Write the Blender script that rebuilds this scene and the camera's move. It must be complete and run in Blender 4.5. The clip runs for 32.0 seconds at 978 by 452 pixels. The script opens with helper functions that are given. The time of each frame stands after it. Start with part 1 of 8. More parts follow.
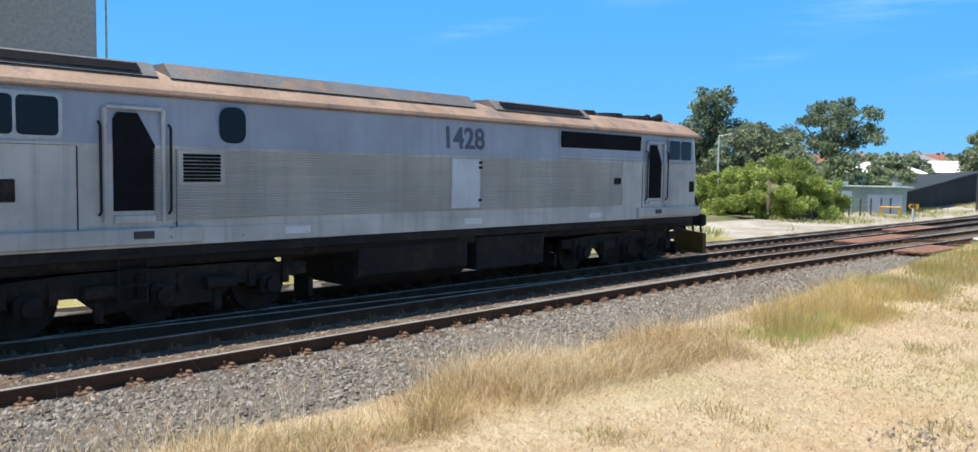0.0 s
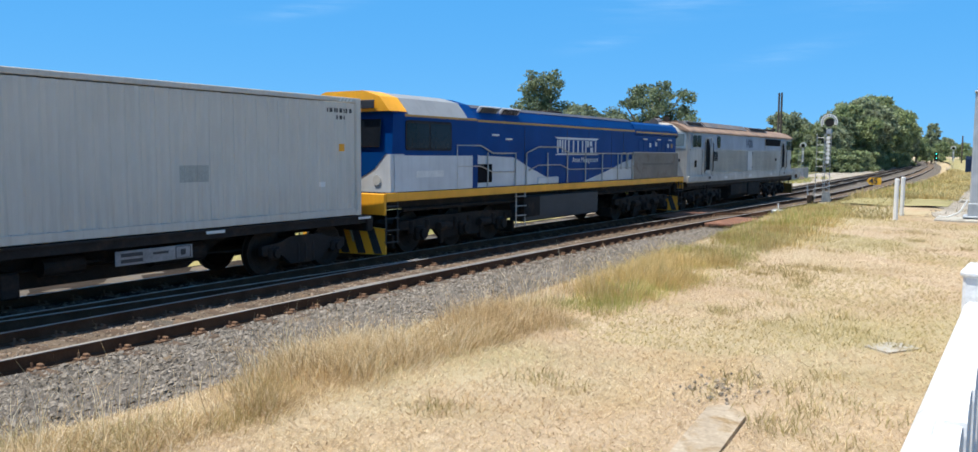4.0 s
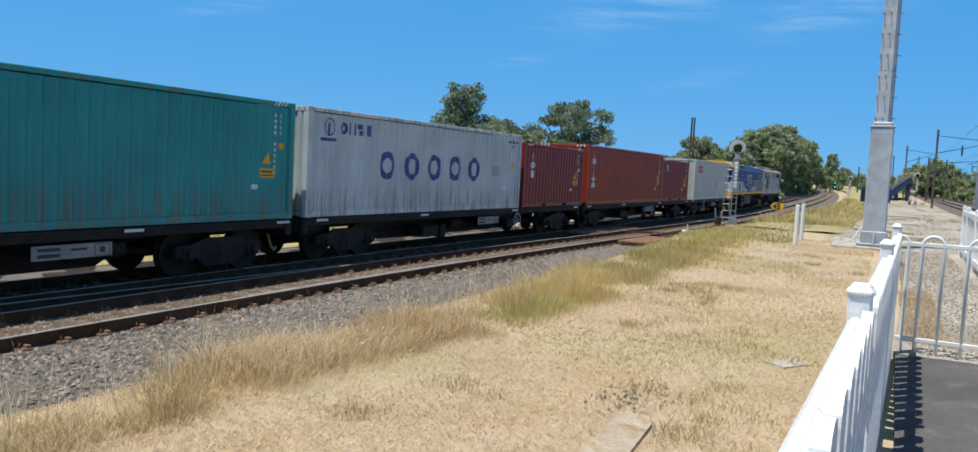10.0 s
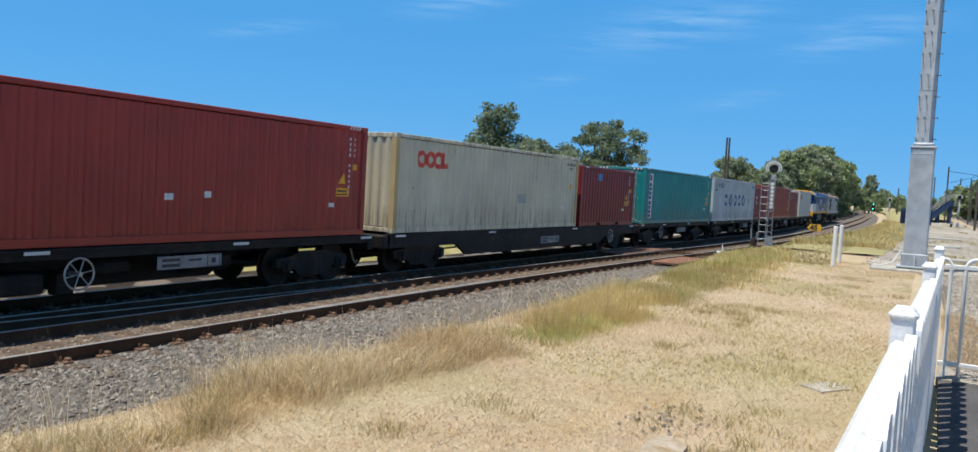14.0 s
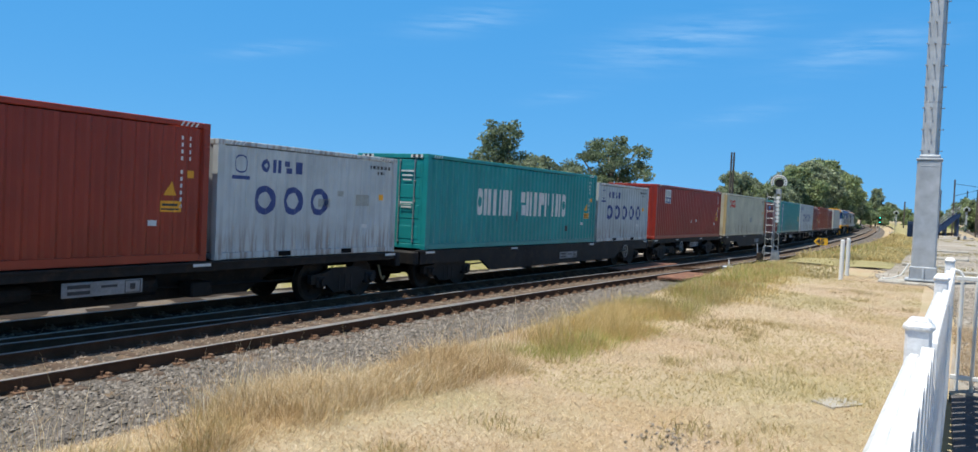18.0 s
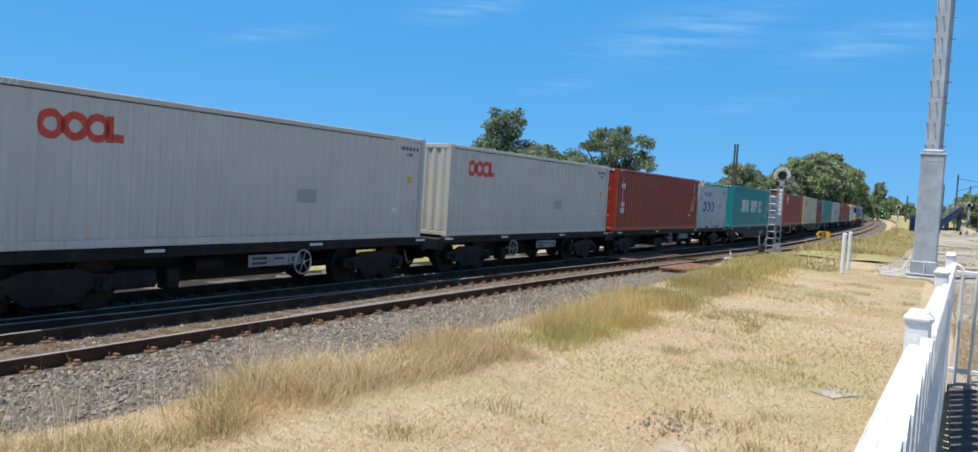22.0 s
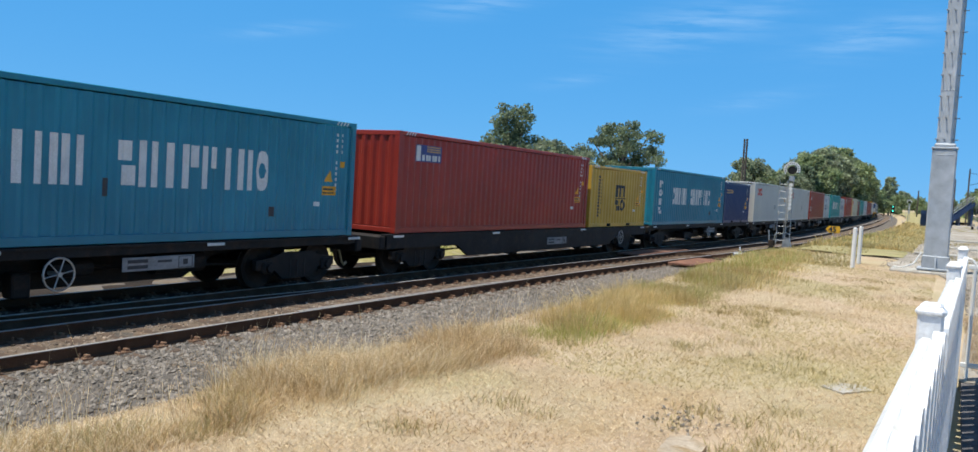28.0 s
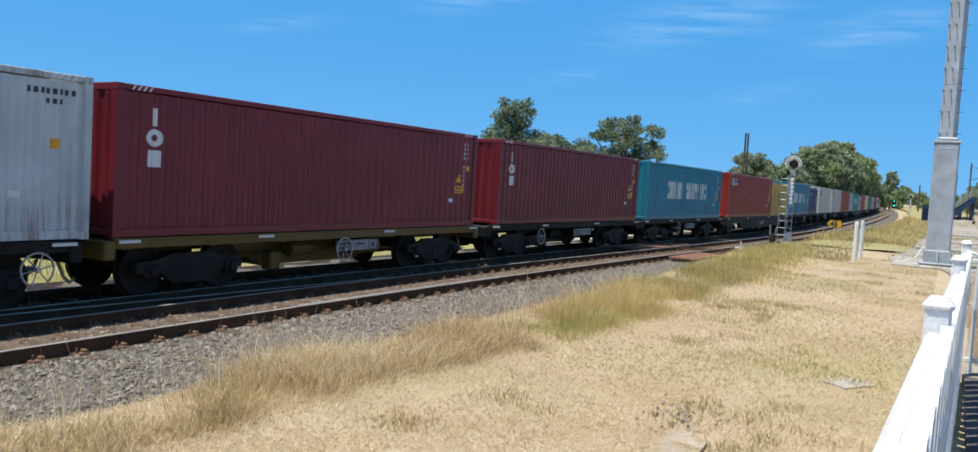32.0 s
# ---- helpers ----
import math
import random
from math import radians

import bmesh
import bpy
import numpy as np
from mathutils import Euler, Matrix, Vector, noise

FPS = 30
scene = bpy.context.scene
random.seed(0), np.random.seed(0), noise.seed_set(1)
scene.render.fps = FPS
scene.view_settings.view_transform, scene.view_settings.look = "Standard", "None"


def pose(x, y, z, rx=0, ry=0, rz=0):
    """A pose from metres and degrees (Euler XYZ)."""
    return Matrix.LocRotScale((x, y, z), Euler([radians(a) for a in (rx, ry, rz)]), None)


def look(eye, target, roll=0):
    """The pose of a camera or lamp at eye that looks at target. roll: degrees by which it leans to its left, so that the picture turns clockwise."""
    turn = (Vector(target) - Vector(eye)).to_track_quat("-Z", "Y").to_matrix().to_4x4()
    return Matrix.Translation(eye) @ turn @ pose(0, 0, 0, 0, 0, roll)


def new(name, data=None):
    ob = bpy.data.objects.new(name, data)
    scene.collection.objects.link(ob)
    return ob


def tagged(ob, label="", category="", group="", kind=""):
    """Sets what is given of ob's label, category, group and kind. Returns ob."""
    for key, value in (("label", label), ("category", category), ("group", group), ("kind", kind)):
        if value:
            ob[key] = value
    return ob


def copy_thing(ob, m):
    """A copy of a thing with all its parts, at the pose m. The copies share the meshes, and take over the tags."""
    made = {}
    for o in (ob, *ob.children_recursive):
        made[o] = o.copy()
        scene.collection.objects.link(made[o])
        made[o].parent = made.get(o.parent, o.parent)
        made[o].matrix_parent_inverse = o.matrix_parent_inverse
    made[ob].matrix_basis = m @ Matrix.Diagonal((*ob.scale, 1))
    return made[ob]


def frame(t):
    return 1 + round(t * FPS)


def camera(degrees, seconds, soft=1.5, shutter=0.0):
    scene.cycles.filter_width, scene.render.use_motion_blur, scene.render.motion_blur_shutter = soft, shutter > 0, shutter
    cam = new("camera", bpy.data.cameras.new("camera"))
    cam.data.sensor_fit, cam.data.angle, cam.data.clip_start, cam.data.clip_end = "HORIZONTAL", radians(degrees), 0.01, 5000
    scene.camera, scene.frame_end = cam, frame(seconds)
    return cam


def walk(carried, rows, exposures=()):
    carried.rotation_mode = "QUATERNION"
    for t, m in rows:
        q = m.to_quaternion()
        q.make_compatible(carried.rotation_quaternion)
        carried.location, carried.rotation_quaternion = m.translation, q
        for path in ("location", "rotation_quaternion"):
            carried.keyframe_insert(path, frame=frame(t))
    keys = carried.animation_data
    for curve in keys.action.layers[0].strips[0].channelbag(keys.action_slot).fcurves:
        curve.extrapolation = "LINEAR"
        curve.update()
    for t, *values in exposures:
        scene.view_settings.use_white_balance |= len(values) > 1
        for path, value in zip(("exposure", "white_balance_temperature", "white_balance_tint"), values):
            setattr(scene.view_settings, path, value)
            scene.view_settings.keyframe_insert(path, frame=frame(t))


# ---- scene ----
cam = camera(62.0, 32.0, soft=1.5)
# seconds, x, y, z, yaw, pitch, roll: a phone held over the fence, panning after the train
PATH = [
    (0, 0.148, 0.124, 1.675, -46.78, -4.01, 1.06),
    (0.5, 0.150, 0.125, 1.675, -47.63, -5.09, 1.10),
    (1, 0.154, 0.141, 1.676, -47.62, -5.73, 1.37),
    (1.5, 0.087, 0.119, 1.675, -48.61, -5.16, 1.50),
    (2, 0.065, 0.087, 1.668, -51.73, -4.67, 1.62),
    (2.5, 0.023, 0.052, 1.669, -56.59, -4.50, 1.85),
    (4.5, 0.153, -0.003, 1.653, -58.32, -5.22, 0.38),
    (5, 0.064, -0.004, 1.714, -58.73, -5.17, 1.27),
    (5.2, -0.011, -0.022, 1.714, -60.27, -3.75, 0.11),
    (5.3, -0.089, -0.030, 1.721, -62.55, -3.01, 0.66),
    (5.5, -0.152, -0.047, 1.712, -68.05, -1.84, 0.72),
    (6, -0.023, -0.036, 1.687, -65.51, -2.80, 0.84),
    (6.5, -0.041, -0.033, 1.684, -65.42, -2.80, 1.84),
    (7, -0.088, -0.034, 1.680, -65.79, -3.20, 1.85),
    (7.5, -0.094, -0.040, 1.677, -66.54, -2.85, 2.01),
    (8, -0.068, -0.044, 1.671, -66.68, -3.35, 2.11),
    (8.5, -0.045, -0.040, 1.661, -65.79, -3.96, 1.98),
    (9, -0.074, -0.038, 1.662, -65.59, -4.10, 2.16),
    (9.5, -0.019, -0.031, 1.656, -64.43, -4.36, 2.42),
    (10, -0.019, -0.029, 1.656, -64.08, -4.09, 2.94),
    (10.5, -0.049, -0.029, 1.655, -64.14, -4.23, 3.33),
    (11, -0.066, -0.031, 1.656, -64.31, -4.63, 3.16),
    (11.5, -0.043, -0.029, 1.654, -64.34, -5.03, 3.22),
    (12, -0.020, -0.025, 1.650, -63.49, -4.83, 2.20),
    (12.5, -0.038, -0.022, 1.654, -63.43, -3.66, 2.86),
    (13, -0.052, -0.028, 1.654, -63.66, -3.52, 3.20),
    (13.5, 0.013, -0.022, 1.652, -63.62, -3.02, 3.92),
    (14, -0.036, -0.021, 1.654, -61.73, -2.86, 3.24),
    (14.5, -0.055, -0.023, 1.655, -62.57, -2.82, 3.81),
    (16.5, -0.006, -0.013, 1.645, -63.03, -3.60, 3.76),
    (17, 0.027, -0.005, 1.639, -62.13, -3.37, 2.91),
    (17.5, 0.059, -0.005, 1.638, -61.60, -1.91, 3.04),
    (18, 0.065, -0.001, 1.633, -61.29, -1.65, 2.66),
    (18.5, 0.042, 0.005, 1.631, -61.15, -1.62, 2.55),
    (19, 0.023, 0.002, 1.632, -61.04, -1.84, 2.68),
    (19.5, -0.009, -0.004, 1.634, -61.19, -2.10, 3.02),
    (20, 0.002, -0.003, 1.634, -61.21, -2.36, 3.07),
    (20.5, 0.011, -0.002, 1.636, -61.00, -1.96, 3.09),
    (21, 0.008, 0.002, 1.634, -61.07, -2.01, 3.34),
    (21.5, 0.008, 0.007, 1.630, -60.95, -2.27, 3.57),
    (22, -0.046, -0.003, 1.636, -61.22, -2.50, 3.51),
    (22.5, -0.006, -0.001, 1.631, -61.39, -2.72, 3.60),
    (23, -0.018, -0.007, 1.630, -61.51, -2.95, 3.45),
    (23.5, -0.028, -0.010, 1.629, -61.63, -3.06, 3.40),
    (24, 0.006, -0.002, 1.629, -61.26, -3.34, 3.63),
    (24.5, 0.001, 0.002, 1.627, -61.23, -1.85, 2.92),
    (25, -0.017, -0.003, 1.631, -61.38, -1.83, 3.87),
    (25.5, -0.034, -0.002, 1.636, -61.49, -2.34, 5.12),
    (27.5, 0.016, 0.009, 1.625, -60.51, -2.65, 3.84),
    (28, -0.023, 0.001, 1.626, -60.63, -2.85, 3.40),
    (28.5, 0.021, 0.016, 1.617, -59.89, -2.62, 2.38),
    (29, 0.030, 0.017, 1.618, -59.84, -2.58, 2.67),
    (29.5, 0.055, 0.017, 1.617, -59.84, -3.10, 3.18),
    (30, 0.005, 0.010, 1.619, -60.00, -3.59, 3.20),
    (30.5, -0.024, 0.005, 1.622, -60.49, -3.66, 3.00),
    (31, 0.004, 0.013, 1.623, -60.61, -3.23, 3.03),
    (31.5, 0.007, 0.013, 1.619, -60.71, -3.11, 3.34),
    (32, 0.054, 0.021, 1.613, -60.59, -3.23, 3.40),
]

# the phone's picture: stops over time
EXPOSURES = [(0, 0.66), (2.5, 0.62), (4.6, 0.47), (5.2, 0.40), (6, 0.27), (12, 0.27), (17, 0.34), (32, 0.36)]


def aim(x, y, z, yaw, pitch, roll):
    return Matrix.Translation((x, y, z)) @ pose(0, 0, 0, 0, 0, yaw) @ pose(0, 0, 0, 90 + pitch) @ pose(0, 0, 0, 0, 0, roll)


walk(cam, [(r[0], aim(*r[1:])) for r in PATH], EXPOSURES)

# ---- light ----
SUN = Vector((-0.25, 0.22, 1.0)).normalized()
world = bpy.data.worlds.new("sky")
scene.world = world
world.use_nodes = True
wn = world.node_tree
wn.nodes.clear()
w_out = wn.nodes.new("ShaderNodeOutputWorld")
w_bg = wn.nodes.new("ShaderNodeBackground")
w_sky = wn.nodes.new("ShaderNodeTexSky")
w_sky.sky_type = "NISHITA"
w_sky.sun_disc = False
w_sky.sun_elevation = math.asin(SUN.z)
w_sky.sun_rotation = math.atan2(SUN.x, SUN.y)
w_sky.air_density, w_sky.dust_density, w_sky.ozone_density = 1.0, 0.1, 4.0
w_sky.altitude = 1500.0
w_tint = wn.nodes.new("ShaderNodeHueSaturation")
w_tint.inputs["Saturation"].default_value = 1.0
w_bg.inputs["Strength"].default_value = 0.10
wn.links.new(w_sky.outputs[0], w_tint.inputs["Color"])


def sky_math(op, a, b=0.0):
    n = wn.nodes.new("ShaderNodeMath")
    n.operation = op
    for sock, v in zip(n.inputs, (a, b)):
        if isinstance(v, (int, float)):
            sock.default_value = v
        else:
            wn.links.new(v, sock)
    return n.outputs[0]


def sky_mix(a, b, fac):
    m = wn.nodes.new("ShaderNodeMix")
    m.data_type = "RGBA"
    for sock, v in ((m.inputs[0], fac), (m.inputs[6], a), (m.inputs[7], b)):
        if isinstance(v, (int, float, tuple)):
            sock.default_value = v
        else:
            wn.links.new(v, sock)
    return m.outputs[2]


# clear summer blue down to the horizon, with a few thin wisps of high cloud
w_dir = wn.nodes.new("ShaderNodeTexCoord")
w_xyz = wn.nodes.new("ShaderNodeSeparateXYZ")
wn.links.new(w_dir.outputs["Generated"], w_xyz.inputs[0])
az = sky_math("ARCTAN2", w_xyz.outputs[1], w_xyz.outputs[0])
el = sky_math("ARCSINE", w_xyz.outputs[2])
w_vec = wn.nodes.new("ShaderNodeCombineXYZ")
wn.links.new(sky_math("ADD", sky_math("MULTIPLY", az, 9.0), sky_math("MULTIPLY", el, -16.0)), w_vec.inputs[0])
wn.links.new(sky_math("MULTIPLY", el, 90.0), w_vec.inputs[1])
w_noise = wn.nodes.new("ShaderNodeTexNoise")
w_noise.inputs["Scale"].default_value, w_noise.inputs["Detail"].default_value, w_noise.inputs["Roughness"].default_value = 1.1, 7.0, 0.62
wn.links.new(w_vec.outputs[0], w_noise.inputs["Vector"])
wisps = 0.0
for a0, e0, wide, tall, much in ((31, 12.4, 3.4, 0.75, 0.8), (16, 11.4, 5.5, 1.3, 0.9), (4.8, 10.8, 4.0, 1.0, 0.9), (44.5, 9.5, 3.0, 0.4, 0.6), (12, 6.6, 3.0, 0.5, 0.45), (24, 7.6, 2.4, 0.4, 0.4)):
    da = sky_math("DIVIDE", sky_math("SUBTRACT", az, math.radians(a0)), math.radians(wide))
    slant = sky_math("MULTIPLY", sky_math("SUBTRACT", az, math.radians(a0)), -0.18)
    de = sky_math("DIVIDE", sky_math("SUBTRACT", sky_math("SUBTRACT", el, math.radians(e0)), slant), math.radians(tall))
    r2 = sky_math("ADD", sky_math("MULTIPLY", da, da), sky_math("MULTIPLY", de, de))
    wisps = sky_math("ADD", sky_math("MULTIPLY", sky_math("EXPONENT", sky_math("MULTIPLY", r2, -1.0)), much), wisps)
veil = sky_math("MULTIPLY", sky_math("MULTIPLY", sky_math("MAXIMUM", sky_math("SUBTRACT", w_noise.outputs["Fac"], 0.36), 0.0), 2.6), wisps)
low = sky_math("SUBTRACT", 1.0, sky_math("MINIMUM", sky_math("MAXIMUM", sky_math("DIVIDE", sky_math("SUBTRACT", el, 0.3), 0.5), 0.0), 1.0))
blue = sky_mix(w_tint.outputs[0], (0.42, 2.85, 6.6, 1.0), sky_math("MULTIPLY", low, 0.86))
pale = sky_math("MULTIPLY", sky_math("EXPONENT", sky_math("MULTIPLY", sky_math("MAXIMUM", el, 0.0), -9.0)), 0.45)
blue = sky_mix(blue, (1.6, 4.6, 7.9, 1.0), pale)
wn.links.new(sky_mix(blue, (4.6, 6.6, 8.6, 1.0), sky_math("MINIMUM", sky_math("MULTIPLY", veil, 0.45), 0.4)), w_bg.inputs[0])
wn.links.new(w_bg.outputs[0], w_out.inputs[0])
sun_data = bpy.data.lights.new("sun", "SUN")
sun_data.energy, sun_data.angle, sun_data.color = 4.7, radians(0.5), (1.0, 0.96, 0.87)
sun_ob = new("sun", sun_data)
sun_ob.matrix_world = look(SUN * 50, (0, 0, 0))


# ---- materials ----
def shader(name, rough=0.6, metal=0.0):
    m = bpy.data.materials.new(name)
    m.use_nodes = True
    b = m.node_tree.nodes["Principled BSDF"]
    b.inputs["Roughness"].default_value, b.inputs["Metallic"].default_value = rough, metal
    return m, m.node_tree, b


def node(nt, kind, **values):
    n = nt.nodes.new(kind)
    for key, v in values.items():
        n.inputs[key].default_value = v
    return n


def coords(nt, scale=(1, 1, 1), kind="Object"):
    tc, mp = nt.nodes.new("ShaderNodeTexCoord"), nt.nodes.new("ShaderNodeMapping")
    mp.inputs["Scale"].default_value = scale
    nt.links.new(tc.outputs[kind], mp.inputs["Vector"])
    return mp.outputs[0]


def ramp(nt, src, stops):
    r = nt.nodes.new("ShaderNodeValToRGB")
    e = r.color_ramp.elements
    while len(e) < len(stops):
        e.new(0.5)
    for el, (p, c) in zip(e, stops):
        el.position, el.color = p, (*c, 1) if len(c) == 3 else c
    nt.links.new(src, r.inputs[0])
    return r.outputs[0]


def noise_tex(nt, vec, scale, detail=4.0, rough=0.6):
    n = node(nt, "ShaderNodeTexNoise", Scale=scale, Detail=detail, Roughness=rough)
    nt.links.new(vec, n.inputs["Vector"])
    return n.outputs["Fac"]


def mix(nt, a, b, fac, how="MIX"):
    m = nt.nodes.new("ShaderNodeMix")
    m.data_type, m.blend_type = "RGBA", how
    for sock, v in ((m.inputs[0], fac), (m.inputs[6], a), (m.inputs[7], b)):
        if isinstance(v, bpy.types.NodeSocket):
            nt.links.new(v, sock)
        else:
            sock.default_value = v if isinstance(v, (int, float)) else ((*v, 1) if len(v) == 3 else v)
    return m.outputs[2]


def bump(nt, b, height, strength=0.4, dist=0.01):
    n = node(nt, "ShaderNodeBump", Strength=strength, Distance=dist)
    nt.links.new(height, n.inputs["Height"])
    nt.links.new(n.outputs[0], b.inputs["Normal"])


def mottled(name, c1, c2, scale=3.0, rough=0.7, metal=0.0, fine=40.0, c3=None, bumpy=0.2, stretch=(1, 1, 1), dist=0.01, island=0.0, kind="Object"):
    """Two colours mixed by coarse and fine noise, with relief; island: how much loose pieces differ."""
    m, nt, b = shader(name, rough, metal)
    if rough >= 0.85:
        b.inputs["Specular IOR Level"].default_value = 0.06
    vec = coords(nt, stretch, kind)
    big, small = noise_tex(nt, vec, scale), noise_tex(nt, vec, fine, 6.0)
    col = ramp(nt, big, [(0.3, c1), (0.7, c2)])
    if c3:
        col = mix(nt, col, c3, ramp(nt, noise_tex(nt, vec, scale * 2.7, 5.0), [(0.52, (0, 0, 0)), (0.68, (1, 1, 1))]))
    grain = ramp(nt, small, [(0.25, (0.72, 0.72, 0.72)), (0.75, (1.15, 1.15, 1.15))])
    col = mix(nt, col, grain, 1.0, "MULTIPLY")
    if island:
        g = nt.nodes.new("ShaderNodeNewGeometry")
        lo = 1.0 - island
        col = mix(nt, col, ramp(nt, g.outputs["Random Per Island"], [(0.0, (lo, lo, lo)), (1.0, (1 + island,) * 3)]), 1.0, "MULTIPLY")
    nt.links.new(col, b.inputs["Base Color"])
    if bumpy:
        bump(nt, b, small, bumpy, dist)
    return m


def painted(name, colour, rust=(0.16, 0.07, 0.035), wear=0.5, rough=0.45, streak=0.5, fade=0.12, runs=0.0):
    """Old paint on steel: faded patches, rain streaks down the side, and rust that starts at edges and chips."""
    m, nt, b = shader(name, rough)
    b.inputs["Specular IOR Level"].default_value = 0.34
    vec = coords(nt)
    tall = coords(nt, (5, 5, 0.35))
    big = noise_tex(nt, vec, 0.7, 3.0)
    light = tuple(min(1.0, c * (1 + fade) + fade * 0.03 * max(colour)) for c in colour)
    dark = tuple(c * (1 - fade * 1.6) for c in colour)
    col = ramp(nt, big, [(0.3, dark), (0.7, light)])
    streaks = ramp(nt, noise_tex(nt, tall, 1.6, 5.0), [(0.5, (0, 0, 0)), (0.8, (streak, streak, streak))])
    col = mix(nt, col, tuple(0.5 * c + 0.025 * max(colour) for c in colour), streaks)
    chips = noise_tex(nt, vec, 3.5, 9.0, 0.72)
    edge = 0.74 - 0.12 * wear
    rusty = ramp(nt, chips, [(edge, (0, 0, 0)), (edge + 0.03, (1, 1, 1))])
    col = mix(nt, col, rust, rusty)
    if runs:
        # rust that runs down in thin lines, most of it low on the sheet
        xyz = nt.nodes.new("ShaderNodeSeparateXYZ")
        nt.links.new(vec, xyz.inputs[0])
        low = ramp(nt, xyz.outputs[2], [(0.0, (1, 1, 1)), (0.3, (0.85, 0.85, 0.85)), (0.62, (0.22, 0.22, 0.22)), (0.95, (0.08, 0.08, 0.08))])
        thin = ramp(nt, noise_tex(nt, coords(nt, (9, 9, 0.55)), 1.0, 4.0, 0.65), [(0.47, (0, 0, 0)), (0.58, (runs, runs, runs))])
        col = mix(nt, col, tuple((0.5 - 0.4 * runs) * a + (0.5 + 0.4 * runs) * r for a, r in zip(colour, (0.16, 0.085, 0.05))), mix(nt, thin, low, 1.0, "MULTIPLY"))
    info = nt.nodes.new("ShaderNodeObjectInfo")
    col = mix(nt, col, ramp(nt, info.outputs["Random"], [(0, (0.93, 0.93, 0.93)), (1, (1.04, 1.04, 1.04))]), 1.0, "MULTIPLY")
    nt.links.new(col, b.inputs["Base Color"])
    nt.links.new(ramp(nt, rusty, [(0, (rough,) * 3), (1, (0.85,) * 3)]), b.inputs["Roughness"])
    bump(nt, b, noise_tex(nt, vec, 9.0, 3.0), 0.12, 0.01)
    return m


def plain(name, colour, rough=0.5, metal=0.0):
    return mottled(name, tuple(c * 0.9 for c in colour), tuple(min(1, c * 1.08) for c in colour), 4.0, rough, metal, 60.0, None, 0.05)


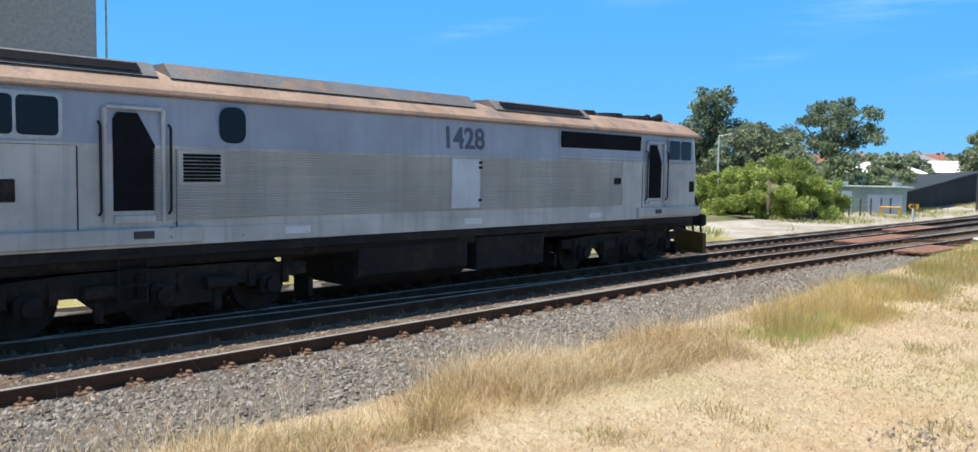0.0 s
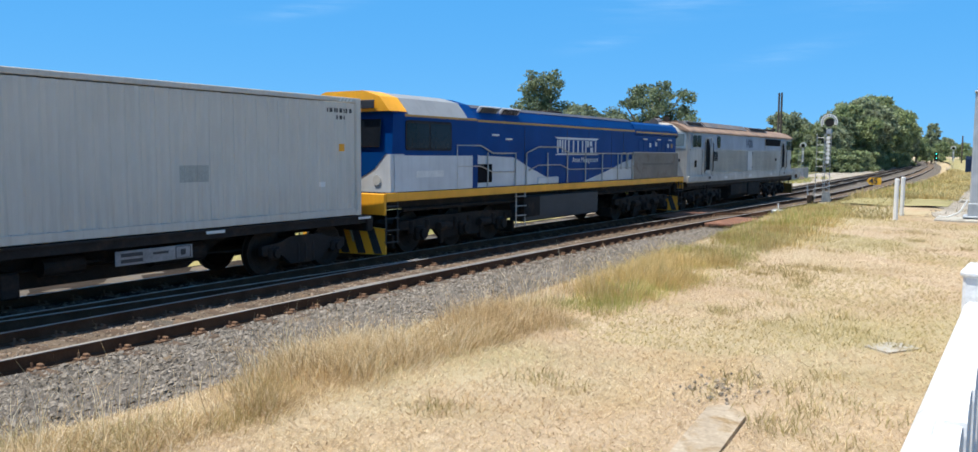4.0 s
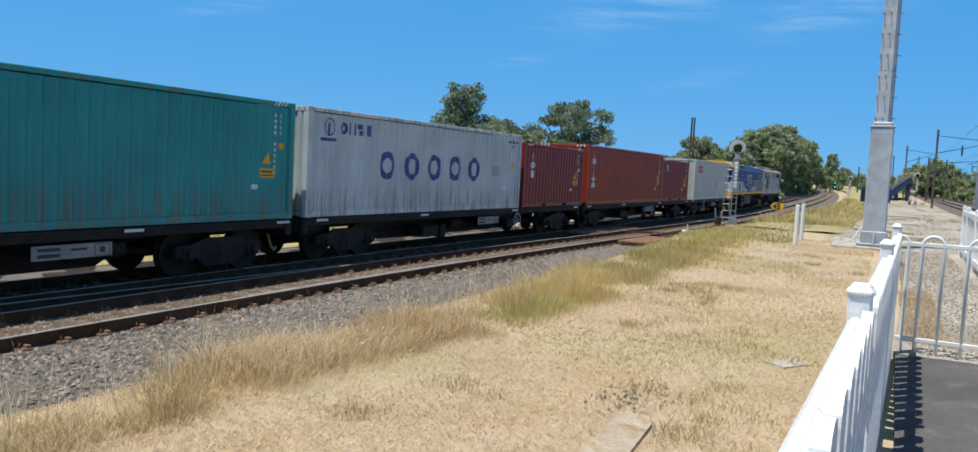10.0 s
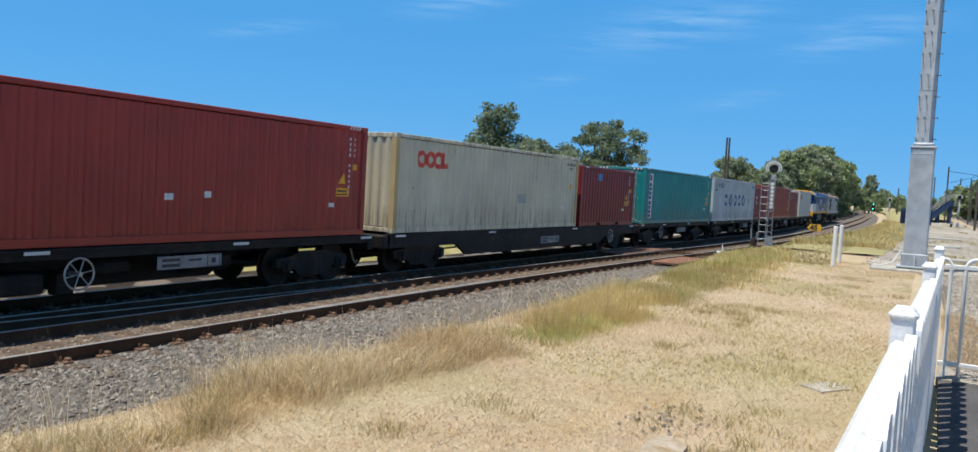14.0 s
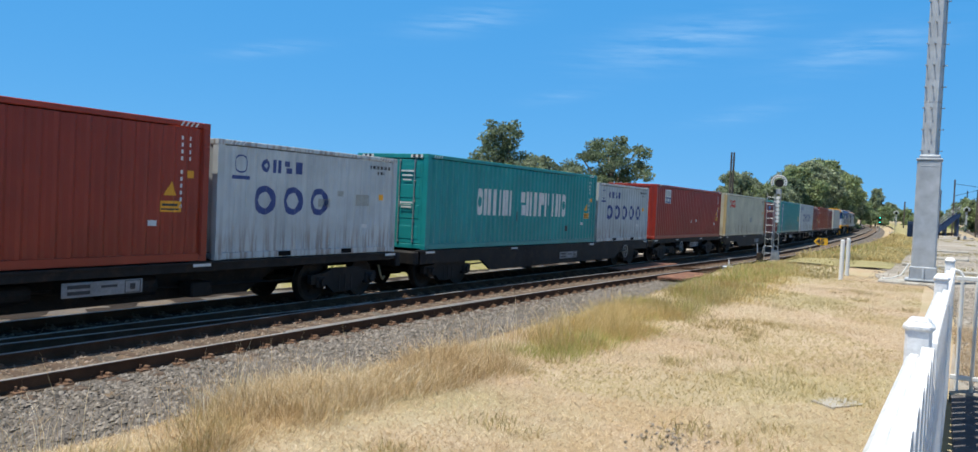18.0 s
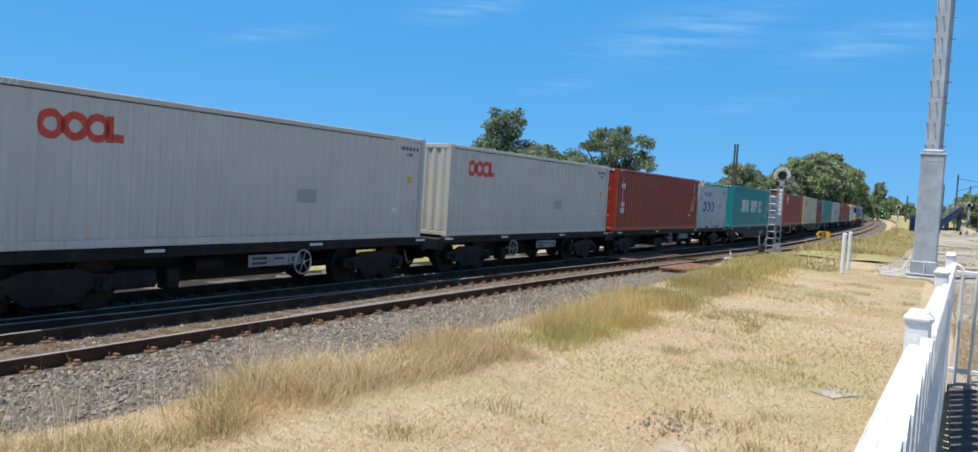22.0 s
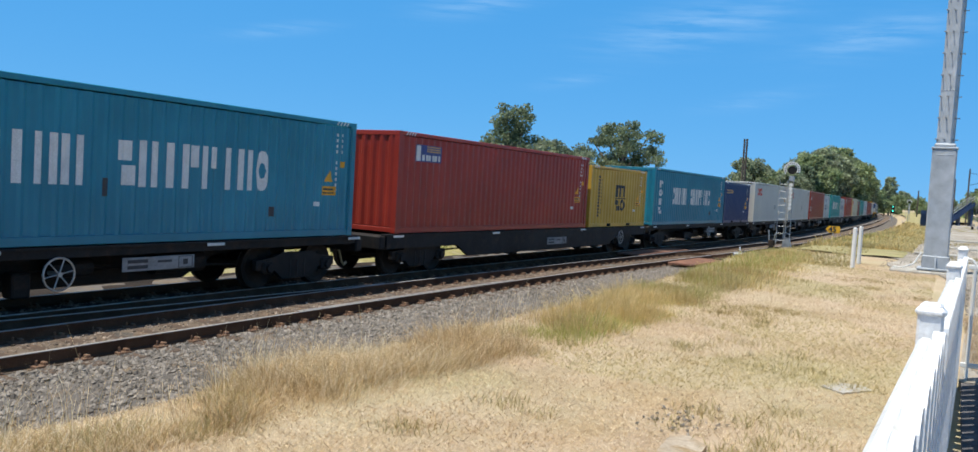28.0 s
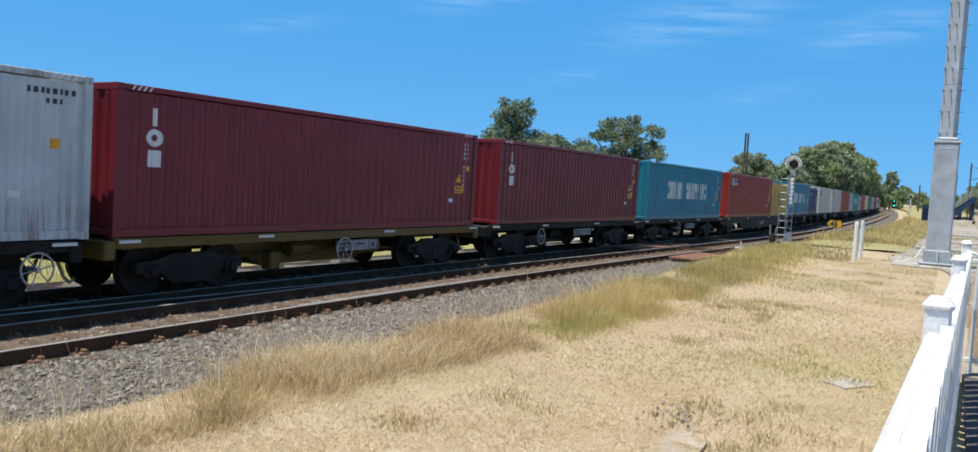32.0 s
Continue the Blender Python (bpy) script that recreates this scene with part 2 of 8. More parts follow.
# ---- mesh helpers ----
class Mesh:
    """Collects pieces of one mesh."""

    def __init__(self):
        self.v, self.f = [], []

    def add(self, verts, faces):
        k = len(self.v)
        self.v.extend(tuple(p) for p in verts)
        self.f.extend(tuple(i + k for i in face) for face in faces)
        return self

    def box(self, c, s, ch=0.0, m=None):
        """A box with centre c and size s, its edges cut off by ch."""
        hx, hy, hz = s[0] / 2, s[1] / 2, s[2] / 2
        ch = min(ch, hx * 0.9, hy * 0.9, hz * 0.9)
        pts, faces = [], []
        if ch <= 0:
            pts = [(x, y, z) for x in (-hx, hx) for y in (-hy, hy) for z in (-hz, hz)]
            faces = [(0, 1, 3, 2), (4, 6, 7, 5), (0, 4, 5, 1), (2, 3, 7, 6), (0, 2, 6, 4), (1, 5, 7, 3)]
        else:
            ids = {}
            for sx in (-1, 1):
                for sy in (-1, 1):
                    for sz in (-1, 1):
                        for ax in range(3):
                            p = [sx * (hx - ch), sy * (hy - ch), sz * (hz - ch)]
                            p[ax] = (sx * hx, sy * hy, sz * hz)[ax]
                            ids[sx, sy, sz, ax] = len(pts)
                            pts.append(tuple(p))
            q = ((-1, -1), (1, -1), (1, 1), (-1, 1))
            for sg in (-1, 1):
                for ax in range(3):
                    loop = []
                    for a, b in q if sg > 0 else q[::-1]:
                        key = [0, 0, 0]
                        key[ax], key[(ax + 1) % 3], key[(ax + 2) % 3] = sg, a, b
                        loop.append(ids[(*key, ax)])
                    faces.append(tuple(loop))
            for ax in range(3):
                b1, b2 = (ax + 1) % 3, (ax + 2) % 3
                for s1 in (-1, 1):
                    for s2 in (-1, 1):
                        ks = []
                        for e in (-1, 1):
                            key = [0, 0, 0]
                            key[ax], key[b1], key[b2] = e, s1, s2
                            ks.append(tuple(key))
                        loop = (ids[(*ks[0], b1)], ids[(*ks[1], b1)], ids[(*ks[1], b2)], ids[(*ks[0], b2)])
                        faces.append(loop if s1 * s2 < 0 else loop[::-1])
            for sx in (-1, 1):
                for sy in (-1, 1):
                    for sz in (-1, 1):
                        loop = tuple(ids[sx, sy, sz, a] for a in range(3))
                        faces.append(loop if sx * sy * sz > 0 else loop[::-1])
        if m is not None:
            pts = [m @ Vector(p) for p in pts]
        return self.add([(p[0] + c[0], p[1] + c[1], p[2] + c[2]) for p in pts], faces)

    def tube(self, a, b, r, n=10, r2=None, caps=True):
        """A round bar from a to b."""
        a, b = Vector(a), Vector(b)
        turn = (b - a).to_track_quat("Z", "Y").to_matrix()
        r2 = r if r2 is None else r2
        ring = [turn @ Vector((math.cos(k * math.tau / n), math.sin(k * math.tau / n), 0)) for k in range(n)]
        pts = [a + p * r for p in ring] + [b + p * r2 for p in ring]
        faces = [(k, (k + 1) % n, n + (k + 1) % n, n + k) for k in range(n)]
        if caps:
            faces += [tuple(range(n))[::-1], tuple(range(n, 2 * n))]
        return self.add(pts, faces)

    def pipe(self, pts, r, n=8):
        """A round bar that follows points."""
        pts = [Vector(p) for p in pts]
        rings, side = [], None
        for i, p in enumerate(pts):
            d = (pts[min(i + 1, len(pts) - 1)] - pts[max(i - 1, 0)]).normalized()
            side = d.orthogonal() if side is None else side - d * side.dot(d)
            side.normalize()
            up = d.cross(side)
            rings.append([p + side * math.cos(k * math.tau / n) * r + up * math.sin(k * math.tau / n) * r for k in range(n)])
        faces = []
        for i in range(len(pts) - 1):
            faces += [(i * n + k, i * n + (k + 1) % n, (i + 1) * n + (k + 1) % n, (i + 1) * n + k) for k in range(n)]
        faces += [tuple(range(n))[::-1], tuple(range((len(pts) - 1) * n, len(pts) * n))]
        return self.add([p for ring in rings for p in ring], faces)

    def prism(self, outline, axis, lo, hi):
        """An outline of 2D points, pushed along an axis from lo to hi."""
        n = len(outline)

        def at(p, d):
            q = list(p)
            q.insert(axis, d)
            return q

        area = sum(outline[k][0] * outline[(k + 1) % n][1] - outline[(k + 1) % n][0] * outline[k][1] for k in range(n))
        if (area < 0) != (axis == 1):
            outline = outline[::-1]
        pts = [at(p, lo) for p in outline] + [at(p, hi) for p in outline]
        faces = [(k, (k + 1) % n, n + (k + 1) % n, n + k) for k in range(n)] + [tuple(range(n))[::-1], tuple(range(n, 2 * n))]
        return self.add(pts, faces)

    def data(self, name, smooth=False):
        me = bpy.data.meshes.new(name)
        me.from_pydata(self.v, [], self.f)
        if smooth:
            me.polygons.foreach_set("use_smooth", [True] * len(me.polygons))
        me.update()
        return me


def part(name, mesh, material, parent=None, label="", at=None):
    """Links a mesh as one object under a thing or a part."""
    data = mesh.data(name) if isinstance(mesh, Mesh) else mesh
    ob = new(name, data)
    if material is not None:
        if not data.materials:
            data.materials.append(material)
        elif data.materials[0] != material:
            ob.material_slots[0].link = "OBJECT"
            ob.material_slots[0].material = material
    ob.parent = parent
    if at is not None:
        ob.matrix_basis = at
    return tagged(ob, label)


def empty(name, m=None, label="", category="", group=""):
    ob = new(name)
    ob.empty_display_size = 0.3
    if m is not None:
        ob.matrix_basis = m
    return tagged(ob, label, category, group)


def words(text, size, material, parent, m, name="lettering", label="", bold=0.0):
    """Flat letters of the built-in font as a mesh, centred on the pose m."""
    c = bpy.data.curves.new(name, "FONT")
    c.body, c.size, c.align_x, c.align_y, c.extrude, c.offset = text, size, "CENTER", "CENTER", 0.003, bold
    tmp = bpy.data.objects.new(name, c)
    scene.collection.objects.link(tmp)
    me = bpy.data.meshes.new_from_object(tmp.evaluated_get(bpy.context.evaluated_depsgraph_get()))
    bpy.data.objects.remove(tmp)
    bpy.data.curves.remove(c)
    me.materials.clear()
    return part(name, me, material, parent, label, m)


# ---- the lines of the place ----
RAIL = -0.82
TRACK_X = [-400, -100, 0, 15, 33, 45, 58, 70, 84, 97, 130, 170, 220, 300, 400, 520, 800]
TRACK_Y = [13.27, 13.27, 13.27, 13.27, 12.8, 12.45, 12.15, 12.2, 12.45, 12.8, 13.6, 15.0, 17.2, 21.8, 29.5, 41.0, 72.0]


def spline(xs, ys, flat=True):
    xs, ys = np.array(xs, float), np.array(ys, float)
    slope = np.gradient(ys, xs)
    if flat:
        slope[:3] = 0

    def at(x):
        x = np.clip(np.asarray(x, float), xs[0], xs[-1])
        k = np.clip(np.searchsorted(xs, x) - 1, 0, len(xs) - 2)
        h = xs[k + 1] - xs[k]
        u = (x - xs[k]) / h
        return ((2 * u**3 - 3 * u**2 + 1) * ys[k] + (u**3 - 2 * u**2 + u) * h * slope[k]
                + (3 * u**2 - 2 * u**3) * ys[k + 1] + (u**3 - u**2) * h * slope[k + 1])

    return at


far_track = spline(TRACK_X, TRACK_Y)
NEAR_X = [-400, -100, 0, 15, 25, 33, 45, 58, 70, 84, 97, 130, 170, 220, 300, 400, 520, 800]
NEAR_Y = [10.66, 10.66, 10.66, 10.62, 10.25, 9.75, 9.05, 8.5, 8.4, 8.6, 8.9, 9.6, 11.0, 13.2, 17.8, 25.5, 37.0, 68.0]
near_track = spline(NEAR_X, NEAR_Y)


def smooth(a, b, x):
    u = np.clip((np.asarray(x, float) - a) / (b - a), 0, 1)
    return u * u * (3 - 2 * u)


def ground_z(x, y):
    """Height of the open ground: a lawn that falls to the railway, level beyond it."""
    edge = near_track(x)
    shift = 1.05 * smooth(12, 26, x)
    z = -1.08 * smooth(edge - 6.2 + shift, edge - 4.1 + shift, y)
    z = z + 0.1 * smooth(edge + 8, edge + 12, y)
    return z - 0.35 * smooth(-3.0, -6.0, y)


# distance that the train has gone, by time
GONE_T = [0, 2, 5, 6, 7, 8, 9, 11, 13, 17, 19, 21, 23, 28, 30, 32]
GONE = [0, 16.2, 40.3, 48.7, 57.0, 65.15, 73.5, 89.9, 106.6, 139.5, 155.8, 172.0, 188.1, 227.7, 243.3, 258.8]
gone_at = spline(GONE_T, GONE, False)

# ---- material list ----
M_RAIL = mottled("rail_steel", (0.065, 0.038, 0.024), (0.11, 0.065, 0.042), 2.0, 0.86, 0.0, 50.0)
M_HEAD = mottled("rail_head", (0.30, 0.28, 0.26), (0.42, 0.39, 0.36), 2.0, 0.5, 0.3, 50.0)
M_SLEEPER = mottled("sleeper", (0.085, 0.06, 0.045), (0.15, 0.115, 0.09), 1.5, 0.9, 0.0, 25.0, (0.17, 0.10, 0.06), 0.5)
M_BALLAST = mottled("ballast", (0.11, 0.098, 0.085), (0.20, 0.18, 0.16), 0.6, 0.95, 0.0, 22.0, (0.22, 0.17, 0.12), 1.0, dist=0.05)
M_STONE = mottled("stone", (0.155, 0.137, 0.115), (0.28, 0.25, 0.215), 4.0, 0.9, 0.0, 60.0, None, 0.3, island=0.5)
M_RUSTSTONE = mottled("rusty_stone", (0.15, 0.115, 0.085), (0.30, 0.24, 0.19), 4.0, 0.9, 0.0, 60.0, None, 0.3, island=0.5)
M_BLACK = mottled("black_steel", (0.012, 0.012, 0.013), (0.027, 0.026, 0.026), 1.2, 0.6, 0.0, 30.0, (0.04, 0.03, 0.024), 0.2)
M_WHEEL = mottled("wheel_steel", (0.018, 0.016, 0.015), (0.045, 0.037, 0.031), 2.0, 0.6, 0.3, 30.0)
for dull in (M_BLACK, M_WHEEL):
    dull.node_tree.nodes["Principled BSDF"].inputs["Specular IOR Level"].default_value = 0.15
M_WHITE = painted("white_paint", (0.78, 0.78, 0.76), wear=0.15, rough=0.45, streak=0.15, fade=0.03)
M_MARK = plain("white_marking", (0.7, 0.7, 0.68), 0.6)
M_YELLOW = painted("yellow_paint", (0.88, 0.40, 0.025), wear=0.4, rough=0.45, streak=0.3)
M_GALV = mottled("galvanised_steel", (0.30, 0.32, 0.34), (0.46, 0.48, 0.50), 1.2, 0.5, 0.6, 18.0, (0.25, 0.26, 0.27), 0.15, (1, 1, 0.3))
M_MASTSTEEL = mottled("mast_zinc_coat", (0.37, 0.41, 0.45), (0.45, 0.485, 0.52), 0.9, 0.5, 0.1, 3.0, (0.42, 0.455, 0.49), 0.02)
M_CONC = mottled("concrete", (0.38, 0.36, 0.32), (0.52, 0.5, 0.45), 1.5, 0.9, 0.0, 30.0, (0.3, 0.27, 0.22), 0.4)


def lawn_material():
    m, nt, b = shader("dry_lawn", 0.95)
    b.inputs["Specular IOR Level"].default_value = 0.1
    vec = coords(nt)
    straw = ramp(nt, noise_tex(nt, vec, 0.45, 6.0, 0.65), [(0.3, (0.385, 0.288, 0.195)), (0.5, (0.465, 0.366, 0.255)), (0.7, (0.53, 0.432, 0.312))])
    green = ramp(nt, noise_tex(nt, vec, 0.2, 5.0, 0.6), [(0.45, (0, 0, 0)), (0.62, (0.7, 0.7, 0.7))])
    col = mix(nt, straw, (0.35, 0.32, 0.175), green)
    tawny = ramp(nt, noise_tex(nt, coords(nt, (0.6, 1.3, 1)), 0.6, 5.0, 0.6), [(0.52, (0, 0, 0)), (0.66, (0.6, 0.6, 0.6))])
    col = mix(nt, col, (0.42, 0.30, 0.17), tawny)
    earth = ramp(nt, noise_tex(nt, vec, 1.1, 6.0, 0.7), [(0.64, (0, 0, 0)), (0.76, (0.7, 0.7, 0.7))])
    col = mix(nt, col, (0.31, 0.24, 0.18), earth)
    blades = noise_tex(nt, vec, 34.0, 9.0, 0.85)
    col = mix(nt, col, ramp(nt, blades, [(0.28, (0.66, 0.64, 0.62)), (0.5, (1.0, 1.0, 1.0)), (0.72, (1.2, 1.2, 1.22))]), 1.0, "MULTIPLY")
    nt.links.new(col, b.inputs["Base Color"])
    bump(nt, b, blades, 0.5, 0.02)
    return m


M_LAWN = lawn_material()

# ---- ground ----


def sheet(name, xs, ys, height, material, label, kind="structure"):
    """A grid of points with a height function, as one ground sheet."""
    gx, gy = np.meshgrid(np.array(xs, float), np.array(ys, float), indexing="ij")
    gz = height(gx, gy)
    v = np.stack([gx, gy, gz], -1).reshape(-1, 3)
    ny = len(ys)
    f = [(i * ny + j, (i + 1) * ny + j, (i + 1) * ny + j + 1, i * ny + j + 1) for i in range(len(xs) - 1) for j in range(ny - 1)]
    me = bpy.data.meshes.new(name)
    me.from_pydata(v.tolist(), [], f)
    me.polygons.foreach_set("use_smooth", [True] * len(me.polygons))
    me.materials.append(material)
    return tagged(new(name, me), label, "ground", kind=kind)


def lumps(x, y, size, amount):
    out = np.empty(x.shape)
    for i, (a, b) in enumerate(zip(x.ravel(), y.ravel())):
        out.ravel()[i] = noise.noise((a / size, b / size, 3.1)) * amount
    return out


def rise(x, y):
    """The rise with houses behind the railway."""
    edge = far_track(x)
    return 4.6 * smooth(110, 330, x) * smooth(edge + 18, edge + 52, y) + 6.0 * smooth(140, 420, y)


def lawn_height(x, y):
    far = np.hypot(x, y)
    hill = rise(x, y)
    return ground_z(x, y) - 0.12 * smooth(-0.05, -0.25, y) * smooth(26, 24, x) + np.where(far < 60, lumps(x, y, 1.7, 0.045), 0.0) + hill


xs = np.concatenate([[-3000, -800, -200, -60, -20], np.arange(-6, 40, 0.4), np.arange(40, 100, 3), np.arange(100, 420, 8), np.arange(420, 800, 20), [900, 1500, 4000]])
ys = np.concatenate([[-3000, -800, -200, -60, -30, -15], np.arange(-8, 9, 0.4), np.arange(9, 24, 1.5), [26, 30, 36, 45, 60, 90, 140, 220, 340, 500, 900, 2000, 4000]])
ground = sheet("ground", xs, ys, lawn_height, M_LAWN, "sun-dried straw-coloured lawn falling gently to the railway")


def bed(name, line, lo, hi, top, toe, xs, label):
    """A strip of ballast along a track, with sloping shoulders."""
    rows = []
    for x in xs:
        y0 = float(line(x))
        section = [(lo - 0.9, toe), (lo - 0.3, toe + 0.05), (lo, top - 0.06), (lo + 0.35, top), (lo + 0.8, top + 0.01)]
        mid = np.linspace(lo + 0.8, hi - 0.8, 9)[1:-1]
        section += [(m, top) for m in mid] + [(hi - 0.8, top + 0.01), (hi - 0.35, top), (hi, top - 0.06), (hi + 0.6, toe)]
        rows.append([(x, y0 + d, z + noise.noise((x * 1.3, (y0 + d) * 1.3, 0)) * 0.03) for d, z in section])
    n = len(rows[0])
    me = Mesh().add([p for r in rows for p in r], [(i * n + j, (i + 1) * n + j, (i + 1) * n + j + 1, i * n + j + 1) for i in range(len(rows) - 1) for j in range(n - 1)])
    ob = part(name, me.data(name, True), M_BALLAST, None, label)
    return tagged(ob, "", "ground", kind="structure")


bed_xs = np.concatenate([np.arange(-30, 60, 0.5), np.arange(60, 200, 4), np.arange(200, 801, 20)])
bed("ballast_bed", lambda x: (near_track(x) + far_track(x)) / 2, -4.5, 4.1, RAIL - 0.19, -1.16, bed_xs, "grey crushed-stone ballast under both tracks")
# far strip's brown is darkened to carry the shade under the train
M_SHADE_BALLAST = mottled("shade_dark_ballast", (0.03, 0.025, 0.021), (0.06, 0.048, 0.039), 1.1, 0.95, 0.0, 24.0, (0.08, 0.055, 0.04), 1.0, dist=0.05)
M_RUSTY = mottled("rusty_ballast", (0.12, 0.09, 0.068), (0.21, 0.165, 0.125), 1.3, 0.95, 0.0, 24.0, (0.25, 0.17, 0.11), 1.0, dist=0.05)
for strip_name, strip_line, lo, hi, strip_mat in (("track_ballast_near", near_track, -0.85, 1.15, M_RUSTY), ("track_ballast_far", far_track, -1.3, 2.6, M_SHADE_BALLAST)):
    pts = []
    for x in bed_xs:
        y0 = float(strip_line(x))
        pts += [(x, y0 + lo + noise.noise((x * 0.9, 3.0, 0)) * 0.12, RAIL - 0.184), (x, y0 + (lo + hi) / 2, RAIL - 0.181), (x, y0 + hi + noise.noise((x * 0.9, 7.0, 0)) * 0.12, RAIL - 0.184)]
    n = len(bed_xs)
    ob = part(strip_name, Mesh().add(pts, [f for i in range(n - 1) for f in ((3 * i, 3 * i + 3, 3 * i + 4, 3 * i + 1), (3 * i + 1, 3 * i + 4, 3 * i + 5, 3 * i + 2))]), strip_mat, None, "rust-stained brown ballast between the rails" if strip_mat is M_RUSTY else "brown ballast with the train's shade darkened into its colour")
    tagged(ob, "", "ground", kind="structure")

# ---- rails ----
RAIL_SECTION = [(-0.06, -0.19), (0.06, -0.19), (0.06, -0.172), (0.012, -0.15), (0.012, -0.04), (0.034, -0.03), (0.034, -0.006), (-0.034, -0.006), (-0.034, -0.03), (-0.012, -0.04), (-0.012, -0.15), (-0.06, -0.172)]
HEAD_SECTION = [(-0.033, -0.006), (0.033, -0.006), (0.030, 0.0), (-0.030, 0.0)]


def sweep(section, xs, line, z):
    me, n = Mesh(), len(section)
    ys = [float(line(x)) for x in xs]
    pts = [(x, y + d, z + h) for x, y in zip(xs, ys) for d, h in section]
    faces = [(i * n + k, i * n + (k + 1) % n, (i + 1) * n + (k + 1) % n, (i + 1) * n + k) for i in range(len(xs) - 1) for k in range(n)]
    return me.add(pts, [f[::-1] for f in faces] + [tuple(range(n)), tuple(range(n * (len(xs) - 1), n * len(xs)))[::-1]])


def rail(parent, line, xs, z=RAIL):
    ob = part("rail", sweep(RAIL_SECTION, xs, line, z), M_RAIL, parent)
    part("rail_head", sweep(HEAD_SECTION, xs, line, z), M_HEAD, ob, "polished running surface")


track_near = tagged(empty("track_near"), "near railway track of rusty-sided rails on pale sleepers", "track", kind="structure")
track_far = tagged(empty("track_far"), "railway track that carries the freight train", "track", kind="structure")
rail_xs = np.concatenate([np.arange(-40, 60, 1.0), np.arange(60, 200, 4), np.arange(200, 801, 20)])
for side in (-0.752, 0.752):
    rail(track_near, lambda x, s=side: near_track(x) + s, rail_xs)
    rail(track_far, lambda x, s=side: far_track(x) + s, rail_xs)
# switch rails of the crossover
rail(track_near, lambda x: 11.40 + 0.088 * max(0.0, 15.0 - x) + 0.07, np.arange(0.5, 16, 0.5))
rail(track_near, lambda x: near_track(x) - 0.752 + 0.09 + 0.004 * max(0.0, x - 13), np.arange(11, 19.1, 0.5))

# ---- the train ----
PAINT = {
    "white": painted("container_white", (0.53, 0.515, 0.465), wear=0.35, rough=0.36, streak=0.1, fade=0.04, runs=0.2),
    "grey_white": painted("container_grey_white", (0.49, 0.535, 0.545), wear=0.6, rough=0.36, streak=0.45, runs=0.75),
    "cream": painted("container_cream", (0.58, 0.54, 0.40), wear=0.75, rough=0.36, streak=0.5, runs=0.7),
    "maroon": painted("container_maroon", (0.215, 0.022, 0.024), wear=0.3, rough=0.36, streak=0.16),
    "dark_maroon": painted("container_dark_maroon", (0.175, 0.018, 0.026), wear=0.3, rough=0.36, streak=0.16),
    "orange": painted("container_orange", (0.30, 0.036, 0.016), wear=0.3, rough=0.36, streak=0.16),
    "green": painted("container_green", (0.012, 0.25, 0.25), wear=0.35, rough=0.36, streak=0.16),
    "rusty_green": painted("container_rusty_green", (0.012, 0.25, 0.25), wear=0.45, rough=0.36, streak=0.16, runs=0.75),
    "teal": painted("container_teal", (0.018, 0.20, 0.29), wear=0.4, rough=0.36, streak=0.16),
    "navy": painted("container_navy", (0.0008, 0.026, 0.125), wear=0.2, rough=0.36, streak=0.3),
    "brick": painted("container_brick", (0.31, 0.034, 0.022), wear=0.3, rough=0.36, streak=0.16),
    "yellow": painted("container_yellow", (0.56, 0.34, 0.05), wear=0.45, rough=0.36, streak=0.3),
}
M_YELLOW_POST = painted("yellow_corner_post", (0.50, 0.38, 0.19), wear=0.8, streak=0.5)
M_BLUE_INK = plain("blue_ink", (0.03, 0.06, 0.22))
M_RED_INK = plain("red_ink", (0.62, 0.06, 0.03))
M_GOLD_INK = plain("gold_ink", (0.62, 0.36, 0.12))
M_DARK_INK = plain("dark_ink", (0.03, 0.03, 0.035))
M_GASKET = plain("rubber", (0.015, 0.015, 0.015), 0.8)
M_ZINC = mottled("zinc_bar", (0.35, 0.35, 0.34), (0.5, 0.5, 0.48), 3.0, 0.45, 0.7)
# near-black for flat plates that paint the shade inside forklift pockets
M_POCKET_SHADE = plain("pocket_shade", (0.012, 0.011, 0.011), 0.9)
CW, CH = 2.438, 2.59
LONG, SHORT = 11.55, 5.82


def wave_run(length):
    """Break points of the upright trapezoid waves of a panel: along, outward."""
    n = max(1, round((length - 0.1) / 0.278))
    p = (length - 0.1) / n
    run = [(-length / 2, 0.0)]
    for k in range(n):
        x = -length / 2 + 0.05 + k * p
        run += [(x + 0.02, 0.0), (x + 0.02 + 0.25 * p, 0.0), (x + 0.02 + 0.5 * p, -0.036), (x + 0.02 + 0.75 * p, -0.036)]
    return run + [(length / 2, 0.0)]


def corrugated(length, height, axis):
    """A panel of upright trapezoid waves, 36 mm deep; axis 0: along x, 1: along y."""
    run = wave_run(length)
    pts = [(a, b, z) if axis == 0 else (-b, a, z) for z in (0.0, height) for a, b in run]
    m = len(run)
    return Mesh().add(pts, [(k, k + 1, m + k + 1, m + k) for k in range(m - 1)])


MESHES = {}


def shared(key, make):
    if key not in MESHES:
        MESHES[key] = make()
    return MESHES[key]


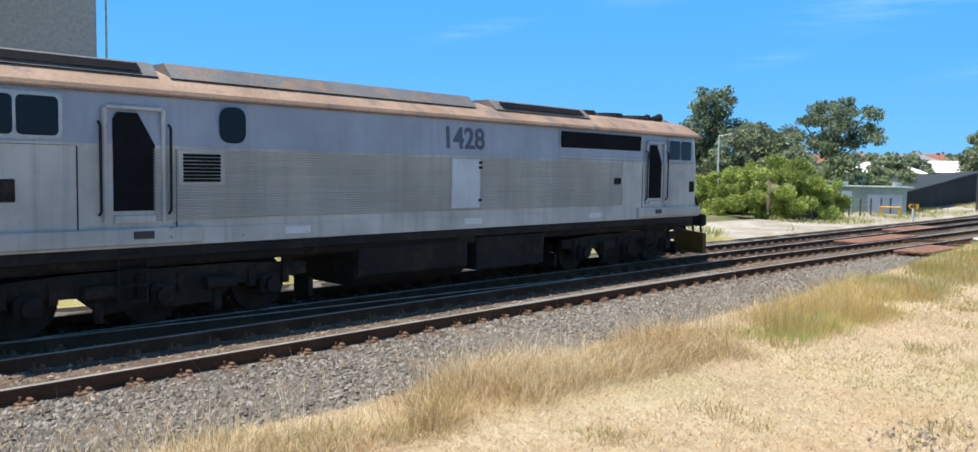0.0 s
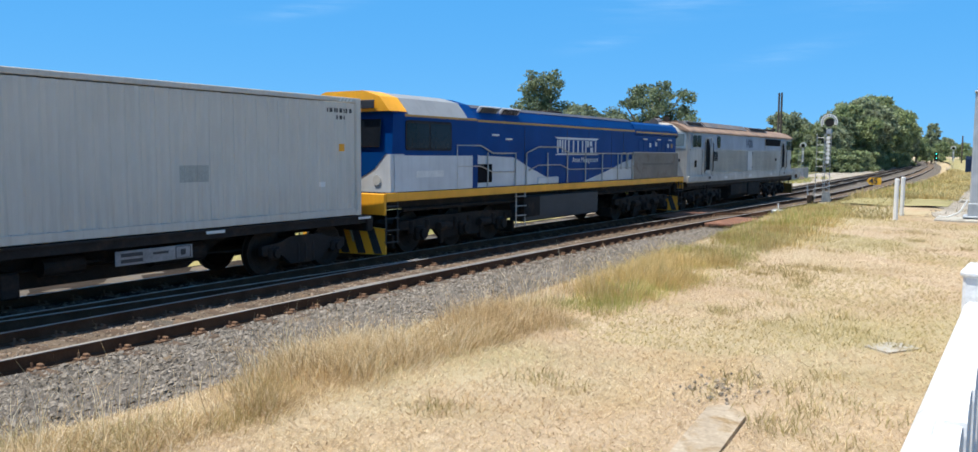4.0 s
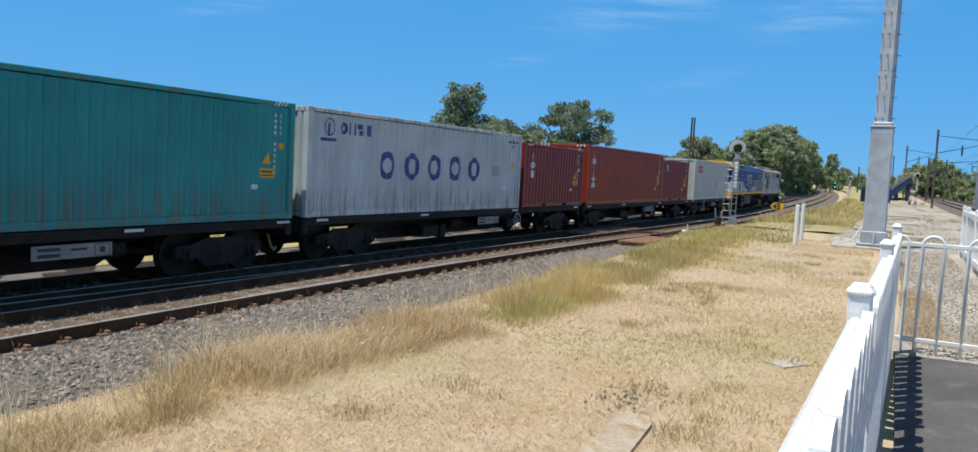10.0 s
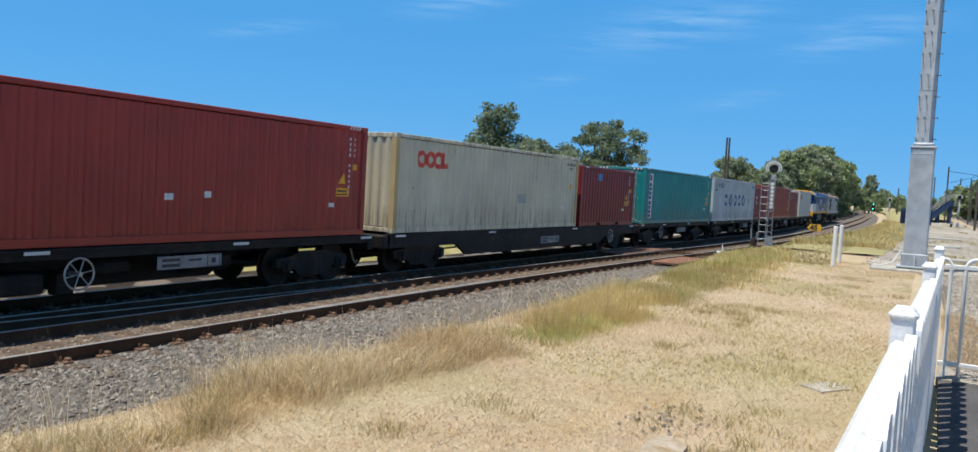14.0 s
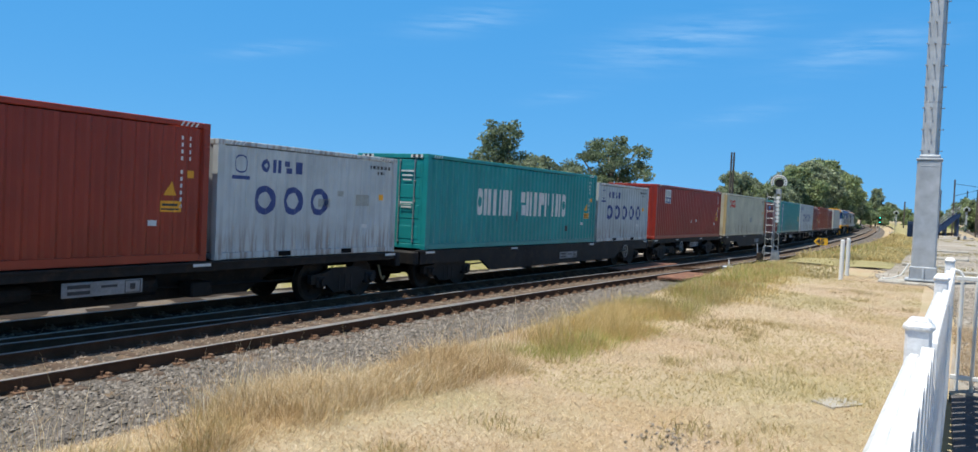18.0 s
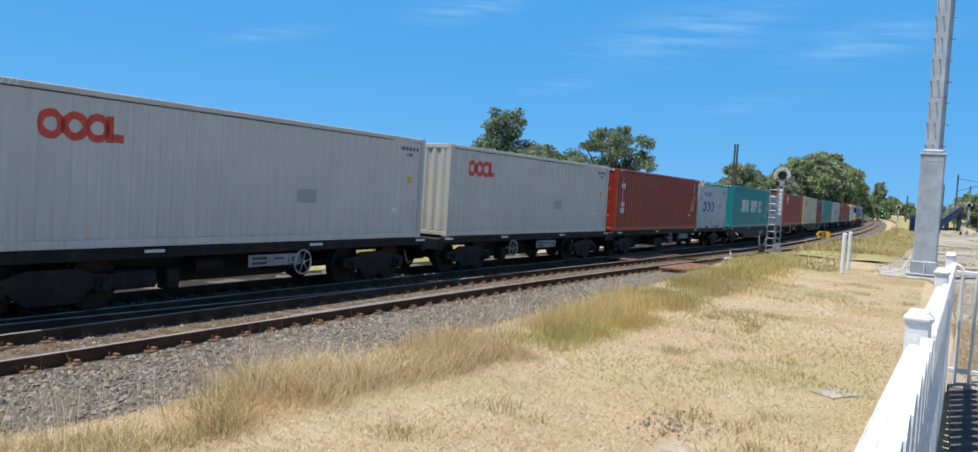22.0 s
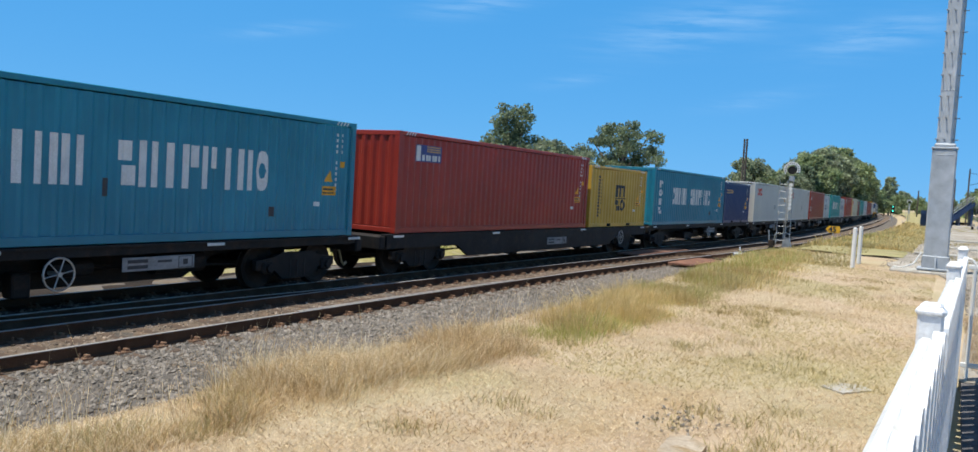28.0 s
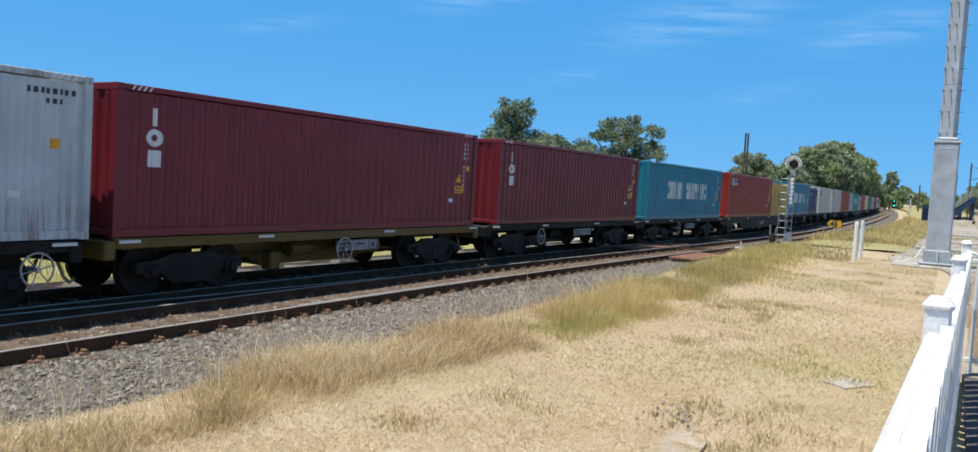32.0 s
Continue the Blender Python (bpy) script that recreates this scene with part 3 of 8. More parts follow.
def marks(parent, blocks, material, m, name="brand_mark", label=""):
    """Plain painted blocks (x, z, width, height) on a flat side, each a part."""
    for x, z, w, h in blocks:
        part(name, Mesh().box((x, 0, z), (w, 0.006, h), 0.002), material, parent, label, m)


def paint_on(box, L, spans, material, name, label="", lift=0.046):
    """Paint that follows the waves of a container's side; spans: x0, x1 and a function x -> (z0, z1) pairs."""
    run = wave_run(L - 0.3)
    bx, by = [r[0] for r in run], [r[1] for r in run]
    for x0, x1, zs in spans:
        xs = sorted({x0, x1, *[x for x in bx if x0 < x < x1], *np.linspace(x0, x1, max(2, int((x1 - x0) / 0.025))).tolist()})
        me = Mesh()
        for a, b in zip(xs, xs[1:]):
            ya, yb = (float(np.interp(v, bx, by)) - CW / 2 + lift for v in (a, b))
            for (l0, h0), (l1, h1) in zip(zs(a), zs(b)):
                if h0 - l0 > 0.001 or h1 - l1 > 0.001:
                    me.add([(a, ya, l0), (b, yb, l1), (b, yb, h1), (a, ya, h0)], [(0, 1, 2, 3)])
        part(name, me, material, box, label)


def strokes(code, x, z, w, h):
    """The plain blocks that stand for one character: h two bars, i one bar, s two offset blocks, p a tall and a short bar, b a full block."""
    if code == "h":
        return [(x - w * 0.33, z, w * 0.32, h), (x + w * 0.33, z, w * 0.32, h)]
    if code == "i":
        return [(x, z, w * 0.36, h)]
    if code == "s":
        return [(x - w * 0.1, z + h * 0.26, w * 0.72, h * 0.42), (x + w * 0.1, z - h * 0.26, w * 0.72, h * 0.42)]
    if code == "p":
        return [(x - w * 0.3, z, w * 0.34, h), (x + w * 0.25, z + h * 0.24, w * 0.42, h * 0.5)]
    return [(x, z, w * 0.8, h * 0.94)]


def glyphs(box, L, cells, material, label="", codes="b"):
    """A row of plain shapes, one for each character; o is a ring."""
    for k, (x, z, w, h) in enumerate(cells):
        code = codes[k % len(codes)]
        if code == "o":
            rings(box, L, 1, x, z, w / 2, 1.0, w * 0.3, material, label, h / w)
        else:
            side_blocks(box, L, strokes(code, x, z, w, h), material, "brand_mark", label)


def side_blocks(box, L, blocks, material, name="brand_mark", label="", lift=0.046):
    paint_on(box, L, [(x - w / 2, x + w / 2, lambda v, z=z, h=h: [(z - h / 2, z + h / 2)]) for x, z, w, h in blocks], material, name, label, lift)


def letters(n, x0, z0, w, h, gap, down=False):
    """A row of n plain letter-sized blocks."""
    return [(x0, z0 - k * (h + gap), w, h) if down else (x0 + k * (w + gap), z0, w, h) for k in range(n)]


def rings(box, L, n, x0, z0, r, step, thick, material, label, tall=1.0):
    """A row of n painted rings."""
    def ring(c):
        def zs(x):
            o = math.sqrt(max(0.0, r * r - (x - c) ** 2)) * tall
            i = math.sqrt(max(0.0, (r - thick) ** 2 - (x - c) ** 2)) * tall
            return [(z0 - o, z0 - i), (z0 + i, z0 + o)]
        return (c - r, c + r, zs)
    paint_on(box, L, [ring(x0 + k * step) for k in range(n)], material, "brand_mark", label)


def container(feet, colour, label, door_rear=True, door_colour=None):
    """A shipping container, its base centre at the origin, long along x. The doors or the plain end show to the rear (-x)."""
    L = LONG if feet == 40 else SHORT
    paint = PAINT[colour]
    box = empty("shipping_container", None, label, "shipping container", "containers on the train")
    hx, hy = L / 2, CW / 2
    side = shared(("side", feet), lambda: corrugated(L - 0.3, CH - 0.28, 0).data("side_panel"))
    part("side_panel", side, paint, box, "", pose(0, -hy + 0.05, 0.16))
    part("side_panel", side, paint, box, "", pose(0, hy - 0.05, 0.16, 0, 0, 180))
    end = shared("end", lambda: corrugated(CW - 0.3, CH - 0.28, 1).data("end_panel"))
    if not door_rear:
        part("end_panel", end, paint, box, "", pose(-hx + 0.05, 0, 0.16, 0, 0, 0) @ pose(0, 0, 0, 0, 0, 180) @ Matrix.Diagonal((1, 1, 1, 1)))
    part("end_panel", end, paint, box, "", pose(hx - 0.05, 0, 0.16))
    post = shared("post", lambda: Mesh().prism([(-0.08, -0.075), (0.08, -0.075), (0.08, 0.02), (0.05, 0.075), (-0.08, 0.075)], 2, 0.0, CH).data("corner_post"))
    for sx in (-1, 1):
        for sy in (-1, 1):
            part("corner_post", post, M_YELLOW_POST if colour == "cream" else paint, box, "", pose(sx * (hx - 0.08), sy * (hy - 0.075), 0, 0, 0, 0 if sx * sy > 0 else 180))
            for z in (0.06, CH - 0.06):
                part("corner_casting", shared("casting", lambda: Mesh().box((0, 0, 0), (0.178, 0.162, 0.118), 0.01).data("corner_casting")), paint, box, "", pose(sx * (hx - 0.084), sy * (hy - 0.076), z))
    rail_b = shared(("rail_b", feet), lambda: Mesh().box((0, 0, 0), (L - 0.34, 0.05, 0.15), 0.01).data("bottom_rail"))
    rail_t = shared(("rail_t", feet), lambda: Mesh().box((0, 0, 0), (L - 0.34, 0.06, 0.1), 0.012).data("top_rail"))
    for sy in (-1, 1):
        part("bottom_rail", rail_b, paint, box, "", pose(0, sy * (hy - 0.025), 0.085))
        part("top_rail", rail_t, paint, box, "", pose(0, sy * (hy - 0.03), CH - 0.05))
    cross = shared("cross", lambda: Mesh().box((0, 0, 0), (0.06, CW - 0.3, 0.12), 0.01).data("end_rail"))
    for sx in (-1, 1):
        for z in (0.08, CH - 0.06):
            part("end_rail", cross, paint, box, "", pose(sx * (hx - 0.04), 0, z))
    roof = shared(("roof", feet), lambda: roof_panel(L))
    part("roof", roof, paint, box, "", pose(0, 0, CH - 0.03))
    part("floor", shared(("cfloor", feet), lambda: Mesh().box((0, 0, 0), (L - 0.2, CW - 0.1, 0.06), 0).data("floor")), M_BLACK, box, "", pose(0, 0, 0.13))
    if door_rear:
        for sy in (-1, 1):
            door = part("door", shared("door", door_leaf), PAINT[door_colour] if door_colour else paint, box, "", pose(-hx + 0.04, sy * 0.535, 0.15))
            for k in (-0.24, 0.26):
                part("locking_bar", shared("bar", locking_bar), M_ZINC, door, "zinc-plated locking bar", pose(-0.05, k * sy, 0))
            part("handle", shared("handle", lambda: Mesh().box((0, 0, 0), (0.014, 0.4, 0.022), 0.006).box((-0.005, 0.17, 0), (0.02, 0.05, 0.07), 0.008).data("handle")), M_ZINC, door, "", pose(-0.085, 0.0, 1.05))
        dark_door = colour in ("white", "grey_white", "cream")
        for k in range(5):
            part("code_marking", shared(("dcode", k), lambda: Mesh().box((0, 0, 0), (0.006, 0.42 - 0.07 * (k % 3), 0.04), 0).data("code_marking")), M_DARK_INK if dark_door else M_MARK, box, "", pose(-hx - 0.008, -0.55, 2.12 - k * 0.12 - (0.5 if k > 2 else 0)))
        for sy in (-1, 1):
            for k in range(5):
                part("hazard_stripe", shared("hazard", lambda: Mesh().box((0, 0, 0), (0.008, 0.075, 0.085), 0).data("hazard_stripe")), M_MARK if k % 2 == 0 else M_DARK_INK, box, "", pose(-hx - 0.003, sy * (hy - 0.22 - k * 0.08), CH - 0.06))
        part("door_seal", shared("seal", lambda: Mesh().box((0, 0, 0), (0.02, 0.03, CH - 0.3)).data("door_seal")), M_GASKET, box, "", pose(-hx + 0.025, 0, CH / 2))
    return box


def roof_panel(L):
    n = round((L - 0.3) / 0.4)
    run = []
    for k in range(n):
        x = -L / 2 + 0.15 + k * (L - 0.3) / n
        w = (L - 0.3) / n
        run += [(x, 0.0), (x + 0.3 * w, 0.0), (x + 0.42 * w, 0.022), (x + 0.8 * w, 0.022)]
    run.append((L / 2 - 0.15, 0.0))
    m = len(run)
    pts = [(x, y, z) for y in (-CW / 2 + 0.05, CW / 2 - 0.05) for x, z in run]
    me = Mesh().add(pts, [(k, k + 1, m + k + 1, m + k) for k in range(m - 1)])
    return me.data("roof")


def door_leaf():
    me = Mesh().box((0, 0, 1.145), (0.05, 1.05, 2.29), 0.012)
    for k in range(4):
        me.box((-0.025, 0, 0.3 + k * 0.56), (0.016, 0.86, 0.36), 0.007)
    for k in range(4):
        me.box((-0.035, 0.5, 0.25 + k * 0.6), (0.03, 0.06, 0.1), 0.008)
    return me.data("door")


def locking_bar():
    me = Mesh().tube((0, 0, 0.02), (0, 0, 2.28), 0.017, 8)
    for z in (0.05, 0.6, 1.15, 1.7, 2.24):
        me.box((0.012, 0, z), (0.03, 0.07, 0.04), 0.006)
    return me.data("locking_bar")


def code_block(box, L, down=True):
    """Small unreadable owner codes as plain bars by the end of the side."""
    x = L / 2 - 0.62
    ink = M_MARK if down else M_DARK_INK
    if down:
        rows = [(x, 2.28 - k * 0.125, 0.034, 0.07) for k in range(11) if k != 4] + [(x + 0.2, 2.28 - k * 0.125, 0.034, 0.07) for k in range(4)]
    else:
        rows = [(x - 0.4 + k * 0.1, 2.3, 0.06, 0.09) for k in range(8)] + [(x - 0.1 + k * 0.1, 2.15, 0.06, 0.08) for k in range(3)]
    side_blocks(box, L, rows, ink, "code_marking")
    if down:
        paint_on(box, L, [(x - 0.36, x - 0.08, lambda v: [(1.22, 1.22 + max(0.0, 0.26 - abs(v - x + 0.22) * 1.8))])], M_YELLOW, "warning_sticker", "yellow warning triangle")
        side_blocks(box, L, [(x - 0.22, 1.02, 0.46, 0.2), (x + 0.21, 1.62, 0.14, 0.14)], M_YELLOW, "warning_sticker", "yellow warning sticker")
        side_blocks(box, L, [(x - 0.22, 1.05, 0.34, 0.042), (x - 0.22, 0.97, 0.38, 0.03)], M_DARK_INK, "code_marking", "", 0.042)
    else:
        side_blocks(box, L, [(x + 0.02, 1.5, 0.14, 0.16)], M_YELLOW, "warning_sticker", "yellow warning sticker")
    side_blocks(box, L, [(x - 0.6, 0.72, 0.16, 0.1)], M_MARK, "data_plate", "small pale data plate")
    slash = shared("slash", lambda: Mesh().prism([(-0.05, -0.04), (-0.01, -0.04), (0.05, 0.04), (0.01, 0.04)], 1, -0.003, 0.003).data("edge_stripe"))
    for end in (-1, 1):
        for k in range(4):
            part("edge_stripe", slash, M_MARK, box, "", pose(end * (L / 2 - 0.32 - k * 0.11), -CW / 2 - 0.003, CH - 0.055))
    if L < 8:
        for px in (-1.02, 1.02):
            part("fork_pocket", shared("pocket", lambda: Mesh().box((0, 0, 0), (0.36, 0.02, 0.115), 0.004).data("fork_pocket")), M_POCKET_SHADE, box, "plate coloured as a shaded forklift pocket", pose(px, -CW / 2 - 0.002, 0.09))


ROLLING = []  # (wheelset, its place on the bogie, radius)


def bogie(parent, x):
    b = part("bogie", shared("bogie", bogie_frame), M_BLACK, parent, "dark cast-steel bogie", pose(x, 0, 0))
    for ax in (-0.9, 0.9):
        ROLLING.append((part("wheelset", shared("wheelset", wheelset_mesh), M_WHEEL, b, "pair of dark steel wheels on an axle", pose(ax, 0, 0.46)), (ax, 0, 0.46), 0.46))
    return b


def bogie_frame():
    me = Mesh()
    for sy in (-1, 1):
        y = sy * 0.98
        me.prism([(-1.2, 0.42), (-1.2, 0.62), (-0.75, 0.66), (-0.45, 0.76), (0.45, 0.76), (0.75, 0.66), (1.2, 0.62), (1.2, 0.42), (0.7, 0.42), (0.42, 0.2), (-0.42, 0.2), (-0.7, 0.42)], 1, y - 0.06, y + 0.06)
        for ax in (-0.9, 0.9):
            me.box((ax, y + sy * 0.03, 0.46), (0.3, 0.2, 0.26), 0.04).tube((ax, y + sy * 0.1, 0.46), (ax, y + sy * 0.19, 0.46), 0.09, 10)
        for k in (-0.22, 0, 0.22):
            me.tube((k, y, 0.24), (k, y, 0.6), 0.075, 8)
    me.box((0, 0, 0.5), (0.4, 2.0, 0.22), 0.04)
    for ax in (-0.38, 0.38):
        me.box((ax, 0, 0.4), (0.08, 1.7, 0.14), 0.02)
    return me.data("bogie")


def wheelset_mesh():
    n, me = 28, Mesh()
    prof = [(-0.05, 0.042), (-0.05, 0.34), (-0.065, 0.4), (-0.065, 0.46), (0.055, 0.46), (0.06, 0.485), (0.085, 0.485), (0.085, 0.4), (0.03, 0.36), (0.03, 0.042)]
    m = len(prof)
    faces = [(k * m + j, k * m + j + 1, ((k + 1) % n) * m + j + 1, ((k + 1) % n) * m + j) for k in range(n) for j in range(m - 1)]
    for sy in (-1, 1):
        me.add([(r * math.cos(k * math.tau / n), sy * (0.72 - y), r * math.sin(k * math.tau / n)) for k in range(n) for y, r in prof], faces if sy > 0 else [f[::-1] for f in faces])
        for k in range(5):
            a = k * math.tau / 5
            me.tube((0.22 * math.cos(a), sy * 0.76, 0.22 * math.sin(a)), (0.22 * math.cos(a), sy * 0.785, 0.22 * math.sin(a)), 0.035, 8)
    return me.tube((0, -0.86, 0), (0, 0.86, 0), 0.08, 10).data("wheelset")


def hand_wheel():
    ring = [(0.26 * math.cos(k * math.tau / 20), 0, 0.26 * math.sin(k * math.tau / 20)) for k in range(21)]
    return Mesh().pipe(ring, 0.018, 6).data("hand_wheel")


DECK = 1.09
M_HOSE = plain("faded_hose", (0.32, 0.28, 0.17), 0.7)
M_BOARD = mottled("grimy_board", (0.20, 0.20, 0.20), (0.36, 0.355, 0.35), 3.0, 0.8)


def wagon(length, style, label, frame_mat=None, wheel_back=3.0):
    """A flat container wagon on two bogies, rail level at z 0. style: skeleton, deep, or drop."""
    w = empty("container_wagon", None, label, "railway wagon", "wagons of the train")
    mat = frame_mat or M_BLACK
    h = length / 2
    bx = h - 2.0
    if style == "deep":
        me = Mesh()
        for sy in (-1, 1):
            me.prism([(-h + 0.3, 0.72), (-h + 0.3, DECK - 0.05), (h - 0.3, DECK - 0.05), (h - 0.3, 0.72), (bx - 1.5, 0.72), (bx - 2.1, 0.40), (-bx + 2.1, 0.40), (-bx + 1.5, 0.72)], 1, sy * 1.2 - 0.05, sy * 1.2 + 0.05)
        part("side_sill", me, mat, w)
        part("center_sill", Mesh().box((0, 0, 0.82), (length - 0.6, 0.5, 0.4), 0.02), mat, w)
    else:
        me = Mesh().prism([(-h + 0.3, 0.72), (-h + 0.3, DECK - 0.08), (h - 0.3, DECK - 0.08), (h - 0.3, 0.72), (bx - 1.6, 0.72), (bx - 2.4, 0.29), (-bx + 2.4, 0.29), (-bx + 1.6, 0.72)], 1, -0.28, 0.28)
        part("center_sill", me, mat, w)
        side = Mesh()
        for sy in (-1, 1):
            side.box((0, sy * 1.16, DECK - 0.11), (length - 0.5, 0.1, 0.16), 0.012)
        part("side_sill", side, mat, w)
    for k in range(-3, 4):
        part("cross_beam", shared("xbeam", lambda: Mesh().box((0, 0, 0), (0.22, 2.4, 0.16), 0.02).data("cross_beam")), mat, w, "", pose(k * (h - 0.5) / 3.0, 0, DECK - 0.13))
    part("deck_edge", Mesh().box((0, -1.2, DECK - 0.025), (length - 0.4, 0.14, 0.045), 0.006).box((0, 1.2, DECK - 0.025), (length - 0.4, 0.14, 0.045), 0.006), mat, w)
    for sx in (-1, 1):
        part("headstock", shared("headstock", lambda: Mesh().box((0, 0, 0), (0.22, 2.5, 0.34), 0.03).data("headstock")), mat, w, "", pose(sx * (h - 0.14), 0, 0.88))
        part("coupler", shared("coupler", lambda: Mesh().box((0.12, 0, 0), (0.6, 0.18, 0.2), 0.04).box((0.45, 0.02, 0), (0.2, 0.3, 0.28), 0.042).data("coupler")), M_WHEEL, w, "", pose(sx * h, 0, 0.82, 0, 0, 0 if sx > 0 else 180))
        hose = Mesh().pipe([(-0.1, -0.5, 0.042), (0.02, -0.52, -0.18), (0.12, -0.52, -0.42), (0.24, -0.5, -0.52), (0.34, -0.48, -0.46)], 0.03, 6)
        part("brake_hose", hose, M_HOSE, w, "faded yellow-grey brake hose", pose(sx * h, 0, 0.82, 0, 0, 0 if sx > 0 else 180))
        bogie(w, sx * bx)
    hw = part("hand_wheel", shared("hand_wheel", hand_wheel), M_ZINC, w, "spoked grey hand brake wheel", pose(h - wheel_back, -1.28, 0.66))
    for k in range(6):
        a = k * math.tau / 6 + 0.2
        part("spoke", shared(("spoke", k), lambda: Mesh().tube((0, 0, 0), (0.25 * math.cos(a), 0, 0.25 * math.sin(a)), 0.011, 6).data("spoke")), M_ZINC, hw)
    part("shaft", shared("hw_shaft", lambda: Mesh().tube((0, -0.04, 0), (0, 0.25, 0), 0.04, 8).data("shaft")), M_ZINC, hw)
    part("brake_cylinder", shared("bcyl", lambda: Mesh().tube((-0.35, 0, 0), (0.35, 0, 0), 0.16, 12).tube((0.35, 0, 0), (0.8, 0, 0), 0.03, 6).data("brake_cylinder")), mat, w, "", pose(-0.8, -0.65, 0.66))
    part("air_tank", shared("tank", lambda: Mesh().tube((-0.55, 0, 0), (0.55, 0, 0), 0.2, 12).data("air_tank")), mat, w, "", pose(1.4, -0.6, 0.64))
    for k in (-0.46, -0.2, 0.14, 0.47):
        part("reflective_strip", shared("tab", lambda: Mesh().box((0, 0, 0), (0.42, 0.012, 0.055), 0.004).data("reflective_strip")), M_MARK, w, "white reflective strip", pose(k * length, -1.275, DECK - 0.06))
    z = 0.68 if style == "deep" else 0.74
    part("notice_board", Mesh().box((0.5, -1.262, z), (1.5, 0.012, 0.24), 0.004), M_BOARD, w, "grimy board with unreadable wagon codes")
    for x, dz, bw, bh in ((0.05, 0.05, 0.4, 0.06), (0.05, -0.05, 0.4, 0.06), (1.05, 0, 0.1, 0.1), (0.6, 0.03, 0.3, 0.042)):
        part("code_marking", Mesh().box((x, -1.27, z + dz), (bw, 0.006, bh)), M_DARK_INK, w)
    part("sign_frame", Mesh().pipe([(0.9, -1.272, z - 0.1), (1.2, -1.272, z - 0.1), (1.2, -1.272, z + 0.1), (0.9, -1.272, z + 0.1), (0.9, -1.272, z - 0.1)], 0.008, 4), M_DARK_INK, w)
    # rigging and gear hung under the frame
    for x, dz, L, d, hh in ((-2.6, 0.5, 0.9, 0.5, 0.34), (2.9, 0.52, 0.5, 0.4, 0.3), (-1.7, 0.45, 0.3, 0.3, 0.4)):
        if abs(x) < bx - 1.6:
            part("gear_box", Mesh().box((x, -0.7, dz), (L, d, hh), 0.03), mat, w)
    part("brake_rod", Mesh().pipe([(-bx + 1.0, -0.55, 0.5), (-1.2, -0.5, 0.62), (2.0, -0.5, 0.56), (bx - 1.0, -0.55, 0.5)], 0.025, 5), mat, w)
    return w


TRAIN = []  # (thing, centre along the train, height over the rail, half the wheelbase)


def aboard(thing, u, z=0.0, half=5.0):
    TRAIN.append((thing, u, z, half))


# containers from the front: feet, colour, front end along the train, label, doors to the rear
CARGO = [
    ("oocl", 40, "white", -17.9, "clean off-white shipping container with red mark", True),
    ("flag", 20, "maroon", -31.05, "maroon twenty-foot container with small blue logo plate", False),
    ("triton", 40, "orange", -36.75, "orange-brown container with tall white upright lettering", True),
    ("tex20", 20, "maroon", -48.95, "maroon twenty-foot container with white upright mark", False),
    ("cosco40", 40, "grey_white", -54.95, "rust-streaked white container with large blue letters", False),
    ("dong", 40, "rusty_green", -67.0, "sea-green container with pale upright label by the doors", True),
    ("blue_dot", 20, "maroon", -80.0, "dark maroon twenty-foot container with small blue sign", False),
    ("oocl", 40, "cream", -86.05, "weathered cream container with yellow corner posts", False),
    ("label", 40, "brick", -98.82, "maroon container with pale company plate", False),
    ("cosco20", 20, "grey_white", -111.6, "white twenty-foot container with blue letters", False),
    ("china", 40, "green", -117.55, "green container with large white lettering", True),
    ("cosco20_worn", 20, "grey_white", -130.6, "white twenty-foot container with worn blue letters", False),
    ("triton", 40, "orange", -136.55, "rust-red container with white upright lettering and latched doors", True),
    ("oocl", 40, "white", -149.06, "plain off-white container with red mark", False),
    ("oocl", 40, "white", -161.9, "stained off-white container with red mark and latched doors", True),
    ("seaco", 20, "navy", -174.85, "navy blue twenty-foot container with gold mark", False),
    ("china_v", 40, "teal", -180.75, "teal container with white lettering", False),
    ("msc", 20, "yellow", -193.45, "dusty yellow twenty-foot container with black mark", False),
    ("beacon", 40, "brick", -199.45, "brick-red container with small dark blue plate", False),
    ("china", 40, "teal", -212.7, "dark teal container with large white lettering", False),
    ("tex", 40, "dark_maroon", -225.5, "dark red container with white upright mark", False),
    ("tex", 40, "dark_maroon", -238.4, "maroon container with white upright mark on a yellow wagon", False),
    ("codes", 40, "grey_white", -250.4, "pale grey container with small dark codes", False),
]


M_PATCH = plain("grey_patch", (0.36, 0.37, 0.34))


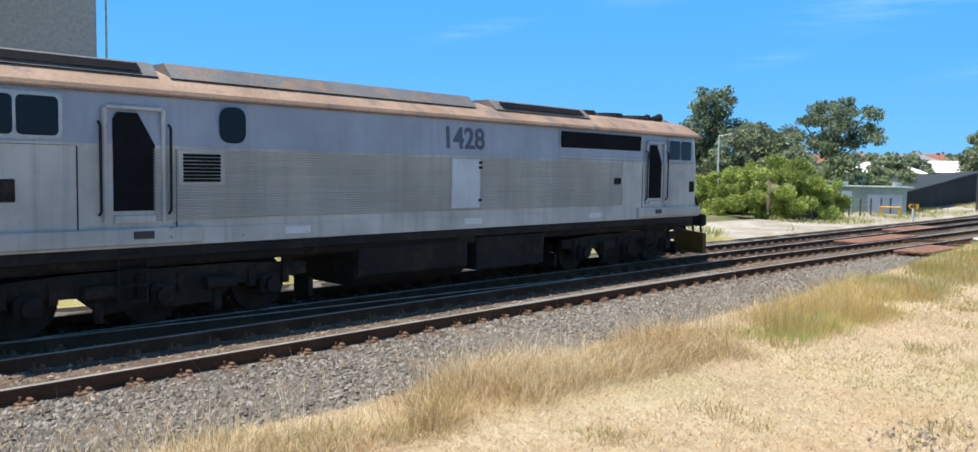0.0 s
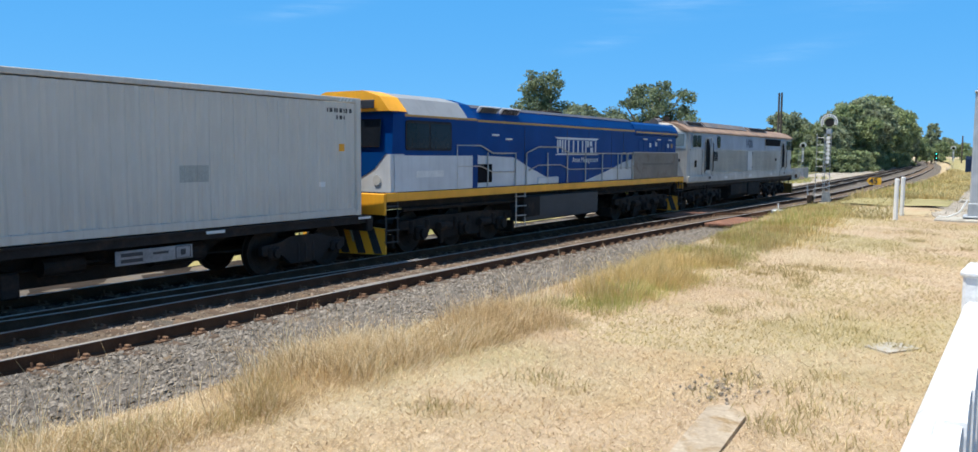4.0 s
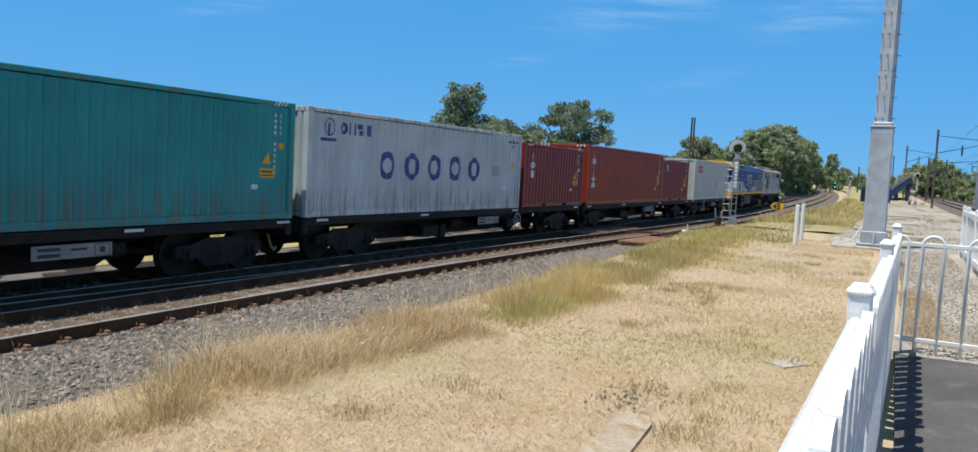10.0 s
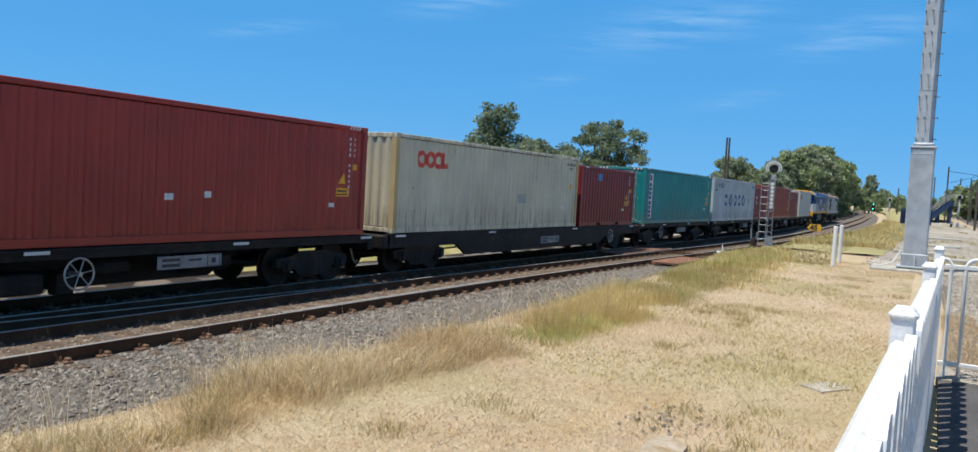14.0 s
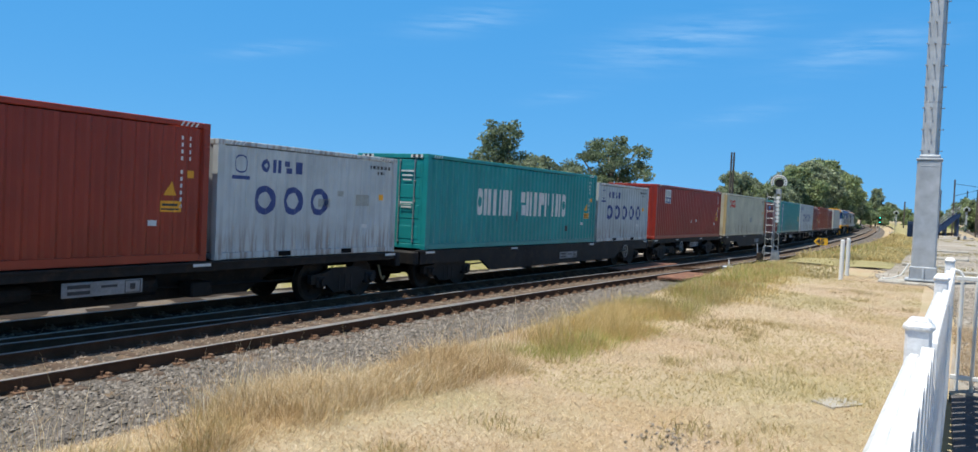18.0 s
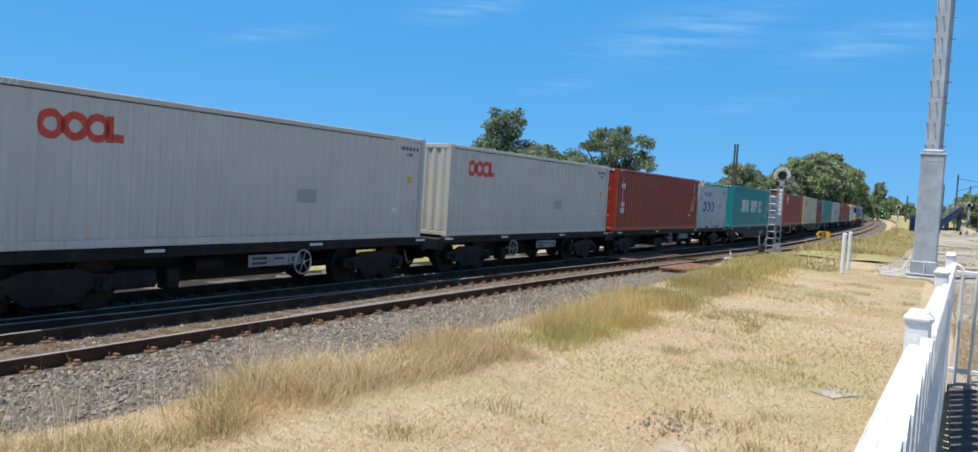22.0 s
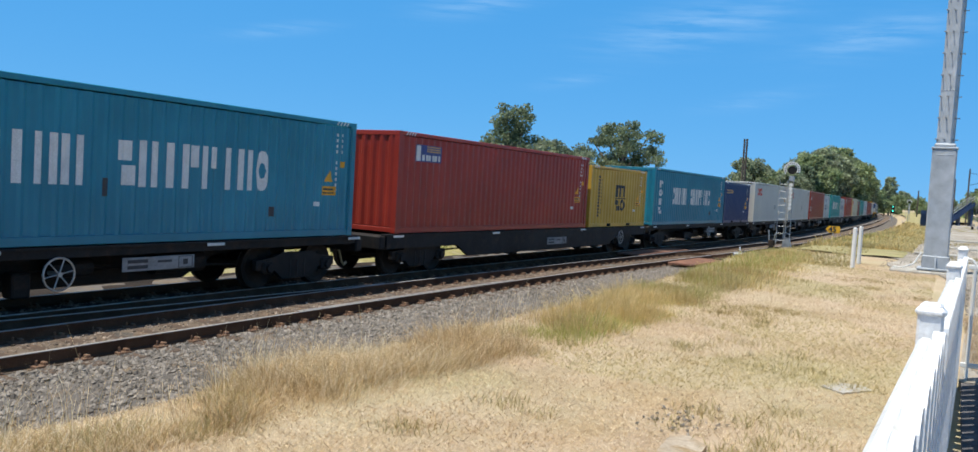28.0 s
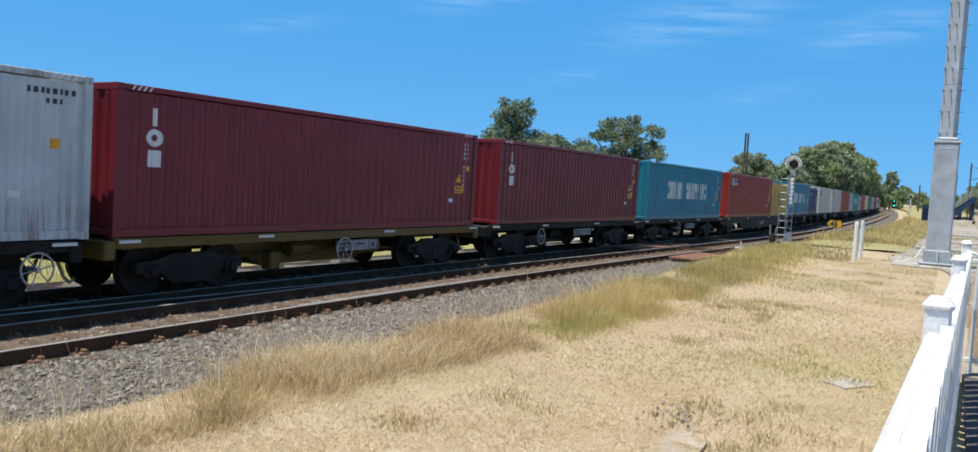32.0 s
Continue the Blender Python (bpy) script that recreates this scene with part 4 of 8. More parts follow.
def dress(box, kind, L):
    """Paints the marks of a container's near side; company names stay plain shapes."""
    h = L / 2
    if kind == "oocl":
        rings(box, L, 3, -h + 1.22, 1.98, 0.235, 0.4, 0.125, M_RED_INK, "red company mark")
        side_blocks(box, L, [(-h + 2.24, 1.98, 0.12, 0.44), (-h + 2.4, 1.84, 0.24, 0.14)], M_RED_INK, label="red company mark")
        side_blocks(box, L, [(1.3, 1.0, 0.62, 0.3)], M_PATCH, "repair_patch", "grey repair patch")
    elif kind == "triton":
        glyphs(box, L, letters(6, -h + 0.78, 2.16, 0.36, 0.215, 0.045, True), M_MARK, "white upright company mark", "ihiioh")
    elif kind in ("tex", "tex20"):
        glyphs(box, L, letters(3, -h + 0.77, 2.08, 0.34, 0.31, 0.05, True), M_MARK, "white upright company mark", "iob")
    elif kind == "cosco40":
        rings(box, L, 5, -2.5, 1.3, 0.36, 1.21, 0.16, M_BLUE_INK, "large blue company mark", 1.05)
        rings(box, L, 1, -h + 0.8, 2.16, 0.2, 1.0, 0.03, M_BLUE_INK, "blue company mark", 1.1)
        side_blocks(box, L, [(-h + 0.8, 2.1, 0.1, 0.3), (-h + 0.8, 1.86, 0.6, 0.08)], M_BLUE_INK, label="blue company mark")
        glyphs(box, L, letters(4, -h + 1.36, 2.16, 0.28, 0.3, 0.07), M_BLUE_INK, "blue company mark", "ohsb")
        side_blocks(box, L, [(3.85, 1.28, 0.62, 0.34)], M_PATCH, "repair_patch", "grey repair patch")
    elif kind in ("cosco20", "cosco20_worn"):
        worn = kind == "cosco20_worn"
        rings(box, L, 3 if worn else 5, -1.62, 1.32, 0.3, 0.83, 0.13, M_BLUE_INK, "blue company mark", 1.1)
        if worn:
            side_blocks(box, L, [(0.75, 1.55, 0.22, 0.14), (0.2, 1.3, 0.4, 0.2), (1.6, 1.4, 0.5, 0.3)], M_PATCH, "repair_patch", "rubbed-off patch of paint")
        rings(box, L, 1, -h + 0.62, 2.1, 0.18, 1.0, 0.03, M_BLUE_INK, "blue company mark", 1.1)
        glyphs(box, L, letters(4, -1.62, 2.1, 0.26, 0.3, 0.06), M_BLUE_INK, "blue company mark", "ohsb")
        side_blocks(box, L, [(-h + 0.62, 1.8, 0.5, 0.08)], M_BLUE_INK, label="blue company mark")
    elif kind in ("china", "china_v"):
        x0 = -2.96
        glyphs(box, L, letters(5, x0, 1.37, 0.37, 0.8, 0.075), M_MARK, "white company mark", "ohihh")
        glyphs(box, L, letters(8, x0 + 2.74, 1.37, 0.37, 0.8, 0.075), M_MARK, "white company mark", "shippiho")
        side_blocks(box, L, [(-0.6, 0.95, 0.12, 0.3), (3.2, 0.55, 0.12, 0.2)], M_DARK_INK, "scuff", "dark scuff on the paint")
        if kind == "china_v":
            glyphs(box, L, letters(4, -h + 0.98, 1.88, 0.42, 0.32, 0.08, True), M_MARK, "white company mark", "pobs")
    elif kind == "dong":
        side_blocks(box, L, [(-h + 0.93, 1.31, 0.5, 2.1)], M_MARK, "plate", "pale upright label")
        side_blocks(box, L, letters(4, -h + 0.93, 1.84, 0.28, 0.15, 0.05, True) + letters(4, -h + 0.93, 0.98, 0.28, 0.15, 0.05, True) + [(-h + 0.93, 2.16, 0.2, 0.24)], M_BLUE_INK, "brand_mark", "dark blue company mark", 0.042)
    elif kind == "flag":
        side_blocks(box, L, [(-h + 1.0, 2.08, 0.4, 0.42)], M_MARK, "plate", "company plate")
        side_blocks(box, L, [(-h + 1.0, 2.08, 0.34, 0.36)], M_DARK_INK, "plate_face", "dark face of the plate", 0.042)
        side_blocks(box, L, [(-h + 0.98, 2.1, 0.12, 0.24)], M_MARK, "brand_mark", "white mark on the plate", 0.038)
        side_blocks(box, L, [(-h + 0.14, 1.55, 0.12, 0.12)], plain("green_sticker", (0.05, 0.45, 0.12)), "sticker", "small green sticker")
    elif kind == "label":
        side_blocks(box, L, [(-h + 1.75, 2.05, 1.0, 0.66)], M_MARK, "plate", "pale company plate")
        side_blocks(box, L, [(-h + 1.75, 1.88, 0.94, 0.26)], M_BLUE_INK, "plate_face", "dark blue lower half of the plate", 0.042)
        side_blocks(box, L, letters(5, -h + 1.4, 1.88, 0.12, 0.16, 0.055), M_MARK, "brand_mark", "white mark on the plate", 0.038)
        side_blocks(box, L, [(-h + 1.75, 2.12 + k * 0.08, 0.8, 0.025) for k in range(3)], M_PATCH, "brand_mark", "grey line on the plate", 0.042)
        side_blocks(box, L, [(0.0, 0.85, 0.22, 0.12), (0.9, 0.9, 0.16, 0.12)], M_MARK, "sticker", "small white sticker")
    elif kind == "beacon":
        side_blocks(box, L, [(-h + 1.35, 2.08, 1.2, 0.44)], M_BLUE_INK, "plate", "dark blue company plate")
        side_blocks(box, L, [(-h + 0.87, 2.08, 0.14, 0.4)] + letters(6, -h + 1.1, 1.97, 0.1, 0.15, 0.04), M_MARK, "brand_mark", "white mark on the plate", 0.042)
        side_blocks(box, L, [(-h + 1.55, 2.14 + k * 0.06, 0.68, 0.03) for k in range(3)], M_GOLD_INK, "brand_mark", "gold rays on the plate", 0.042)
    elif kind == "blue_dot":
        side_blocks(box, L, [(-h + 1.9, 2.15, 0.34, 0.3)], plain("sky_ink", (0.04, 0.25, 0.55)), "plate", "small blue sign")
    elif kind == "seaco":
        rings(box, L, 5, -h + 0.62, 2.02, 0.14, 0.265, 0.07, M_GOLD_INK, "gold company mark", 0.85)
    elif kind == "msc":
        side_blocks(box, L, [(-0.27 + k * 0.36, 1.56, 0.22, 0.5) for k in range(3)] + [(0.09, 1.78, 0.94, 0.13), (0.09, 1.25, 1.25, 0.042)], M_DARK_INK, label="black company mark")
        rings(box, L, 1, 0.36, 0.95, 0.24, 1.0, 0.12, M_DARK_INK, "black company mark", 1.1)
        side_blocks(box, L, strokes("s", -0.17, 0.95, 0.46, 0.5), M_DARK_INK, label="black company mark")
        side_blocks(box, L, letters(13, -h + 0.83, 2.14, 0.16, 0.1, 0.038, True) + letters(8, -h + 1.08, 2.0, 0.12, 0.09, 0.05, True) + letters(2, -h + 1.08, 0.74, 0.12, 0.09, 0.05, True), M_DARK_INK, "code_marking")
    code_block(box, L, kind not in ("codes", "oocl", "cosco40", "cosco20", "cosco20_worn"))


for kind, feet, colour, front, label, doors in CARGO:
    L = LONG if feet == 40 else SHORT
    box = container(feet, colour, label, doors)
    dress(box, kind, L)
    if feet == 20:
        box.scale = (1, 1, 0.905)
    aboard(box, front - (0.1 if feet == 40 else 0.0) - L / 2, DECK + 0.005, L / 2 - 1.0)

# wagons: front, rear, style
M_OLD_YELLOW = painted("old_yellow", (0.13, 0.08, 0.018), wear=0.9, streak=0.6)
WAGONS = [(-17.4, -30.3, "skeleton", 9.0), (-30.6, -49.0, "skeleton", 7.9), (-49.0, -66.9, "skeleton", 6.1), (-66.9, -79.4, "skeleton", 9.0), (-79.5, -98.3, "deep", 3.0),
          (-98.3, -111.1, "skeleton", 8.0), (-111.2, -129.9, "deep", 3.0), (-130.1, -148.6, "skeleton", 10.7), (-148.7, -161.3, "skeleton", 8.0), (-161.5, -174.3, "skeleton", 4.9),
          (-174.4, -193.0, "skeleton", 9.0), (-193.0, -211.9, "deep", 3.0), (-212.2, -225.0, "skeleton", 7.6), (-225.1, -237.9, "skeleton", 9.0), (-238.0, -250.4, "yellow", 6.0), (-250.4, -262.8, "skeleton", 0.8)]
for front, rear, style, wheel_back in WAGONS:
    length = front - rear - 0.35
    label = "low black container wagon with deep side sills" if style == "deep" else "old yellow skeletal container wagon with grimy frame" if style == "yellow" else "black skeletal container wagon with spoked hand wheel"
    w = wagon(length, "deep" if style == "deep" else "skeleton", label, M_OLD_YELLOW if style == "yellow" else None, wheel_back)
    aboard(w, (front + rear) / 2, 0.0, length / 2 - 2.0)

# ---- engines ----
M_SILVER = painted("silver_grey_paint", (0.50, 0.485, 0.45), rust=(0.14, 0.09, 0.06), wear=0.75, rough=0.5, streak=0.6, fade=0.2)
M_RIB = painted("tan_grey_ribs", (0.45, 0.42, 0.36), rust=(0.14, 0.09, 0.06), wear=0.6, rough=0.5, streak=0.5, fade=0.2)
# bluer grey carries the sky's reflection on the inward-sloping upper side
M_SILVER_SKY = painted("sky_tinted_grey", (0.33, 0.355, 0.41), rust=(0.12, 0.07, 0.05), wear=0.4, rough=0.5, streak=0.3)
M_HATCH = mottled("grey_roof_hatch", (0.10, 0.10, 0.11), (0.19, 0.18, 0.18), 0.8, 0.7, 0.0, 20.0, (0.26, 0.17, 0.11), 0.2)
M_ROOF = mottled("dusty_roof", (0.25, 0.16, 0.11), (0.40, 0.27, 0.19), 0.8, 0.8, 0.0, 20.0, (0.16, 0.13, 0.12), 0.2)
M_GLASS = mottled("dark_glass", (0.006, 0.008, 0.012), (0.012, 0.016, 0.022), 1.0, 0.12, 0.0, 10.0, None, 0.0)
M_GLASS.node_tree.nodes["Principled BSDF"].inputs["Specular IOR Level"].default_value = 0.2
# glass with a lightened base colour that adds the sky's reflection
M_PALE_GLASS = mottled("sky_tinted_glass", (0.10, 0.13, 0.14), (0.16, 0.20, 0.21), 1.0, 0.05, 0.0, 10.0, None, 0.0)
# near-black for plates that paint the shade in doorways, radiators and louvre gaps
M_OPENING_SHADE = mottled("opening_shade", (0.008, 0.008, 0.01), (0.016, 0.016, 0.018), 1.0, 0.9)
M_GRIME = mottled("grimy_underframe", (0.015, 0.014, 0.0135), (0.033, 0.029, 0.026), 1.0, 0.8, 0.0, 25.0, (0.055, 0.038, 0.027), 0.4)
M_GRIME.node_tree.nodes["Principled BSDF"].inputs["Specular IOR Level"].default_value = 0.15
M_BLUE = painted("engine_blue", (0.0008, 0.045, 0.20), wear=0.12, rough=0.4, streak=0.15)
M_BLUE.node_tree.nodes["Principled BSDF"].inputs["Specular IOR Level"].default_value = 0.08
M_BLUE_ROOF = mottled("dusty_blue_roof", (0.045, 0.06, 0.10), (0.085, 0.10, 0.14), 0.8, 0.8, 0.0, 20.0, (0.11, 0.10, 0.095), 0.2)
M_CAB_ROOF = painted("grey_cab_roof", (0.27, 0.29, 0.31), wear=0.4, rough=0.6, streak=0.3)
M_LIGHT_PANEL = painted("pale_grey_paint", (0.56, 0.58, 0.60), wear=0.3, rough=0.4, streak=0.3)
M_STEEL_PLATE = mottled("bare_steel_plate", (0.15, 0.12, 0.095), (0.24, 0.20, 0.165), 0.8, 0.5, 0.35, 14.0, (0.15, 0.1, 0.07), 0.2)
M_PLATE_INK = plain("embossed_bar", (0.10, 0.08, 0.065))
M_BRASS = plain("gold_line", (0.45, 0.26, 0.06))
M_TANK = mottled("slate_tank", (0.018, 0.022, 0.026), (0.034, 0.038, 0.043), 0.8, 0.6, 0.0, 20.0)
M_LENS = plain("clear_lens", (0.5, 0.5, 0.48), 0.15)


def loft(sections, closed=True):
    """Skins rings of points, all of one count, from one end to the other."""
    n = len(sections[0])
    me = Mesh()
    faces = [(i * n + k, i * n + (k + 1) % n, (i + 1) * n + (k + 1) % n, (i + 1) * n + k) for i in range(len(sections) - 1) for k in range(n)]
    faces = [f[::-1] for f in faces]
    faces += [tuple(range(n)), tuple(range(n * (len(sections) - 1), n * len(sections)))[::-1]]
    return me.add([p for s in sections for p in s], faces)


def slab(parent, name, x0, x1, z0, z1, y, material, depth=0.02, ch=0.006, label=""):
    """A plate on a side wall at y."""
    return part(name, Mesh().box(((x0 + x1) / 2, y, (z0 + z1) / 2), (x1 - x0, depth, z1 - z0), ch), material, parent, label)


def rounded(x0, x1, z0, z1, r, n=4):
    pts = []
    for cx, cz, a0 in ((x1 - r, z1 - r, 0), (x0 + r, z1 - r, 90), (x0 + r, z0 + r, 180), (x1 - r, z0 + r, 270)):
        pts += [(cx + r * math.cos(radians(a0 + 90 * k / n)), cz + r * math.sin(radians(a0 + 90 * k / n))) for k in range(n + 1)]
    return pts


def loco_bogie(parent, x):
    b = part("bogie", shared("loco_bogie", loco_bogie_frame), M_GRIME, parent, "grimy three-axle bogie", pose(x, 0, 0))
    for ax in (-1.85, 0.0, 1.85):
        ROLLING.append((part("wheelset", shared("wheelset", wheelset_mesh), M_WHEEL, b, "pair of grimy steel wheels on an axle", pose(ax, 0, 0.5) @ Matrix.Diagonal((1.08, 1, 1.08, 1))), (ax, 0, 0.5), 0.5))
    return b


def loco_bogie_frame():
    me = Mesh()
    for sy in (-1, 1):
        y = sy * 1.05
        me.prism([(-2.6, 0.62), (-2.6, 0.82), (-1.2, 0.9), (1.2, 0.9), (2.6, 0.82), (2.6, 0.62), (1.2, 0.55), (0.9, 0.3), (-0.9, 0.3), (-1.2, 0.55)], 1, y - 0.06, y + 0.06)
        for ax in (-1.85, 0, 1.85):
            me.box((ax, y + sy * 0.08, 0.5), (0.36, 0.2, 0.36), 0.05).tube((ax, y + sy * 0.15, 0.5), (ax, y + sy * 0.26, 0.5), 0.13, 10)
            for k in (-0.32, 0.32):
                me.tube((ax + k, y + sy * 0.05, 0.5), (ax + k, y + sy * 0.05, 0.82), 0.08, 8)
        for ax in (-0.92, 0.92):
            me.tube((ax - 0.25, y + sy * 0.16, 0.62), (ax + 0.25, y + sy * 0.16, 0.62), 0.11, 10)
            me.box((ax, y + sy * 0.05, 0.36), (0.14, 0.1, 0.4), 0.02)
        me.box((-2.75, sy * 0.8, 0.35), (0.1, 0.5, 0.34), 0.02).box((2.75, sy * 0.8, 0.35), (0.1, 0.5, 0.34), 0.02)
    return me.box((0, 0, 0.6), (4.9, 1.2, 0.26), 0.04).data("bogie")


def ladder(x, y, z0, z1, w=0.42):
    me = Mesh()
    for s in (-1, 1):
        me.tube((x + s * w / 2, y, z0), (x + s * w / 2, y, z1), 0.018, 6)
    for k in range(4):
        me.box((x, y, z0 + 0.06 + k * (z1 - z0 - 0.1) / 3.4), (w, 0.12, 0.025), 0.006)
    return me


def plough(parent, x, sx, mat):
    me = Mesh()
    for sy in (-1, 1):
        me.add([(x, sy * 0.15, 0.12), (x - sx * 0.35, sy * 1.35, 0.12), (x - sx * 0.35, sy * 1.35, 0.72), (x - sx * 0.12, sy * 0.15, 0.82),
                (x - sx * 0.1, sy * 0.15, 0.12), (x - sx * 0.45, sy * 1.3, 0.12), (x - sx * 0.45, sy * 1.3, 0.72), (x - sx * 0.22, sy * 0.15, 0.82)],
               [(0, 1, 2, 3), (7, 6, 5, 4), (0, 4, 5, 1), (1, 5, 6, 2), (2, 6, 7, 3), (3, 7, 4, 0)])
    p = part("plough", me, mat, parent, "yellow and black striped plough")
    stripes = Mesh()
    for sy in (-1, 1):
        for k in (0.28, 0.68, 1.08):
            a, b = k, k + 0.2
            stripes.add([(x + sx * 0.012 - sx * 0.29 * (a - 0.15), sy * a, 0.14), (x + sx * 0.012 - sx * 0.29 * (b - 0.15), sy * b, 0.14), (x - sx * 0.03 - sx * 0.25 * (b - 0.35), sy * (b - 0.2), 0.74), (x - sx * 0.03 - sx * 0.25 * (a - 0.35), sy * (a - 0.2), 0.74)], [(0, 1, 2, 3)])
    part("stripes", stripes, M_DARK_INK, p)


def grey_engine():
    e = empty("locomotive", None, "worn silver-grey double-cab diesel locomotive with dusty roof", "locomotive", "engines of the train")
    W2 = 1.45

    def ring(x, f=1.0, low=1.3, top=3.92, back=0.0):
        half = [(W2, low), (W2, 2.72), (W2 - 0.05, 3.45), (W2 - 0.16, 3.6), (W2 - 0.45, 3.78), (0.6, top - 0.04)]
        pts = [(-y, z) for y, z in half] + [(y, z) for y, z in half[::-1]]
        return [(x - back * max(0.0, (z - 2.75)) / 1.0, y * f, z) for y, z in pts]

    part("body", loft([ring(-9.05), ring(9.05)]), M_SILVER, e)
    for s in (-1, 1):
        nose = loft([ring(s * 9.05), ring(s * 9.3, 0.95, back=s * 0.12), ring(s * 9.85, 0.32, back=s * 0.12)][:: s])
        n = part("cab_nose", nose, M_SILVER, e, "angular cab front with corner windscreens")
        for sy in (-1, 1):
            p0, p1 = Vector((s * 9.3, sy * 1.37)), Vector((s * 9.85, sy * 0.46))
            out = Vector((p1.y - p0.y, p0.x - p1.x)).normalized()
            if out.x * s < 0:
                out = -out

            def pane(f0, f1, z0, z1, d0, d1):
                pts = []
                for d in (d0, d1):
                    for f, z in ((f0, z0), (f1, z0), (f1, z1), (f0, z1)):
                        p = p0.lerp(p1, f) + out * d
                        pts.append((p.x - s * 0.12 * (z - 2.75), p.y, z))
                return Mesh().add(pts, [(0, 1, 2, 3), (7, 6, 5, 4), (0, 4, 5, 1), (1, 5, 6, 2), (2, 6, 7, 3), (3, 7, 4, 0)])

            fr = part("screen_frame", pane(0.06, 0.94, 2.78, 3.46, -0.03, 0.02), M_ZINC, n, "bright metal windscreen frame")
            part("windscreen", pane(0.13, 0.87, 2.86, 3.39, -0.02, 0.03), M_PALE_GLASS, n, "pale windscreen with sky reflection in its colour")
            part("headlight", Mesh().tube((s * 9.6, sy * 0.72, 2.1), (s * 9.78, sy * 0.72, 2.1), 0.12, 14), M_LENS, n)
        part("buffer_beam", Mesh().box((s * 10.15, 0, 1.1), (0.3, 2.5, 0.36), 0.05), M_GRIME, e)
        part("coupler", Mesh().box((s * 10.55, 0, 0.85), (0.7, 0.2, 0.24), 0.05).box((s * 10.9, 0, 0.85), (0.24, 0.34, 0.32), 0.06), M_WHEEL, e)
        plough(e, s * 10.45, s, M_YELLOW if s < 0 else M_OLD_YELLOW)
        for k in (-0.95, -0.7, -0.45, 0.5, 0.75):
            part("air_hose", Mesh().pipe([(s * 9.7, k, 1.85), (s * 10.1, k, 1.75), (s * 10.3, k * 1.05, 1.2), (s * 10.36, k * 1.1, 0.7)], 0.035, 6), M_GASKET, e, "black air hose")
        part("jumper_cable", Mesh().pipe([(s * 9.7, -0.75, 2.45), (s * 9.98, -0.76, 2.4), (s * 10.05, -0.8, 2.0), (s * 9.85, -0.95, 1.6)], 0.045, 6), M_GASKET, e, "thick black jumper cable")
        part("jumper_socket", Mesh().box((s * 9.78, -0.72, 2.5), (0.16, 0.26, 0.2), 0.03), M_ZINC, e)
        part("number_plate", Mesh().box((s * 9.56, -1.05, 2.25), (0.08, 0.32, 0.14), 0.02, Matrix.Rotation(s * 0.54, 3, "Z")), M_DARK_INK, e, "small dark number plate")
        [part("horn", Mesh().tube((s * 8.6, k, 4.02), (s * 9.0, k, 4.06), 0.05, 8, 0.13), M_GRIME, e) for k in (-0.3, 0.1)]
        part("top_light", Mesh().tube((s * 9.2, 0, 3.9), (s * 9.75, 0, 3.84), 0.2, 14, 0.22), M_HATCH, e, "round roof headlight casing")
    # roof: a brown dusty skin, raised hatches, fans
    roof = [(-1.47, 3.5), (-1.44, 3.56), (-1.3, 3.64), (-1.0, 3.81), (-0.6, 3.92), (0, 3.96), (0.6, 3.92), (1.0, 3.81), (1.3, 3.64), (1.44, 3.56), (1.47, 3.5), (1.3, 3.52), (0, 3.8), (-1.3, 3.52)]
    part("roof", Mesh().prism(roof, 0, -9.35, 9.35), M_ROOF, e, "sun-bleached brown roof")
    for x0, x1, z in ((-8.6, -6.2, 4.0), (-6.0, 0.6, 4.02), (1.2, 4.6, 4.0)):
        hatch = part("roof_hatch", Mesh().prism([(-1.12, 3.78), (-0.85, z), (0.85, z), (1.12, 3.78)], 0, x0, x1), M_HATCH, e)
        part("vent", Mesh().add([(x0 + 0.25, -1.10, 3.84), (x1 - 0.25, -1.10, 3.84), (x1 - 0.25, -0.93, z - 0.03), (x0 + 0.25, -0.93, z - 0.03)], [(0, 1, 2, 3)]), M_OPENING_SHADE, hatch) if x0 != -6.0 else None
    for k in range(3):
        part("roof_fan", Mesh().tube((5.5 + k * 1.25, 0, 3.9), (5.5 + k * 1.25, 0, 4.06), 0.52, 20, 0.46), M_GRIME, e)
    for sy in (-1, 1):
        y = sy * (W2 + 0.004)
        part("gutter", Mesh().box((0, sy * 1.44, 3.49), (19.0, 0.05, 0.05), 0.01), M_ROOF, e)
        # ribbed lower panel, between the doors
        for k in range(26):
            part("rib", shared("side_rib", lambda: Mesh().box((0, 0, 0), (12.0, 0.034, 0.021), 0.007).data("rib")), M_RIB, e, "", pose(-0.45, y, 1.66 + k * 0.041))
        for x0, x1 in ((-9.0, -7.2), (-6.24, 6.58), (7.52, 9.0)):
            part("waist_rail", Mesh().box(((x0 + x1) / 2, y, 2.73), (x1 - x0, 0.018, 0.03), 0.004), M_SILVER, e)
        # plate over the body's upper side, sky reflection put into its colour
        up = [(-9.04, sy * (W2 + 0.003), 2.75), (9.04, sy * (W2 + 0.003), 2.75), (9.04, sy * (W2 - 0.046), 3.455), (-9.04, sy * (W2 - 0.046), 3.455)]
